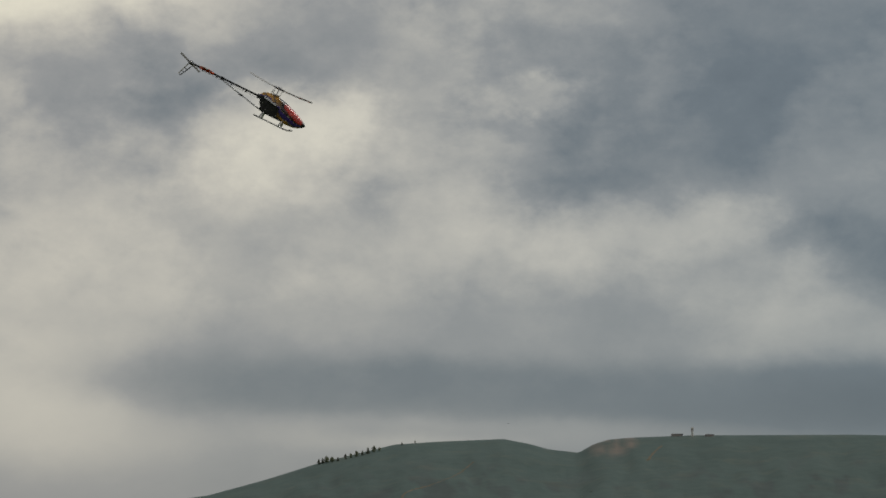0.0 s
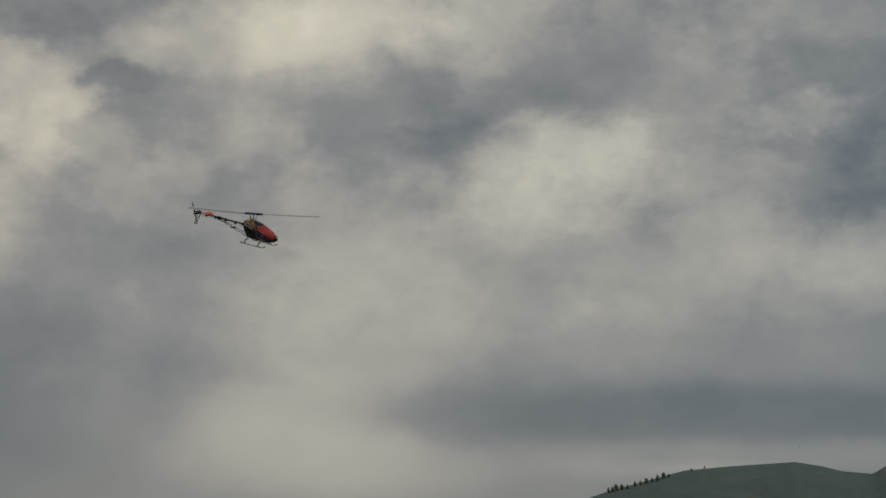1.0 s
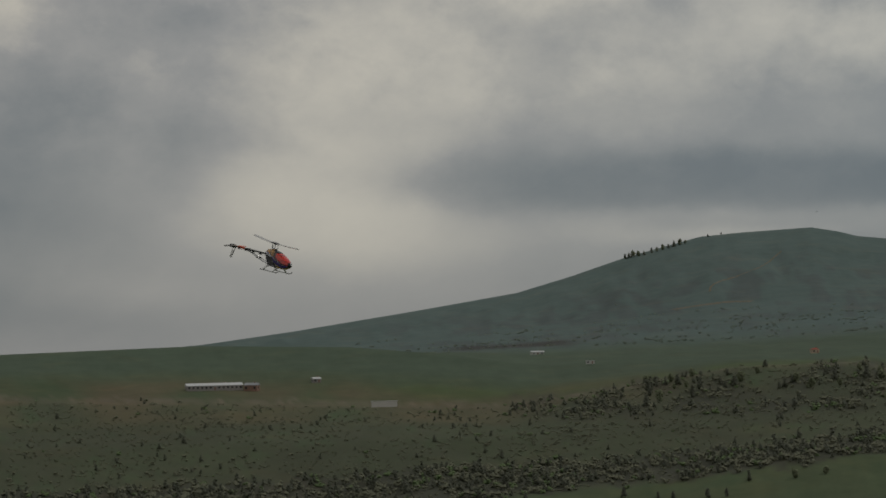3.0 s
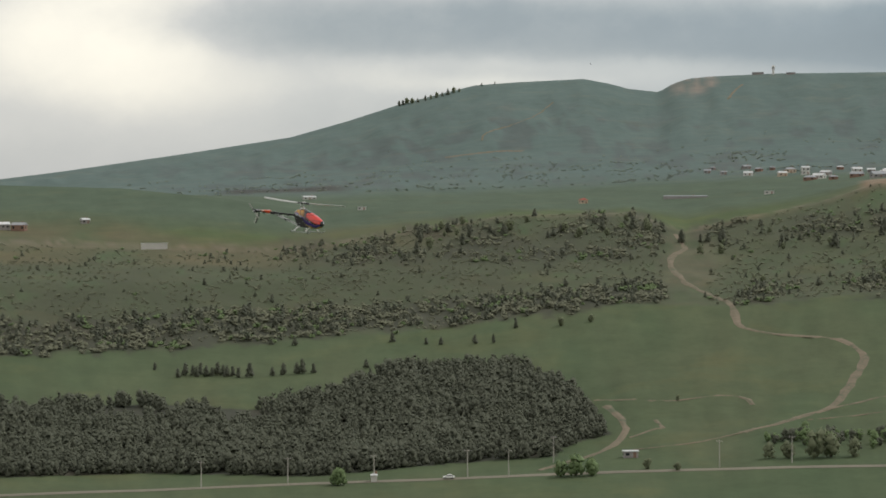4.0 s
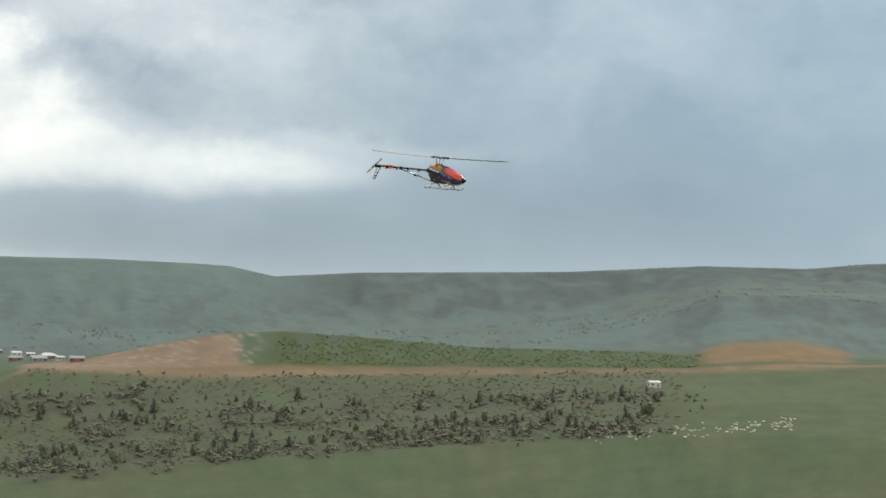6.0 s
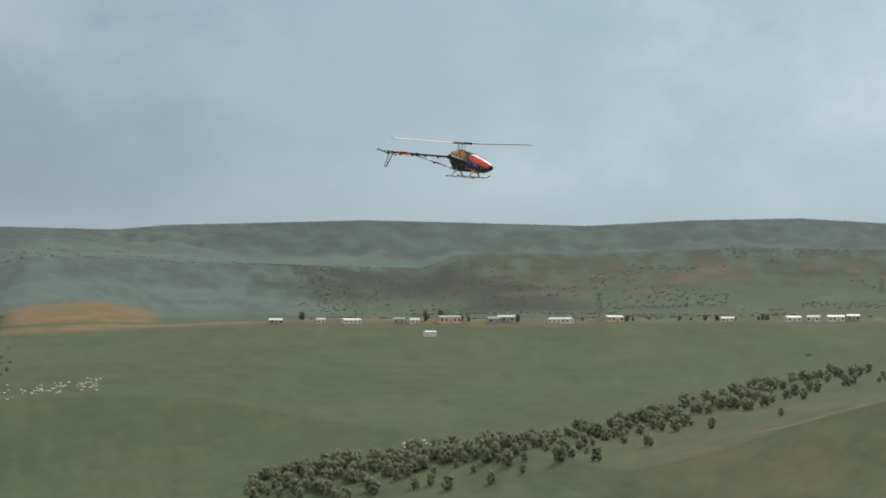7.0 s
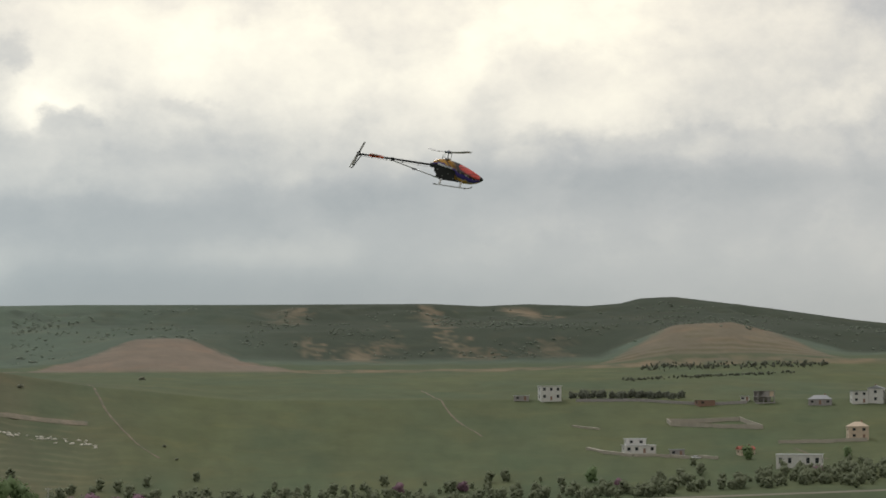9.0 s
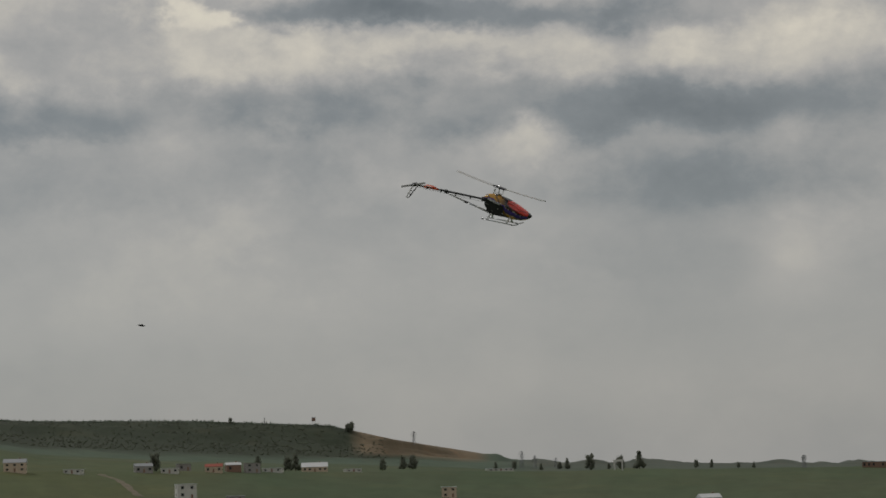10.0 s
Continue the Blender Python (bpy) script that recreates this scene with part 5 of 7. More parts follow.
    # bushes grow in streaks that run down the pasture: bearing, elevation angle and half length of each streak
    west = [(52.69, -0.92, 0.3), (54.03, -1.99, 0.33), (53.51, -1.65, 0.27), (54.47, -1.72, 0.18), (53.87, -0.53, 0.45), (54.61, -0.5, 0.18), (54.02, -1.24, 0.18), (54.61, -0.94, 0.42), (58.42, -0.28, 0.21), (59.32, 0.07, 0.21), (59.92, -0.01, 0.24), (59.63, -0.47, 0.45), (60.76, -0.65, 0.59), (58.88, -1.41, 0.36), (61.58, -1.27, 0.21), (61.36, -1.62, 0.21), (61.81, -1.68, 0.12), (62.79, -1.88, 0.12), (57.54, -2.23, 0.12), (61.81, -0.94, 0.22), (62.53, -1.07, 0.21), (63.16, -0.56, 0.51), (63.16, 0.07, 0.18), (64.96, -1.22, 0.15), (64.21, -0.93, 0.15), (59.4, -0.98, 0.27), (64.73, -0.63, 0.59), (65.33, -0.85, 0.65), (66.08, -0.99, 0.83), (66.82, -1.06, 0.59), (66.52, -0.29, 0.27), (67.64, 0.36, 0.15), (66.3, -0.05, 0.45), (67.42, -0.61, 0.36)]
    east = [(68.08, -0.46, 0.36), (66.37, -1.44, 0.42), (66.82, -1.63, 0.33), (68.6, -1.12, 0.51), (69.11, -1.27, 0.33), (67.67, 0.4, 0.18), (70.82, 0.74, 0.21), (74.88, 0.21, 0.09), (74.58, -0.89, 0.15), (77.13, 0.58, 0.09), (74.13, -0.32, 0.09), (76.08, -1.33, 0.1), (80.34, 0.87, 0.09), (81.0, -0.9, 0.15), (81.41, -1.19, 0.1), (68.72, -0.02, 0.36), (69.62, -0.16, 0.39), (70.37, -0.16, 0.27), (70.9, -0.31, 0.21), (68.73, -0.77, 0.39), (69.18, -0.91, 0.51), (69.93, -1.24, 0.3), (70.53, -1.31, 0.36), (71.13, -1.48, 0.39), (71.58, -1.68, 0.42), (69.48, -1.73, 0.27), (68.44, -1.59, 0.21), (72.06, -1.65, 0.18), (72.71, -1.83, 0.39), (70.83, -0.68, 0.27), (71.73, -1.05, 0.24), (74.13, -1.27, 0.12), (70.22, 0.44, 0.09), (82.02, -1.73, 0.12), (73.53, -0.9, 0.15)]
    hill = [(50.9, -0.98, 0.6), (51.8, -0.8, 0.7), (45.2, -1.5, 0.7), (45.8, -1.3, 0.7), (49.2, -1.25, 0.6)]
    for a, e, half in west + east:
        n = max(1, round(half * 7))
        for i in range(n):
            f = ((i + 0.5) / n * 2 - 1) * half
            hill.append((a + f + r.gauss(0, 0.08), e - 0.30 * f + r.gauss(0, 0.07), r.uniform(0.45, 1.1)))
    plant(bushes, hill, "bushes on the pasture hill", r)
    plant([make_tree("bush", 151 + i, "shrub", 2.4, 4.2, LEAF, "brown leafy hedge bush between fields", "bush", 9, 150, 0.07) for i in range(2)],
          [(12.1 + 0.34 * i, -5.33 + 0.006 * i, r.uniform(0.7, 1.0)) for i in range(15)], "hedge between the fields", r)
    row = [(a, e, 1.25 * k) for a, e, k in [(116.9, -0.24, 1.0), (117.45, -0.22, 1.2), (117.7, -0.23, 1.2), (119.9, -0.27, 1.1), (120.4, -0.28, 1.3), (121.1, -0.33, 1.1), (121.6, -0.32, 1.3), (121.8, -0.32, 1.5), (122.4, -0.37, 1.2), (122.9, -0.35, 1.0), (123.2, -0.36, 1.0),
           (123.7, -0.37, 1.3), (125.2, -0.38, 1.3), (125.6, -0.39, 1.3), (126.3, -0.41, 1.0), (126.7, -0.42, 1.0), (110.9, -0.1, 1.0), (113.6, -0.15, 1.0), (114.4, -0.18, 1.0), (114.6, -0.18, 1.3)]]
    plant([make_tree("tree", 161 + i, ("round", "cone")[i % 2], 8.5, 6.0, PINE, "dark tree in a row along the plain") for i in range(4)], row, "row of trees along the plain", r, (0.9, 1.1))
    plant([make_tree("tree", 171, "round", 13, 15, PINE, "big spreading tree on the skyline")], [(116.05, 0.80, 1.1)], "skyline trees", r, (1, 1))
    plant([make_tree("tree", 172 + i, "round", 7, 6, PINE, "lone tree in the saddle of the hills") for i in range(2)], [(67.5, 1.97, 0.8), (68.6, 1.93, 1.0), (69.4, 2.07, 0.4), (112.9, 1.12, 1.0)], "skyline trees", r, (1, 1))
    plain_row = [(a, float(np.interp(a, [57.81, 60.22, 63.83], [0.66, 0.61, 0.49])), r.uniform(0.4, 0.75)) for a in [57.81 + 0.068 * i + r.uniform(-0.03, 0.03) for i in range(88)]] + [(r.uniform(33.5, 46), 0.70, r.uniform(0.4, 0.9)) for _ in range(24)] + [(36.6, 0.72, 1.3), (37.0, 0.72, 1.2), (33.3, 0.76, 1.2)]
    plant([make_tree("tree", 181 + i, "round", 7, 5, PINE, "dark tree at the far edge of the plain") for i in range(3)], plain_row, "trees at the edge of the plain", r)
    # pine close by: boughs with long-needled tufts reach into view
    make_near_pine()


def make_near_pine():
    base = bearing(-26.2, 0, 16.0)
    foot = ground_z(base.x, base.y)
    tree = tagged(new("near_pine_tree"), "tall pine with long dark needles close to the camera", "tree")
    tree.location = (base.x, base.y, foot)
    rng = random.Random(3)
    bm = bmesh.new()
    rod(bm, (0, 0, -0.3), (0.05, 0, 4.0), 0.16, 0.12, 10)
    rod(bm, (0.05, 0, 4.0), (0.0, 0.05, 10.0), 0.12, 0.03, 10)
    part("trunk", bm, BARK, tree)
    tips = [(-22.15, 6.55), (-22.0, 5.95), (-21.75, 4.55), (-21.9, 4.95), (-22.2, 3.85), (-22.4, 3.1), (-21.85, -0.05), (-22.1, -0.25), (-22.8, 7.6), (-23.2, 5.4), (-23.4, 2.2), (-23.6, 4.2), (-23.4, 8.6), (-23.1, 0.4), (-23.5, 1.2), (-24.5, 9.8), (-27.5, 7.0), (-28.5, 5.0), (-28.8, 3.0), (-27.8, 9.0)]
    for i, (az, el) in enumerate(tips):
        end = bearing(az - 0.28, el, 15.6 + 0.8 * rng.random()) - Vector((base.x, base.y, foot))
        start = Vector((0.03, 0, max(0.5, end.z - 0.5)))
        middle = start.lerp(end, 0.5) - Vector((0, 0, 0.10))
        bm = tube(bmesh.new(), [start, middle, end], 0.018, 6)
        bough = part("bough", bm, BARK, tree)
        bm = bmesh.new()
        way = (end - middle).normalized()
        centres = [end - way * 0.05 * k + Vector((rng.uniform(-1, 1), rng.uniform(-1, 1), rng.uniform(-1, 1))) * 0.05 for k in range(5)]
        for c in centres:
            for _ in range(120):
                v = (way * 0.9 + Vector((rng.gauss(0, 0.55), rng.gauss(0, 0.55), rng.gauss(0.15, 0.55)))).normalized()
                w = v.cross(Vector((rng.random(), rng.random(), rng.random()))).normalized() * 0.0045
                tip = c + v * rng.uniform(0.09, 0.15)
                bm.faces.new([bm.verts.new(q) for q in (c - w, c + w, tip)])
        part("needle_tuft", bm, PINE, bough)
    return tree


make_vegetation()


# ---- buildings ----
def wall_paint(name, colour, vary=0.12):
    return plain(name, colour, 0.9, vary=vary, scale=0.7, bump=0.1)


WHITEWALL = wall_paint("white_render", (0.62, 0.61, 0.58))
CREAM = wall_paint("cream_render", (0.58, 0.47, 0.36))
GREYWALL = wall_paint("bare_concrete", (0.34, 0.32, 0.31), 0.2)
BRICK = wall_paint("brown_brickwork", (0.26, 0.16, 0.12), 0.25)
WHITEROOF = plain("white_sheet_roof", (0.60, 0.61, 0.62), 0.5, vary=0.1, scale=0.5)
GREYROOF = plain("grey_sheet_roof", (0.30, 0.31, 0.33), 0.6, vary=0.15, scale=0.5)
REDROOF = plain("red_tile_roof", (0.34, 0.090, 0.062), 0.8, vary=0.2, scale=1.5)
PANE = plain("dark_window_glass", (0.03, 0.035, 0.04), 0.15, vary=0.2, scale=2.0)
STONE = plain("pale_stone", (0.42, 0.38, 0.32), 0.95, vary=0.2, scale=0.4)
RUBBLE = plain("white_rubble", (0.62, 0.59, 0.52), 0.95, vary=0.2, scale=0.4)


def make_house(az, el, w, d, h, roof, wall_mat, roof_mat, label, turn=0.0, storeys=1, category="house", name="house", openings=True, door=True, rise=None):
    """A house on the ground, its front towards the camera but for the turn. roof: gable, hip or flat."""
    m, dist = heading_pose(az, el, turn)
    house = tagged(new(name), label, category, group="houses round the valley" if category == "house" else "")
    house.matrix_basis = m
    bm = box(bmesh.new(), -w / 2, w / 2, -d / 2, d / 2, -1.5, h)
    wall = part("wall", bm, wall_mat, house)
    rise = (0.28 * min(w, d) if roof != "flat" else 0.25) if rise is None else rise
    o = 0.35
    bm = bmesh.new()
    if roof == "flat":
        box(bm, -w / 2 - o, w / 2 + o, -d / 2 - o, d / 2 + o, h, h + rise)
    else:
        inset = 0.0 if roof == "gable" else min(w, d) * 0.42
        b = [bm.verts.new(p) for p in ((-w / 2 - o, -d / 2 - o, h), (w / 2 + o, -d / 2 - o, h), (w / 2 + o, d / 2 + o, h), (-w / 2 - o, d / 2 + o, h))]
        u = [bm.verts.new((v.co.x, v.co.y, h + 0.15)) for v in b]
        r = [bm.verts.new((-w / 2 - o + inset, 0, h + rise)), bm.verts.new((w / 2 + o - inset, 0, h + rise))]
        bm.faces.new(b[::-1])
        for i in range(4):
            bm.faces.new((b[i], b[(i + 1) % 4], u[(i + 1) % 4], u[i]))
        bm.faces.new((u[0], u[1], r[1], r[0])), bm.faces.new((u[2], u[3], r[0], r[1]))
        bm.faces.new((u[1], u[2], r[1])), bm.faces.new((u[3], u[0], r[0]))
    roof_part = part("roof", bm, roof_mat, house)
    if roof != "flat":
        part("chimney", box(bmesh.new(), w * 0.18, w * 0.18 + 0.7, 0.2, 0.9, h + rise * 0.5, h + rise + 0.8), BRICK, roof_part)
    if openings:
        n = max(2, int(w / 3.2))
        sh = h / storeys
        for k in range(storeys):
            for i in range(n):
                x = (i + 0.5) / n * w - w / 2
                z = k * sh + sh * 0.35
                if k == 0 and i == n // 2 and door:
                    part("door", box(bmesh.new(), x - 0.55, x + 0.55, -d / 2 - 0.05, -d / 2 + 0.1, 0, 2.1), BRICK, house)
                    continue
                win = part("window", box(bmesh.new(), x - 0.7, x + 0.7, -d / 2 - 0.04, -d / 2 + 0.1, z, z + sh * 0.42), PANE, house)
                part("sill", box(bmesh.new(), x - 0.85, x + 0.85, -d / 2 - 0.16, -d / 2 + 0.1, z - 0.12, z), wall_mat, win)
            for sx in (-1, 1):
                part("window", box(bmesh.new(), min(sx * (w / 2 - 0.1), sx * (w / 2 + 0.04)), max(sx * (w / 2 - 0.1), sx * (w / 2 + 0.04)), -0.7, 0.7, k * sh + sh * 0.35, k * sh + sh * 0.77), PANE, house)
    return house


def make_shell(az, el, w, d, storeys, bays, label, turn=0.0, roofed=True, skirt=0.0):
    """An unfinished concrete frame: floors on columns, with some bays walled up."""
    m, dist = heading_pose(az, el, turn)
    shell = tagged(new("unfinished_building"), label, "building")
    shell.matrix_basis = m
    rng = random.Random(int(az * 10))
    sh = 3.0
    for k in range(storeys + (1 if roofed else 0)):
        part("floor_slab", box(bmesh.new(), -w / 2 - 0.3, w / 2 + 0.3, -d / 2 - 0.3, d / 2 + 0.3, k * sh - (1.5 if k == 0 else 0.3), k * sh), GREYWALL, shell)
    for k in range(storeys):
        for i in range(bays + 1):
            for y in (-d / 2, d / 2 - 0.4):
                x = -w / 2 + (w - 0.4) * i / bays
                part("column", box(bmesh.new(), x, x + 0.4, y, y + 0.4, k * sh, k * sh + sh - 0.3), GREYWALL, shell)
        for i in range(bays):
            x0, x1 = -w / 2 + w * i / bays + 0.4, -w / 2 + w * (i + 1) / bays
            part("back_wall", box(bmesh.new(), x0, x1, d / 2 - 0.3, d / 2 - 0.1, k * sh, k * sh + sh - 0.3), GREYWALL, shell)
            if rng.random() < 0.55 and k:
                part("infill_wall", box(bmesh.new(), x0, x1, -d / 2 + 0.1, -d / 2 + 0.3, k * sh, k * sh + (sh - 0.3) * rng.choice((0.4, 0.4, 1.0))), GREYWALL if rng.random() < 0.7 else CREAM, shell)
    if skirt:
        part("terrace_wall", box(bmesh.new(), -w / 2 - skirt, w / 2 + skirt, -d / 2 - 5, -d / 2 - 4.6, -2.5, 0.9), STONE, shell)
    return shell


def make_wall_run(name, points, height, thick, mat, label, category="wall"):
    """A free-standing wall along bearings and elevation angles."""
    bm = bmesh.new()
    places = [spot(a, e)[0] for a, e in points]
    for p, q in zip(places, places[1:]):
        n = max(1, int((q - p).length / 8))
        for i in range(n):
            a, b = p.lerp(q, i / n), p.lerp(q, (i + 1) / n)
            a.z, b.z = ground_z(a.x, a.y), ground_z(b.x, b.y)
            side = (b - a).cross(Vector((0, 0, 1))).normalized() * thick / 2
            v = [bm.verts.new(x) for x in (a - side, b - side, b + side, a + side)]
            for x in v:
                x.co.z -= 0.8
            t = [bm.verts.new(x.co + Vector((0, 0, height + 0.8))) for x in v]
            bm.faces.new(t)
            for j in range(4):
                bm.faces.new((v[j], v[(j + 1) % 4], t[(j + 1) % 4], t[j]))
    bmesh.ops.recalc_face_normals(bm, faces=bm.faces)
    return tagged(part(name, bm, mat), label, category)


def make_buildings():
    rng = random.Random(17)
    # village under the mountain
    for az, el, w, h, wall, roof_mat, kind in ((3.58, 0.57, 6.7, 2.6, GREYWALL, GREYROOF, "gable"), (3.73, 0.66, 5.0, 2.6, GREYWALL, GREYROOF, "hip"), (4.6, 0.68, 8.4, 2.6, GREYWALL, GREYROOF, "gable"), (4.65, 0.51, 8.4, 2.6, WHITEWALL, WHITEROOF, "gable"),
            (5.54, 0.49, 8.4, 3.2, CREAM, WHITEROOF, "gable"), (5.75, 0.58, 10.1, 3.2, CREAM, GREYROOF, "hip"), (6.14, 0.53, 7.6, 6.5, WHITEWALL, WHITEROOF, "gable"), (6.49, 0.42, 10.9, 2.9, WHITEWALL, WHITEROOF, "gable"),
            (6.67, 0.51, 9.2, 2.9, GREYWALL, WHITEROOF, "gable"), (7.04, 0.66, 6.7, 2.6, BRICK, WHITEROOF, "hip"), (7.47, 0.6, 9.2, 2.6, WHITEWALL, WHITEROOF, "gable"), (7.47, 0.46, 10.9, 2.6, BRICK, GREYROOF, "gable"),
            (7.84, 0.58, 7.6, 2.6, GREYWALL, WHITEROOF, "gable"), (8.29, 0.53, 15.1, 2.6, BRICK, WHITEROOF, "hip"), (8.04, 0.45, 12.6, 2.6, GREYWALL, GREYROOF, "gable"), (8.61, 0.49, 5.9, 2.6, WHITEWALL, WHITEROOF, "gable"),
            (9.05, 0.46, 10.5, 2.6, BRICK, GREYROOF, "gable"), (6.86, 0.39, 6.7, 2.6, BRICK, GREYROOF, "hip"), (4.93, 0.61, 6.7, 2.6, BRICK, GREYROOF, "gable"), (5.28, 0.65, 5.0, 2.6, BRICK, GREYROOF, "gable"),
            (4.0, 0.54, 5.9, 2.6, GREYWALL, GREYROOF, "gable"), (6.26, 0.38, 10.1, 2.6, BRICK, GREYROOF, "hip")):
        colour = {WHITEWALL: "white", CREAM: "cream", GREYWALL: "grey", BRICK: "brown"}[wall]
        make_house(az, el, w, w * 0.7, h, kind, wall, roof_mat, f"{colour} village house with a {'white' if roof_mat == WHITEROOF else 'grey'} {kind} roof", rng.uniform(-30, 30), 2 if h > 6 else 1)
    # lone huts and sheds over the left of the valley
    make_house(-11.1, -1.40, 18, 3, 4.0, "flat", WHITEWALL, WHITEROOF, "long white site cabin standing in the scrub", 8, 1, "cabin", "site_cabin", False)
    make_house(-15.6, -0.85, 42, 9, 3.2, "gable", GREYWALL, WHITEROOF, "long low farm shed with a white roof", 10, 1, "shed", "farm_shed", rise=2.0)
    make_house(-14.6, -0.9, 10, 7, 4, "gable", BRICK, GREYROOF, "dark brown barn beside the farm shed", -20, 1, "barn", "barn")
    make_house(-7.0, -0.1, 12, 5, 2.4, "gable", WHITEWALL, WHITEROOF, "small white hut in the grass", 15, 1, "hut", "hut", rise=1.2)
    make_house(-5.6, -0.38, 7, 4, 2.4, "flat", WHITEWALL, WHITEROOF, "small white hut with a flat roof", 0, 1, "hut", "hut")
    make_house(0.3, -0.22, 6, 5, 2.8, "hip", CREAM, REDROOF, "small hut with an orange-red roof", 20, 1, "hut", "hut")
    make_house(3.0, -0.1, 36, 5, 1.6, "gable", GREYWALL, GREYROOF, "long low dark grey shed", -14, 1, "shed", "farm_shed", False, rise=0.8)
    make_house(5.2, 0.02, 8, 4, 2.4, "flat", WHITEWALL, WHITEROOF, "small white hut on the slope", 0, 1, "hut", "hut")
    make_house(-12.9, -0.72, 6, 5, 2.6, "gable", GREYWALL, WHITEROOF, "small grey hut with a white roof", 20, 1, "hut", "hut")
    make_house(1.55, -6.95, 5.5, 3, 2.3, "flat", GREYWALL, WHITEROOF, "small grey roadside kiosk", 10, 1, "kiosk", "kiosk")
    make_house(-3.95 - 1.35, -7.63, 2.2, 2.2, 2.4, "hip", WHITEWALL, WHITEROOF, "bus shelter with a white hipped roof", 0, 1, "shelter", "bus_shelter", False)
    # houses among the trees near the road
    make_house(11.5, -6.36, 7, 7, 4.0, "gable", CREAM, REDROOF, "cream house with a bright red roof", 60, 1)
    make_house(13.3, -6.22, 8, 8, 3.2, "gable", WHITEWALL, REDROOF, "white house with a red tile gable", 70, 1)
    make_house(13.85, -6.24, 8, 8, 3.4, "gable", CREAM, REDROOF, "cream house with a red tile gable", 20, 1)
    make_house(15.4, -6.75, 20, 14, 7.0, "hip", WHITEWALL, WHITEROOF, "large white villa with a pale hipped roof", 12, 2)
    make_house(17.2, -6.45, 10, 7, 3.0, "hip", WHITEWALL, WHITEROOF, "low white house behind garden trees", 0, 1)
    # sheds along the far edge of the plain
    for az, w, h, wall, roof_mat in ((32.6, 10, 2.6, GREYWALL, WHITEROOF), (33.8, 6, 2.5, WHITEWALL, WHITEROOF), (34.6, 14, 2.2, WHITEWALL, WHITEROOF), (35.9, 9, 3, GREYWALL, GREYROOF), (36.3, 7, 2.6, WHITEWALL, WHITEROOF), (37.2, 17, 4.2, CREAM, GREYROOF), (38.4, 9, 3.4, GREYWALL, GREYROOF), (38.75, 13, 4, GREYWALL, WHITEROOF),
                                     (40.2, 18, 2.6, WHITEWALL, WHITEROOF), (41.6, 13, 3.6, CREAM, WHITEROOF), (44.6, 10, 2.2, WHITEWALL, WHITEROOF), (46.3, 12, 3, WHITEWALL, WHITEROOF), (46.85, 10, 3.4, WHITEWALL, WHITEROOF), (47.4, 13, 3.6, WHITEWALL, WHITEROOF), (47.85, 10, 3.6, GREYWALL, WHITEROOF), (49.2, 9, 1.8, GREYWALL, WHITEROOF), (52.2, 14, 1.6, BRICK, GREYROOF)):
        make_house(az, 0.66 if az < 48 else 0.56, w, w * 0.6, h, "gable", wall, roof_mat, f"low {'white' if wall == WHITEWALL else 'drab'} shed at the edge of the plain", rng.uniform(-25, 25), 1, "shed", "farm_shed", rise=1.6)
    make_house(50.8, 0.17, 9, 6, 2.0, "hip", WHITEWALL, WHITEROOF, "white tent-like hut out on the plain", 0, 1, "hut", "hut", False)
    make_house(36.7, 0.30, 9, 4, 3.0, "gable", WHITEWALL, WHITEROOF, "white pitched hut out on the plain", 35, 1, "hut", "hut", False)
    make_house(24.3, 0.0, 8, 5, 3.0, "gable", WHITEWALL, WHITEROOF, "white open-fronted hut beside the pines", 30, 1, "hut", "hut")
    # settlement on the slope
    make_house(91.2, 0.28, 11, 9, 7.5, "flat", WHITEWALL, WHITEWALL, "white two-storey house with dark openings", 12, 2)
    make_house(90.45, 0.28, 8, 5, 2.4, "flat", GREYWALL, WHITEROOF, "low grey outbuilding beside the house", 0, 1, "shed", "outbuilding")
    make_house(93.55, -1.12, 14, 9, 3.4, "flat", WHITEWALL, WHITEROOF, "white villa with a stepped upper floor", 10, 1)
    make_house(93.45, -1.1, 9, 6, 5.8, "flat", WHITEWALL, WHITEROOF, "white upper storey block of the villa", 10, 2)
    make_house(94.55, -1.2, 6.5, 4, 2.6, "flat", GREYWALL, GREYROOF, "small grey cabin beside the villa", 5, 1, "cabin", "cabin")
    make_house(95.3, 0.12, 9, 6, 2.6, "flat", BRICK, STONE, "ruined brown brick house", 20, 1)
    make_house(96.35, 0.24, 4.5, 4, 2.4, "flat", WHITEWALL, WHITEROOF, "small white hut beside the lane", 0, 1, "hut", "hut")
    make_shell(96.85, 0.2, 9, 8, 2, 3, "dark unfinished concrete house", 15)
    make_house(98.3, 0.14, 12, 8, 2.6, "hip", GREYWALL, GREYROOF, "low grey house with a hipped roof", 0, 1)
    make_house(99.3, 0.16, 8, 8, 6.0, "flat", WHITEWALL, GREYROOF, "white house with two wings", 10, 2)
    make_house(99.75, 0.18, 6, 8, 7.2, "gable", WHITEWALL, GREYROOF, "white house with a steep gable", 80, 2)
    make_shell(100.3, 0.16, 11, 9, 2, 3, "dark unfinished block with a pale roof slab", -10)
    make_house(99.25, -0.75, 9, 8, 5.6, "hip", CREAM, CREAM, "tan two-storey house with a hipped roof", 10, 2)
    make_shell(102.75, -0.55, 27, 14, 4, 6, "large unfinished four-storey concrete building", 8, True, 6)
    make_house(97.75, -1.5, 19, 9, 5.4, "flat", WHITEWALL, WHITEROOF, "white house with a broad glazed front", -5, 1)
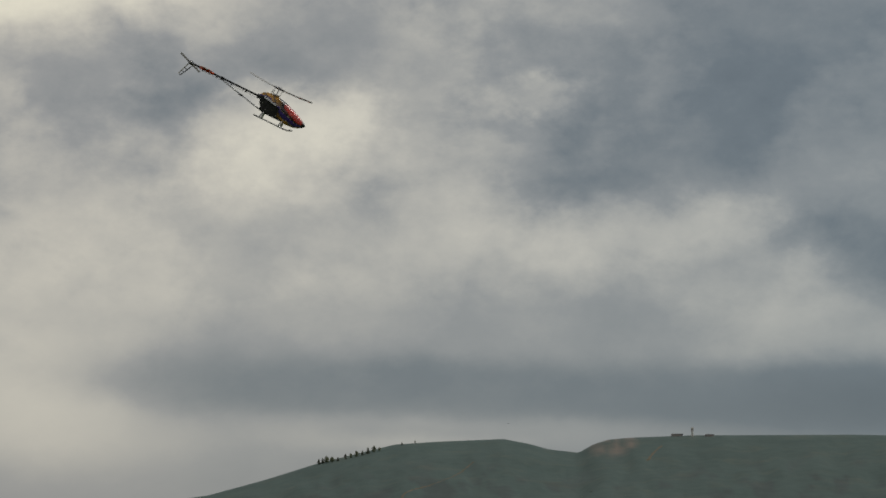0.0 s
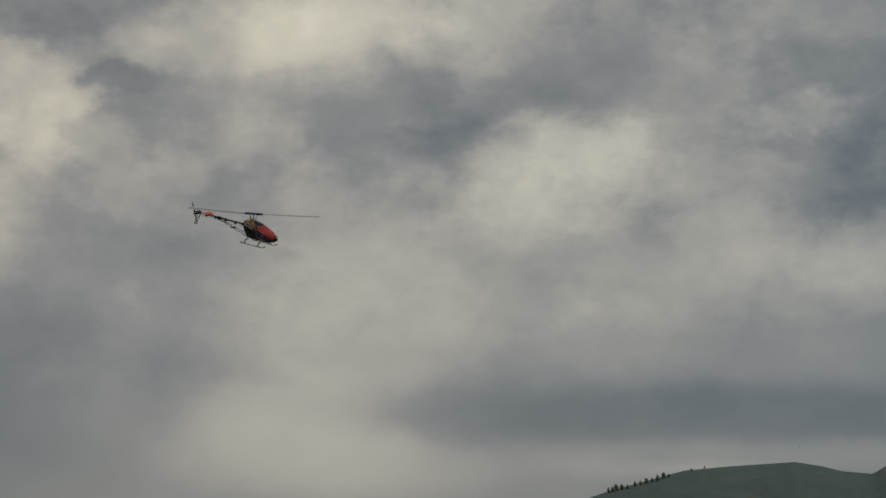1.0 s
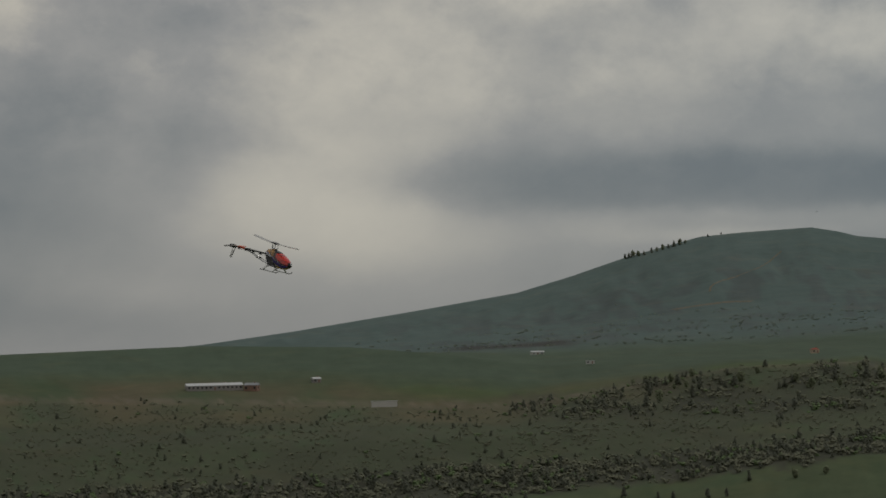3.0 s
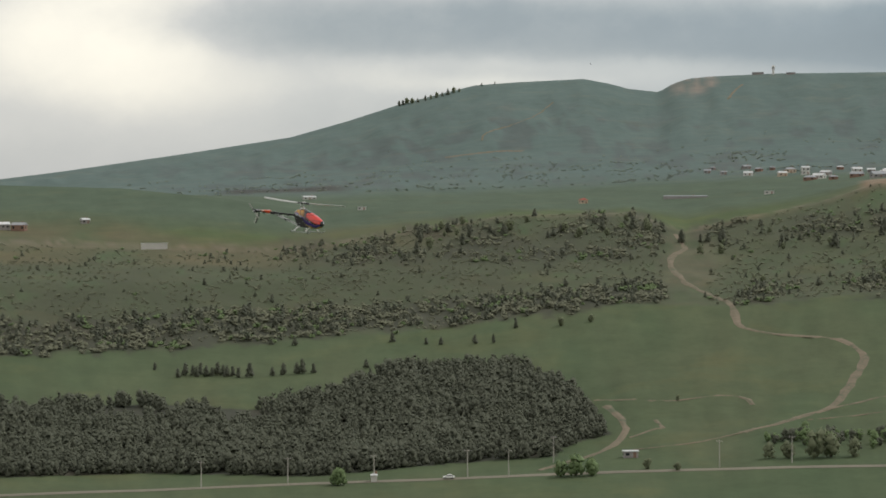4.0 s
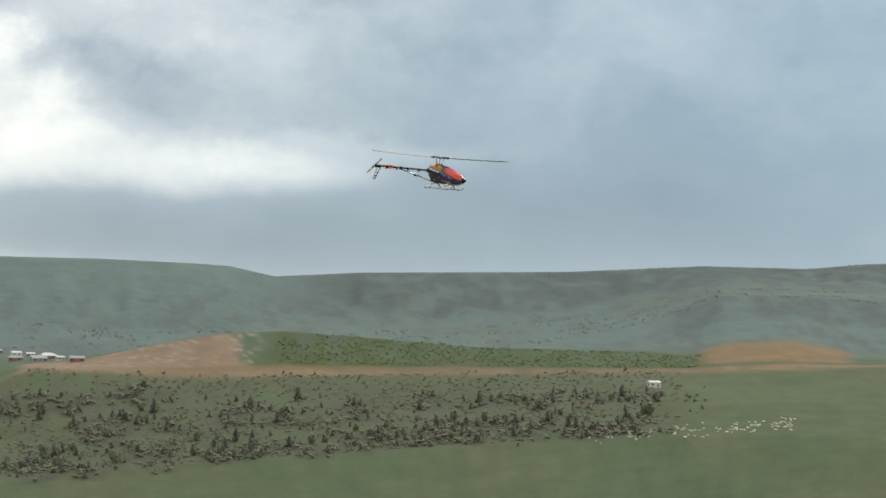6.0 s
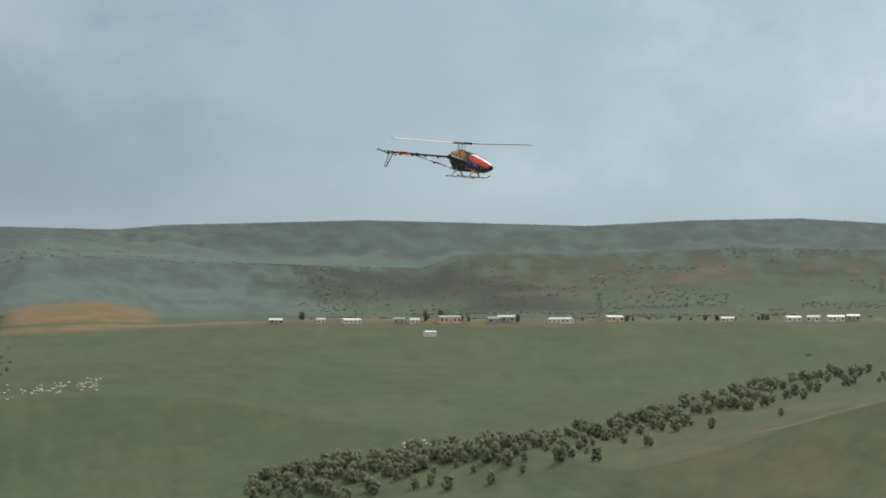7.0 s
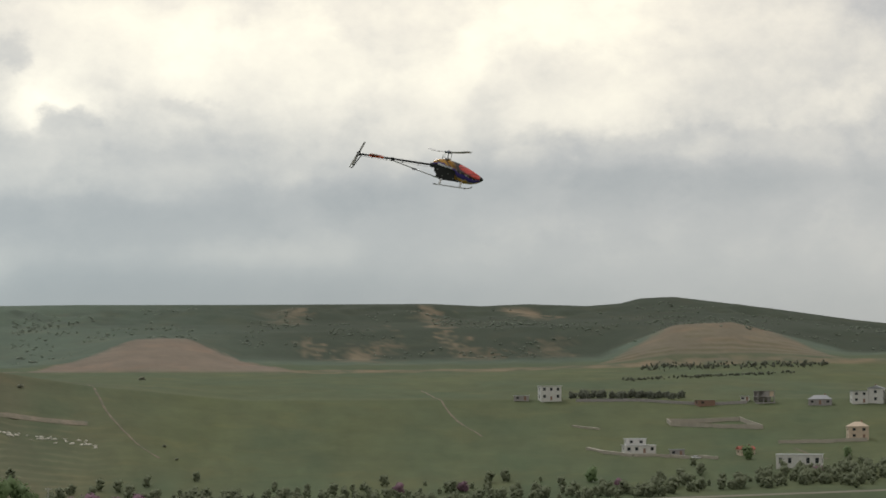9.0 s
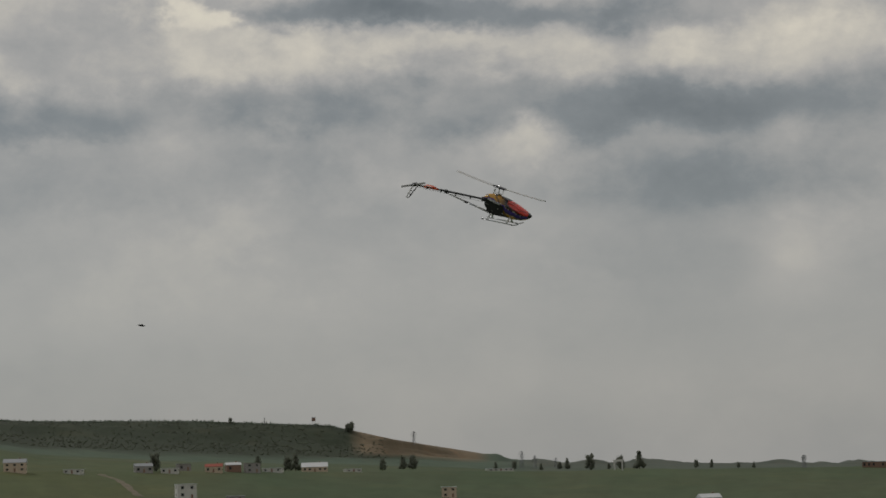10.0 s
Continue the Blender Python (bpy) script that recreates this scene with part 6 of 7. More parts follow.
    make_house(96.35, -1.2, 7, 5, 2.6, "gable", CREAM, REDROOF, "small house with a worn red roof", 20, 1)
    make_house(101.4, 0.1, 8, 5, 2.2, "flat", CREAM, CREAM, "low cream outbuilding beside the lane", 0, 1, "shed", "outbuilding")
    # further houses towards the plain
    for az, el, w, h, wall, roof_mat, kind, st in ((107.3, -0.02, 12, 5, CREAM, GREYROOF, "gable", 2), (108.8, -0.1, 10, 2.2, WHITEWALL, WHITEROOF, "flat", 1), (110.6, -0.12, 10, 3.5, GREYWALL, GREYROOF, "gable", 1), (111.3, -0.16, 10, 2.8, WHITEWALL, WHITEROOF, "flat", 1), (111.65, -0.1, 8, 4, GREYWALL, GREYROOF, "flat", 1),
                                                   (112.45, -0.18, 10, 3.4, CREAM, REDROOF, "gable", 1), (112.95, -0.17, 9, 4, BRICK, WHITEROOF, "gable", 1), (113.45, -0.2, 9, 5.6, GREYWALL, GREYWALL, "flat", 2), (114.0, -0.2, 12, 2.2, WHITEWALL, WHITEROOF, "flat", 1), (115.1, -0.22, 16, 3, CREAM, WHITEROOF, "gable", 1), (116.1, -0.25, 10, 1.6, WHITEWALL, WHITEROOF, "flat", 1),
                                                   (106.3, -0.02, 16, 1.8, GREYWALL, WHITEROOF, "flat", 1), (103.9, 0.14, 9, 2.4, GREYWALL, REDROOF, "gable", 1), (104.6, 0.12, 9, 2.4, WHITEWALL, WHITEROOF, "flat", 1), (120.0, -0.33, 18, 1.6, WHITEWALL, WHITEROOF, "flat", 1), (129.9, -0.5, 20, 4, BRICK, GREYROOF, "flat", 1)):
        make_house(az, el, w, w * 0.65, h, kind, wall, roof_mat, f"{'white' if wall == WHITEWALL else 'drab'} house at the foot of the escarpment", rng.uniform(-20, 20), st)
    make_house(111.7, -0.85, 9.5, 9, 7.0, "flat", WHITEWALL, WHITEROOF, "white cube house with four windows", 10, 2)
    make_house(118.65, -1.0, 8, 7, 5.5, "flat", CREAM, WHITEROOF, "pale house with a stepped flat roof", 0, 2)
    make_house(113.0, -0.95, 9, 6, 2.6, "flat", GREYWALL, GREYROOF, "low grey garden outbuilding", 0, 1, "shed", "outbuilding")
    make_house(125.5, -1.35, 10, 7, 3, "gable", GREYWALL, WHITEROOF, "house with a white sheet roof", 20, 1)
    gate, _ = heading_pose(123.15, -0.40)
    arch = tagged(new("gateway"), "white concrete gateway on the plain", "gateway")
    arch.matrix_basis = gate
    for x in (-3.2, 2.2):
        part("post", box(bmesh.new(), x, x + 1.0, -0.5, 0.5, -1, 6), WHITEWALL, arch)
    part("lintel", box(bmesh.new(), -3.6, 3.6, -0.7, 0.7, 6, 7.4, 0.1), WHITEWALL, arch)
    # walls and stony plots
    make_wall_run("plot_wall", [(94.4, -0.42), (96.8, -0.50), (96.2, -0.30), (94.3, -0.32), (94.4, -0.42)], 2.0, 0.5, STONE, "pale stone wall round an empty plot")
    make_wall_run("garden_wall", [(97.2, -0.9), (99.5, -0.83)], 1.6, 0.5, STONE, "pale garden wall below the tan house")
    make_wall_run("boundary_wall", [(91.9, 0.24), (93.6, 0.24), (95.3, 0.14), (96.4, 0.16)], 1.5, 0.4, GREYWALL, "grey wall along the upper lane")
    make_wall_run("stone_bank", [(92.2, -1.05), (93.4, -1.2), (94.4, -1.25), (95.6, -1.3)], 1.2, 2.0, STONE, "rough stone bank below the villa", "bank")
    make_wall_run("stone_bank", [(91.8, -0.43), (92.5, -0.52)], 0.8, 1.2, STONE, "short pale stone bank in the grass", "bank")


make_buildings()


def make_rubble():
    """Pale stones lying over the pasture in drifts."""
    rng = np.random.default_rng(12)
    verts, faces, total = [], [], 0
    bm = bmesh.new()
    bmesh.ops.create_icosphere(bm, subdivisions=1, radius=1)
    bm.verts.index_update()
    unit_v, unit_f = np.array([v.co[:] for v in bm.verts]), np.array([[v.index for v in f.verts] for f in bm.faces])
    bm.free()
    drifts = ((22.6, -1.33, 28.2, -0.9, 0.09, 130), (75.6, -0.40, 79.3, -0.88, 0.035, 80), (36.0, -2.6, 37.5, -2.5, 0.06, 40), (56, -3.05, 66, -2.8, 0.08, 120))
    for a0, e0, a1, e1, spread, n in drifts:
        f = rng.random(n)
        for az, el in zip(a0 + (a1 - a0) * f, e0 + (e1 - e0) * f + rng.normal(0, spread, n)):
            p, d = spot(float(az), float(el))
            v = unit_v * rng.uniform(0.35, 0.95, 3) * (1 + 0.25 * rng.normal(size=(len(unit_v), 1))) * (1.3, 1.3, 0.8)
            verts.append(v + np.array(p)), faces.append(unit_f + total)
            total += len(v)
    me = bpy.data.meshes.new("rubble")
    me.from_pydata(np.vstack(verts).tolist(), [], np.vstack(faces).tolist())
    me.materials.append(RUBBLE)
    return tagged(new("rubble", me), "pale stones strewn over the pasture", "stones", kind="stuff")


make_rubble()


# ---- roads, tracks, poles, pylons ----
def ribbon(name, centre, width, mat, label, lift=0.30, edge=0.4, seed=1):
    """A strip laid along places on the ground, its edges uneven, following the slope."""
    rng = random.Random(seed)
    bm = bmesh.new()
    rows = []
    for i, p in enumerate(centre):
        a, b = centre[max(0, i - 1)], centre[min(len(centre) - 1, i + 1)]
        side = Vector(((b - a).y, -(b - a).x, 0)).normalized()
        row = []
        for k in (-1, -0.4, 0, 0.4, 1):
            q = p + side * width / 2 * k * (1 + rng.uniform(-edge, edge))
            q.z = ground_z(q.x, q.y) + lift - (0.12 if abs(k) == 0.4 else 0.0) - (0.25 if abs(k) == 1 else 0)
            row.append(bm.verts.new(q))
        rows.append(row)
    for a, b in zip(rows, rows[1:]):
        for i in range(4):
            bm.faces.new((a[i], a[i + 1], b[i + 1], b[i]))
    bmesh.ops.recalc_face_normals(bm, faces=bm.faces)
    if sum(f.normal.z for f in bm.faces) < 0:
        bmesh.ops.reverse_faces(bm, faces=bm.faces)
    return tagged(part(name, bm, mat, smooth=True), label, "track" if "track" in name else "road", kind="structure")


def smooth_line(points, step=9.0):
    """A rounded line of places on the ground through bearings and elevation angles."""
    raw = [spot(a, e)[0] for a, e in points]
    raw = [raw[0] * 2 - raw[1]] + raw + [raw[-1] * 2 - raw[-2]]
    out = []
    for p0, p1, p2, p3 in zip(raw, raw[1:], raw[2:], raw[3:]):
        n = max(2, min(40, int((p2 - p1).length / step)))
        for i in range(n):
            t = i / n
            out.append(0.5 * (2 * p1 + (p2 - p0) * t + (2 * p0 - 5 * p1 + 4 * p2 - p3) * t * t + (3 * p1 - p0 - 3 * p2 + p3) * t ** 3))
    return out + [raw[-2]]


TRACKS = (
    ([(2.75, -1.05), (3.0, -1.43), (2.6, -1.73), (3.0, -2.33), (4.0, -2.78), (4.3, -3.15), (4.5, -3.52), (5.8, -3.71), (7.0, -3.80), (7.6, -4.16), (7.6, -4.54), (7.1, -5.29), (6.6, -5.67), (4.5, -6.30)], 7.0),
    ([(4.5, -6.30), (2.9, -6.61), (1.6, -6.77)], 3.0), ([(0.9, -5.62), (1.3, -5.95), (1.4, -6.32), (1.1, -6.70), (0.4, -6.97), (-0.9, -7.33)], 5.5),
    ([(6.6, -5.67), (7.9, -5.35), (8.8, -5.14), (10.2, -4.85), (11.0, -4.75)], 4.0), ([(1.5, -6.47), (2.1, -6.27), (2.4, -6.17), (2.2, -6.02)], 4.0),
    ([(0.6, -5.50), (2.1, -5.47), (3.3, -5.41), (4.4, -5.37), (4.8, -5.54)], 4.5), ([(6.2, -5.95), (8.0, -5.75), (10.0, -5.55)], 2.5),
    ([(-2.4, 1.44), (-2.3, 1.63), (-1.7, 1.83), (-1.1, 2.06), (-0.7, 2.29), (-0.5, 2.47)], 6.0), ([(-3.4, 1.0), (-2.5, 1.11), (-1.9, 1.16), (-1.3, 1.16)], 22.0),
    ([(4.1, 2.51), (4.2, 2.63), (4.5, 2.90)], 7.0), ([(79.0, 0.72), (79.4, 0.18), (79.8, -0.34), (80.3, -0.85), (80.9, -1.22)], 2.2), ([(45.3, -2.25), (46.9, -1.88), (48.3, -1.50), (50.1, -1.10)], 7.0),
    ([(97.6, -1.0), (98.5, -1.29)], 3.5), ([(101.8, -0.62), (102.4, -0.78), (103.1, -1.19)], 4.0), ([(87.8, 0.55), (88.5, 0.0), (89.4, -0.67)], 2.2), ([(109.5, -0.14), (110.0, -0.35), (110.5, -0.76)], 7.0),
    ([(59.5, -0.1), (60.6, 0.1), (61.4, 0.14)], 5.0),
)


def make_ways():
    for i, (points, width) in enumerate(TRACKS):
        ribbon("dirt_track", smooth_line(points), width * (0.55 if width < 8 else 0.6), TRACK, "pale bare-earth track worn through the grass", seed=i)
    ribbon("gravel_strip_track", smooth_line([(75.6, 0.10), (77.2, -0.10), (79.0, -0.32)]), 11, TRACK, "broad pale gravel strip across the pasture", edge=0.12)
    ribbon("silage_sheet", smooth_line([(53.3, -0.13), (53.8, -0.10), (54.25, -0.07)]), 5, SHEETING, "long strip of black plastic sheeting on the field", edge=0.1)
    for lo, hi, s in ((-24, 12, 3.015), (55.5, 104, 3.01)):
        az = np.arange(lo, hi, 0.6)
        e, d = surface(az, np.full_like(az, s))
        ribbon("road", [bearing(a, b, c) for a, b, c in zip(az, e, d)], 5.2, ASPHALT, "grey country road across the valley", 0.35, 0.03)


make_ways()
POLE = plain("weathered_pole", (0.45, 0.43, 0.39), 0.9, vary=0.2, scale=1.0)
STEEL = plain("galvanised_steel", (0.22, 0.23, 0.24), 0.55, 0.5, vary=0.15, scale=0.5)


def make_pole(height):
    pole = tagged(new("power_pole"), "pale concrete power pole beside the road", "pole", "power poles along the road")
    part("shaft", rod(bmesh.new(), (0, 0, -1), (0, 0, height), 0.22, 0.14, 8), POLE, pole)
    arm = part("crossarm", box(bmesh.new(), -1.1, 1.1, -0.07, 0.07, height - 0.6, height - 0.45), POLE, pole)
    for x in (-1.0, 0, 1.0):
        part("insulator", rod(bmesh.new(), (x, 0, height - 0.45), (x, 0, height - 0.15), 0.07, 0.04, 6), WHITEPLASTIC, arm)
    return pole


def make_pylon(height, width):
    """A lattice power pylon: four leaning legs, braces and three crossarms."""
    pylon = tagged(new("power_pylon"), "grey steel lattice pylon on the plain", "pylon", "pylons")
    r = 0.09 + height * 0.004
    top = width * 0.12
    corner = [(-1, -1), (1, -1), (1, 1), (-1, 1)]
    for x, y in corner:
        part("leg", rod(bmesh.new(), (x * width / 2, y * width / 2, -1), (x * top, y * top, height), r, r * 0.6, 5), STEEL, pylon)
    levels = np.linspace(0, height, 8)
    for z0, z1 in zip(levels, levels[1:]):
        bm = bmesh.new()
        w0, w1 = (width / 2 + (top - width / 2) * z / height for z in (z0, z1))
        for (xa, ya), (xb, yb) in zip(corner, corner[1:] + corner[:1]):
            rod(bm, (xa * w0, ya * w0, z0), (xb * w1, yb * w1, z1), r * 0.6, sides=4)
            rod(bm, (xb * w0, yb * w0, z0), (xa * w1, ya * w1, z1), r * 0.6, sides=4)
        part("bracing", bm, STEEL, pylon)
    for z, w in ((0.66, 0.20), (0.80, 0.26), (0.93, 0.17)):
        arm = part("crossarm", box(bmesh.new(), -w * height, w * height, -0.18, 0.18, z * height, z * height + 0.35), STEEL, pylon)
        for s in (-1, 1):
            part("insulator", rod(bmesh.new(), (s * w * height * 0.95, 0, z * height - 1.4), (s * w * height * 0.95, 0, z * height), 0.12, sides=5), STEEL, arm)
    return pylon


def make_posts():
    pole = make_pole(10.0)
    spots = [(55.0, -3.15), (57.2, -3.19), (59.3, -3.11), (61.0, -2.99), (63.1, -2.87), (65.1, -2.84), (67.1, -2.80), (69.1, -2.77), (70.9, -2.75), (73.2, -2.73), (75.5, -2.70), (78.0, -2.66),
             (-9.9, -7.74), (-7.6, -7.68), (-5.3, -7.6), (-2.8, -7.5), (-1.7, -7.50), (-0.5, -7.10), (3.9, -7.20), (5.8, -7.07), (9.5, -7.03)]
    for i, (az, el) in enumerate(spots):
        m, d = heading_pose(az, el)
        (pole if i == 0 else copy_thing(pole, m)).matrix_basis = m
    for az, el, h, w in ((48.6, 1.40, 15, 4.5), (56.2, 0.56, 25, 6), (41.2, 0.70, 22, 5.5), (117.75, 0.42, 20, 5), (120.6, -0.28, 26, 6), (120.95, -0.3, 20, 5), (121.5, -0.3, 16, 4), (128.0, -0.45, 9, 3)):
        pylon = make_pylon(h, w)
        pylon.matrix_basis = heading_pose(az, el, 35)[0]
    # signal tower and huts on the summit
    m, d = heading_pose(5.3, 3.16)
    tower = tagged(new("signal_tower"), "pale signal tower with a dome on the summit", "tower")
    tower.matrix_basis = m
    part("shaft", rod(bmesh.new(), (0, 0, -2), (0, 0, 11), 1.9, 1.5, 12), WHITEWALL, tower)
    part("gallery", rod(bmesh.new(), (0, 0, 9), (0, 0, 10), 2.6, sides=14), GREYWALL, tower)
    dome = bmesh.new()
    bmesh.ops.create_uvsphere(dome, u_segments=16, v_segments=8, radius=2.4, matrix=Matrix.Translation((0, 0, 12)))
    part("dome", dome, WHITEWALL, tower, "white dome", True)
    make_house(4.9, 3.15, 18, 8, 3, "flat", GREYWALL, WHITEROOF, "long low grey building on the summit", 0, 1, "building", "summit_building")
    make_house(5.75, 3.15, 14, 8, 2.6, "flat", GREYWALL, WHITEROOF, "low white building on the summit", 0, 1, "building", "summit_building")
    # lookout tower on the low escarpment
    m, d = heading_pose(115.1, 0.98)
    out = tagged(new("lookout_tower"), "dark lookout tower on posts above the escarpment", "tower")
    out.matrix_basis = m
    for x in (-1.6, 1.6):
        for y in (-1.6, 1.6):
            part("post", rod(bmesh.new(), (x, y, -1), (x, y, 7), 0.25, sides=6), STEEL, out)
    part("cabin", box(bmesh.new(), -2.6, 2.6, -2.6, 2.6, 7, 11.5, 0.1), BRICK, out)
    part("roof", box(bmesh.new(), -3.0, 3.0, -3.0, 3.0, 11.5, 12.0, 0.1), GREYROOF, out)
    m, d = heading_pose(113.8, 1.05)
    mast = tagged(new("antenna_mast"), "slim dark antenna mast on the skyline", "mast")
    mast.matrix_basis = m
    part("shaft", rod(bmesh.new(), (0, 0, -1), (0, 0, 9), 0.6, 0.4, 8), STEEL, mast)
    part("cap", rod(bmesh.new(), (0, 0, 8), (0, 0, 9.5), 1.0, sides=10), STEEL, mast)


make_posts()


# ---- vehicles ----
TYRE = plain("tyre_rubber", (0.02, 0.02, 0.02), 0.9, vary=0.2)
CARWHITE = plain("white_car_paint", (0.78, 0.78, 0.77), 0.3, vary=0.04)
CARBLUE = plain("blue_grey_car_paint", (0.10, 0.15, 0.24), 0.3, vary=0.08)
CARSILVER = plain("silver_car_paint", (0.5, 0.52, 0.53), 0.3, 0.4, vary=0.06)
TARP = plain("white_trailer_tarpaulin", (0.74, 0.74, 0.72), 0.6, vary=0.06, scale=0.8)


def wheels(thing, xs, half, r):
    for x in xs:
        for y in (-half, half):
            wheel = part("wheel", rod(bmesh.new(), (x, y - 0.11, r), (x, y + 0.11, r), r, sides=14), TYRE, thing)
            part("rim", rod(bmesh.new(), (x, y - 0.12, r), (x, y + 0.12, r), r * 0.6, sides=10), ALLOY, wheel)


def make_car(mat, label):
    """Nose along +x."""
    car = tagged(new("car"), label, "car", "cars on the road")
    bm = bmesh.new()
    side = [(-2.1, 0.35), (-2.15, 0.85), (-1.5, 0.98), (-1.0, 1.42), (0.35, 1.45), (1.05, 0.98), (1.95, 0.85), (2.15, 0.6), (2.1, 0.3)]
    rows = []
    for y, k in ((-0.85, 0.98), (-0.78, 1.0), (0.78, 1.0), (0.85, 0.98)):
        rows.append([bm.verts.new((x, y * (0.86 if z > 1.1 else 1), z * k)) for x, z in side])
    for a, b in zip(rows, rows[1:]):
        for i in range(len(side)):
            j = (i + 1) % len(side)
            bm.faces.new((a[i], a[j], b[j], b[i]))
    bm.faces.new(rows[0][::-1]), bm.faces.new(rows[-1])
    bmesh.ops.recalc_face_normals(bm, faces=bm.faces)
    body = part("body", bm, mat, car)
    for y in (-0.80, 0.80):
        bm = bmesh.new()
        s = math.copysign(0.03, y)
        q = [bm.verts.new((x, y * (0.90 if z > 1.2 else 1.04) + s, z)) for x, z in ((-1.2, 1.02), (0.85, 1.02), (0.3, 1.36), (-0.9, 1.36))]
        bm.faces.new(q)
        part("side_window", bm, PANE, body)
    for x0, x1 in ((0.98, 0.40), (-1.46, -1.03)):
        bm = bmesh.new()
        s = 0.03 if x0 > 0 else -0.03
        bm.faces.new([bm.verts.new(p) for p in ((x0 + s, -0.68, 1.03), (x0 + s, 0.68, 1.03), (x1 + s, 0.6, 1.42), (x1 + s, -0.6, 1.42))])
        part("windscreen", bm, PANE, body)
    wheels(car, (-1.3, 1.3), 0.76, 0.31)
    for y in (-0.6, 0.6):
        part("headlight", box(bmesh.new(), 2.08, 2.17, y - 0.18, y + 0.18, 0.58, 0.74, 0.02), ALLOY, car)
    return car


def make_truck():
    truck = tagged(new("lorry"), "white articulated lorry with a box trailer on the road", "lorry")
    cab = part("cab", box(bmesh.new(), 5.6, 7.9, -1.22, 1.22, 0.8, 3.7, 0.12), CARWHITE, truck, "white driver's cab")
    part("windscreen", box(bmesh.new(), 7.86, 7.93, -1.05, 1.05, 1.9, 2.9, 0.03), PANE, cab)
    for y in (-1.24, 1.24):
        part("side_window", box(bmesh.new(), 6.6, 7.6, min(y, y * 0.98), max(y, y * 0.98), 1.95, 2.8), PANE, cab)
    part("grille", box(bmesh.new(), 7.88, 7.95, -0.9, 0.9, 0.9, 1.6, 0.02), DARKALLOY, cab)
    part("wind_deflector", box(bmesh.new(), 5.7, 7.2, -1.1, 1.1, 3.7, 4.1, 0.15), CARWHITE, cab)
    part("trailer", box(bmesh.new(), -7.6, 5.2, -1.27, 1.27, 1.15, 4.0, 0.06), TARP, truck, "long white box trailer")
    part("chassis", box(bmesh.new(), -7.4, 7.4, -0.5, 0.5, 0.7, 1.1), DARKALLOY, truck)
    part("side_guard", box(bmesh.new(), -3.6, 3.4, -1.2, 1.2, 0.5, 1.0, 0.05), GREYWALL, truck)
    wheels(truck, (-6.3, -5.0, -3.9 - 0.0, 4.4, 6.9), 1.1, 0.5)
    return truck


lorry = make_truck()
# each moving vehicle: thing, bearing at a moment, degrees a second, that moment
TRAFFIC = [(lorry, 72.39, -1.45, 8.2), (make_car(CARWHITE, "white car driving along the road"), 66.25, -1.55, 8.2), (make_car(CARSILVER, "silver car driving along the road"), 73.9, 0.8, 8.2),
           (make_car(CARBLUE, "blue-grey car driving along the road"), 60.5, -1.2, 8.0), (make_car(CARWHITE, "white car driving along the valley road"), -4.05, -1.5, 4.5)]
parked = make_car(CARBLUE, "dark car parked among the gully trees")
parked.matrix_basis = heading_pose(46.7, -0.25, 20)[0]
van = make_car(CARWHITE, "white car parked beside the villa")
van.matrix_basis = heading_pose(95.05, -1.28, 30)[0]


# ---- birds ----
FEATHER = plain("dark_feathers", (0.03, 0.028, 0.025), 0.8, vary=0.2, scale=20)


def make_bird(span):
    """A small dark bird; nose along +x."""
    bird = tagged(new("bird"), "small dark bird with spread wings", "bird", "birds")
    bm = bmesh.new()
    xs = ((-0.45, 0.02), (-0.25, 0.06), (0.0, 0.10), (0.2, 0.09), (0.33, 0.06), (0.42, 0.015))
    for (x0, r0), (x1, r1) in zip(xs, xs[1:]):
        rod(bm, (x0 * span, 0, 0), (x1 * span, 0, 0), r0 * span, r1 * span, 8)
    part("body", bm, FEATHER, bird, "", True)
    wings = []
    for s in (-1, 1):
        bm = bmesh.new()
        top = [bm.verts.new((x * span, s * y * span, z * span)) for x, y, z in ((0.15, 0.05, 0.03), (0.12, 0.28, 0.12), (-0.05, 0.5, 0.10), (-0.10, 0.3, 0.10), (-0.12, 0.05, 0.02))]
        low = [bm.verts.new(v.co - Vector((0, 0, 0.012 * span))) for v in top]
        bm.faces.new(top), bm.faces.new(low[::-1])
        for i in range(5):
            bm.faces.new((top[i], top[(i + 1) % 5], low[(i + 1) % 5], low[i]))
        bmesh.ops.recalc_face_normals(bm, faces=bm.faces)
        wings.append(part("wing", bm, FEATHER, bird))
    return bird


passing_bird = make_bird(0.24)
hovering_bird = make_bird(1.1)


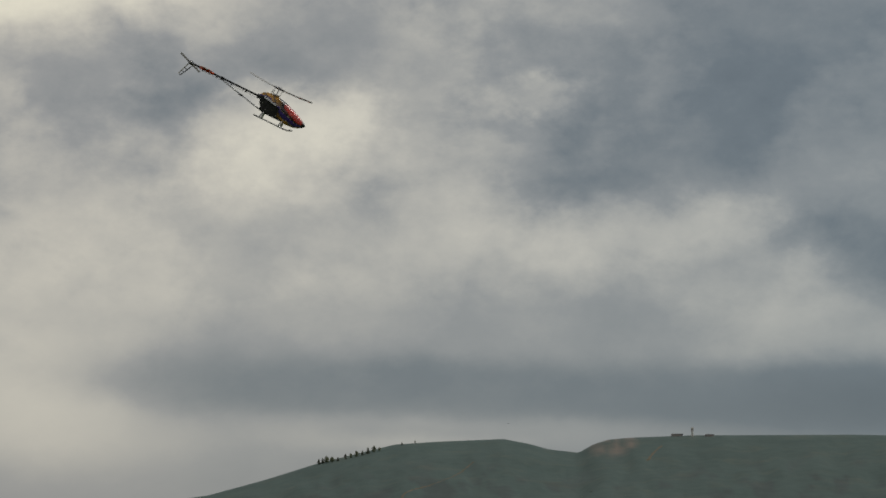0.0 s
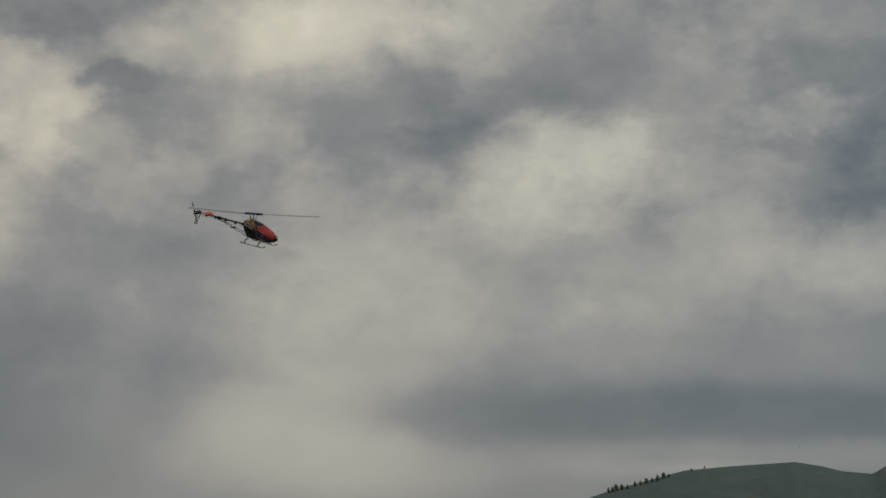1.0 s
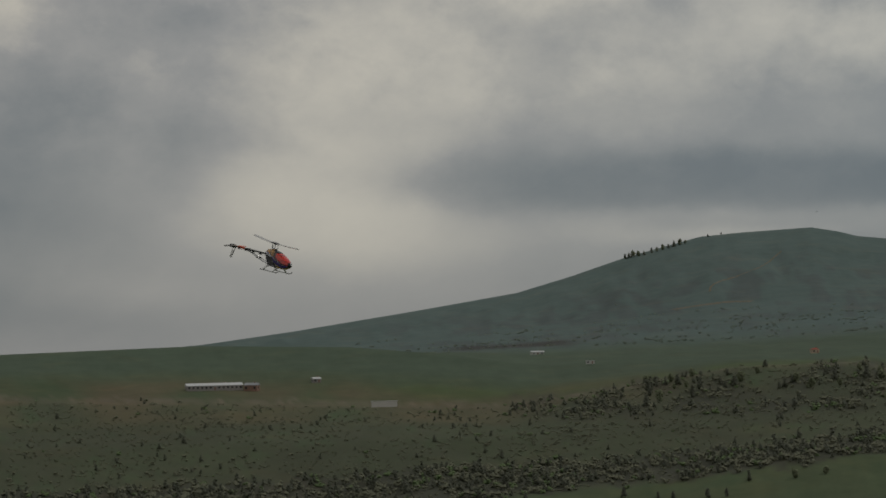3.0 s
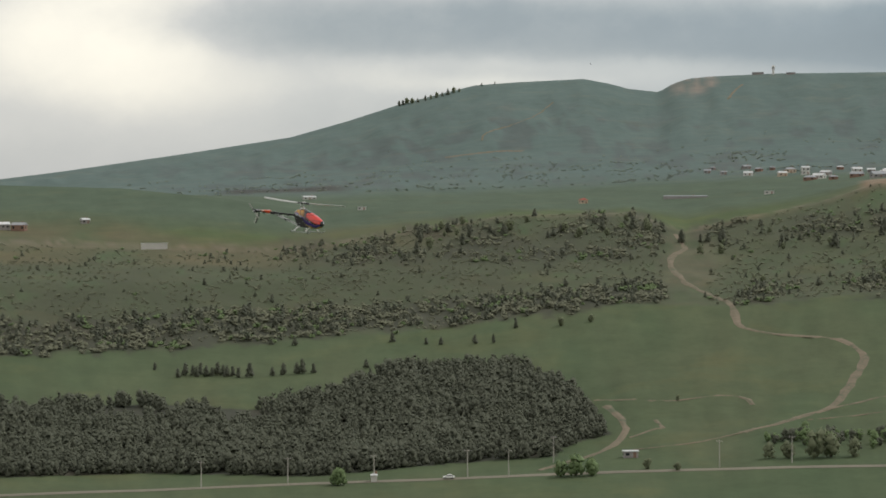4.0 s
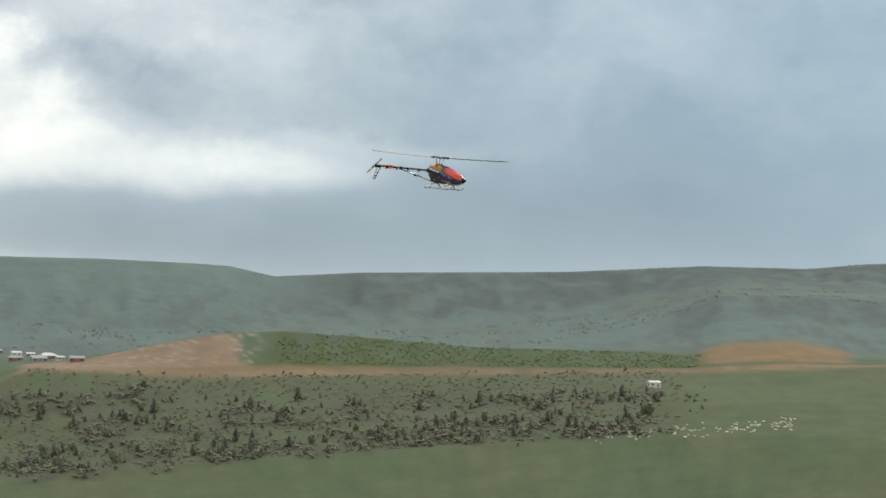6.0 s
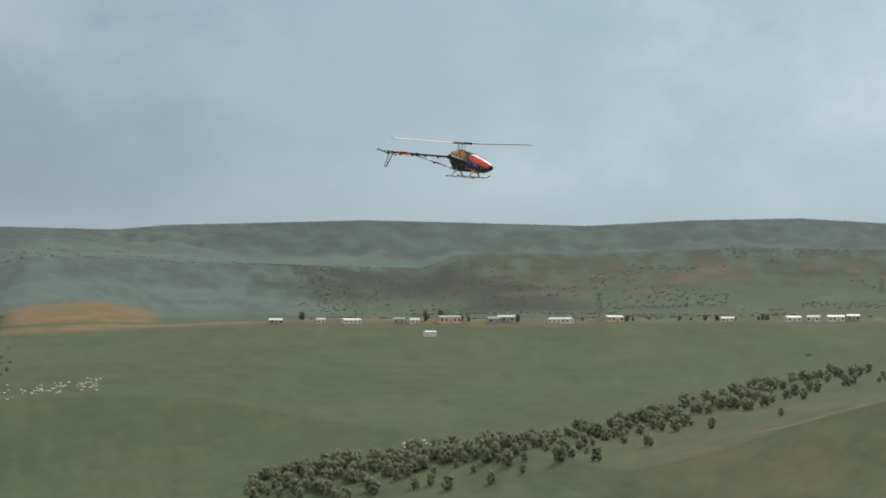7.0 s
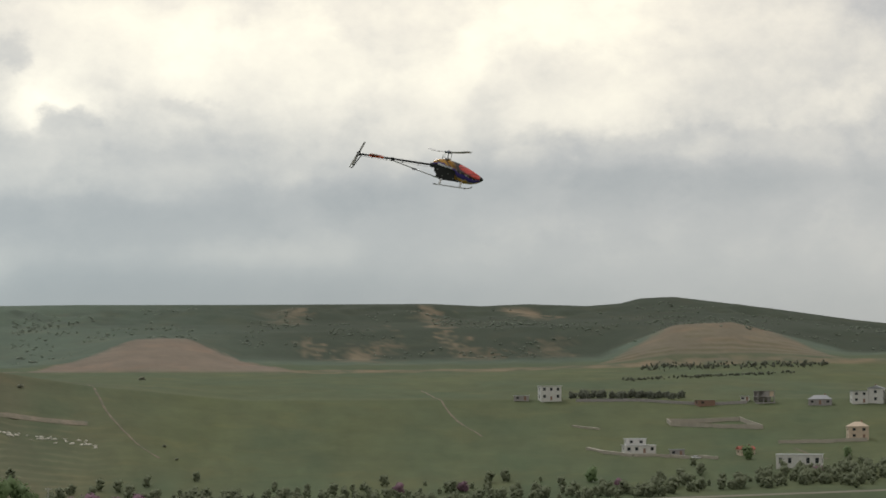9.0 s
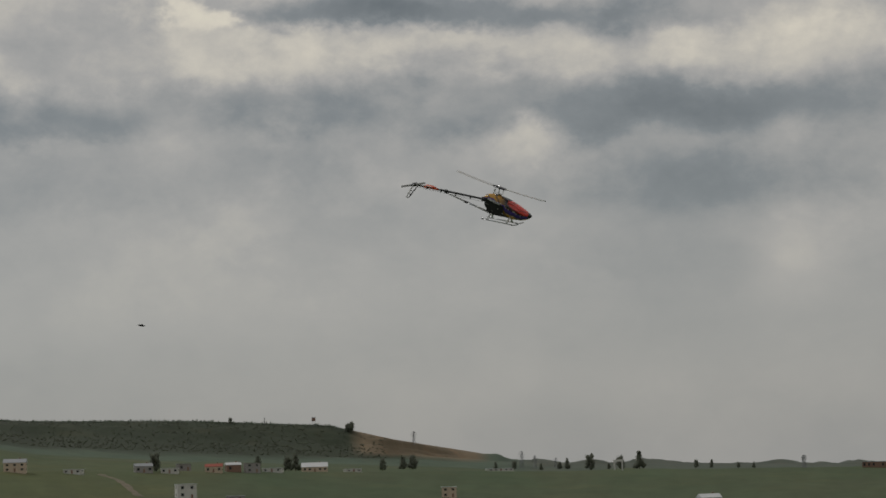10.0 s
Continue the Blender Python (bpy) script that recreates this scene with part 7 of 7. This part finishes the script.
# ---- movement ----
# seconds, place of the rotor head, heading, nose up, right side down, rotor angle
FLIGHT = [
    (0, -2.21, 21.77, 4.79, 86.7, -26.1, 10.2, 123), (0.5, -4.62, 23.45, 4.80, 97.1, -23.7, 22.9, 81),
    (1, -6.17, 24.80, 4.47, 117.4, -17.7, 15.6, 36), (1.5, -7.23, 26.16, 4.08, 122.2, -15.5, 4.6, 176),
    (2, -7.59, 26.60, 3.64, 124.8, -14.7, 2.0, 169), (2.2, -7.60, 26.80, 3.37, 126.8, -14.7, 2.5, 131),
    (3.3, -5.94, 27.03, 0.71, 131.9, -8.2, -3.8, 21), (3.5, -5.33, 27.03, 0.30, 132.3, -5.6, -2.9, 52),
    (4, -3.37, 26.90, -0.09, 134.2, -4.0, 0.5, 0), (4.5, -0.94, 26.45, 0.46, 137.4, -6.1, 1.2, 26),
    (5, 1.74, 25.77, 1.29, 141.2, -6.6, 3.6, 1), (5.5, 4.67, 24.62, 2.03, 144.5, -6.9, 1.2, 120),
    (6, 7.87, 23.45, 2.62, 148.0, -7.3, 2.2, 40), (6.2, 9.17, 22.65, 2.63, 149.4, -7.0, 1.8, 53),
    (7.3, 15.78, 16.25, 1.99, 166.1, -8.0, 6.7, 72), (7.5, 16.98, 14.93, 1.92, 169.3, -8.6, 8.1, 66),
    (8, 19.42, 10.90, 1.91, 176.1, -9.6, 6.7, 41), (8.5, 21.39, 6.12, 2.27, 180.9, -10.3, 5.1, 72),
    (9, 22.77, 0.58, 2.76, 177.9, -9.1, 5.8, 106), (9.5, 21.97, -5.60, 2.93, 192.6, -12.7, 9.6, 8),
    (10, 19.89, -11.59, 2.91, 222.9, -15.2, 11.0, 142),
]


def flight_pose(x, y, z, yaw, pitch, roll):
    """Nose along +x, left along +y: heading clockwise from +y, then nose up, then right side down."""
    a, b, c = radians(yaw), radians(pitch), radians(roll)
    nose = Vector((math.sin(a) * math.cos(b), math.cos(a) * math.cos(b), math.sin(b)))
    left = Vector((-math.cos(a), math.sin(a), 0))
    top = nose.cross(left)
    left, top = math.cos(c) * left + math.sin(c) * top, math.cos(c) * top - math.sin(c) * left
    m = Matrix((nose, left, top)).transposed().to_4x4()
    m.translation = (x, y, z)
    return m


def motions():
    walk(helicopter, [(r[0], flight_pose(*r[1:7])) for r in FLIGHT])
    # both rotors spin in steps of less than a quarter turn between rows
    spin, angle = [(0.0, float(FLIGHT[0][7]))], float(FLIGHT[0][7])
    for a, b in zip(FLIGHT, FLIGHT[1:]):
        steps = max(1, round((b[0] - a[0]) / 0.1))
        goal = (b[7] - angle) % 180
        while goal < 60 * steps and goal + 180 < 88 * steps:
            goal += 180
        for i in range(1, steps + 1):
            spin.append((a[0] + (b[0] - a[0]) * i / steps, angle + goal * i / steps))
        angle += goal
    walk(main_rotor, [(t, pose(0, 0, 0, 0, 0, a)) for t, a in spin])
    # traffic keeps to the road's ring
    for thing, az, speed, when in TRAFFIC:
        rows = []
        for i in range(21):
            t = i * 0.5
            a = az + speed * (t - when)
            e, d = surface(np.array([a]), np.array([3.013]))
            p = bearing(a, float(e[0]), float(d[0]))
            rows.append((t, Matrix.Translation(p + Vector((0, 0, 0.35))) @ pose(0, 0, 0, 0, 0, -a + (180 if speed < 0 else 0))))
        walk(thing, rows)
    walk(passing_bird, [(t, Matrix.Translation(bearing(az, el, 55)) @ pose(0, 0, 0, 0, 8, -az + 10)) for t, az, el in ((0, 165, 30), (9.7, 136.5, 16.0), (9.8, 127.6, 11.8), (9.9, 119.1, 7.8), (10, 110.6, 3.75))])
    walk(hovering_bird, [(t, Matrix.Translation(bearing(az, el, 900)) @ pose(0, 0, 0, 0, 0, 40)) for t, az, el in ((0, 0.42, 3.50), (4.5, 0.50, 3.49), (10, 0.6, 3.5))])
    walk(tail_rotor, [(0.1 * i, pose(-0.945, -0.062, -0.163, 0, 20 + 77.0 * i, 0)) for i in range(101)])


motions()
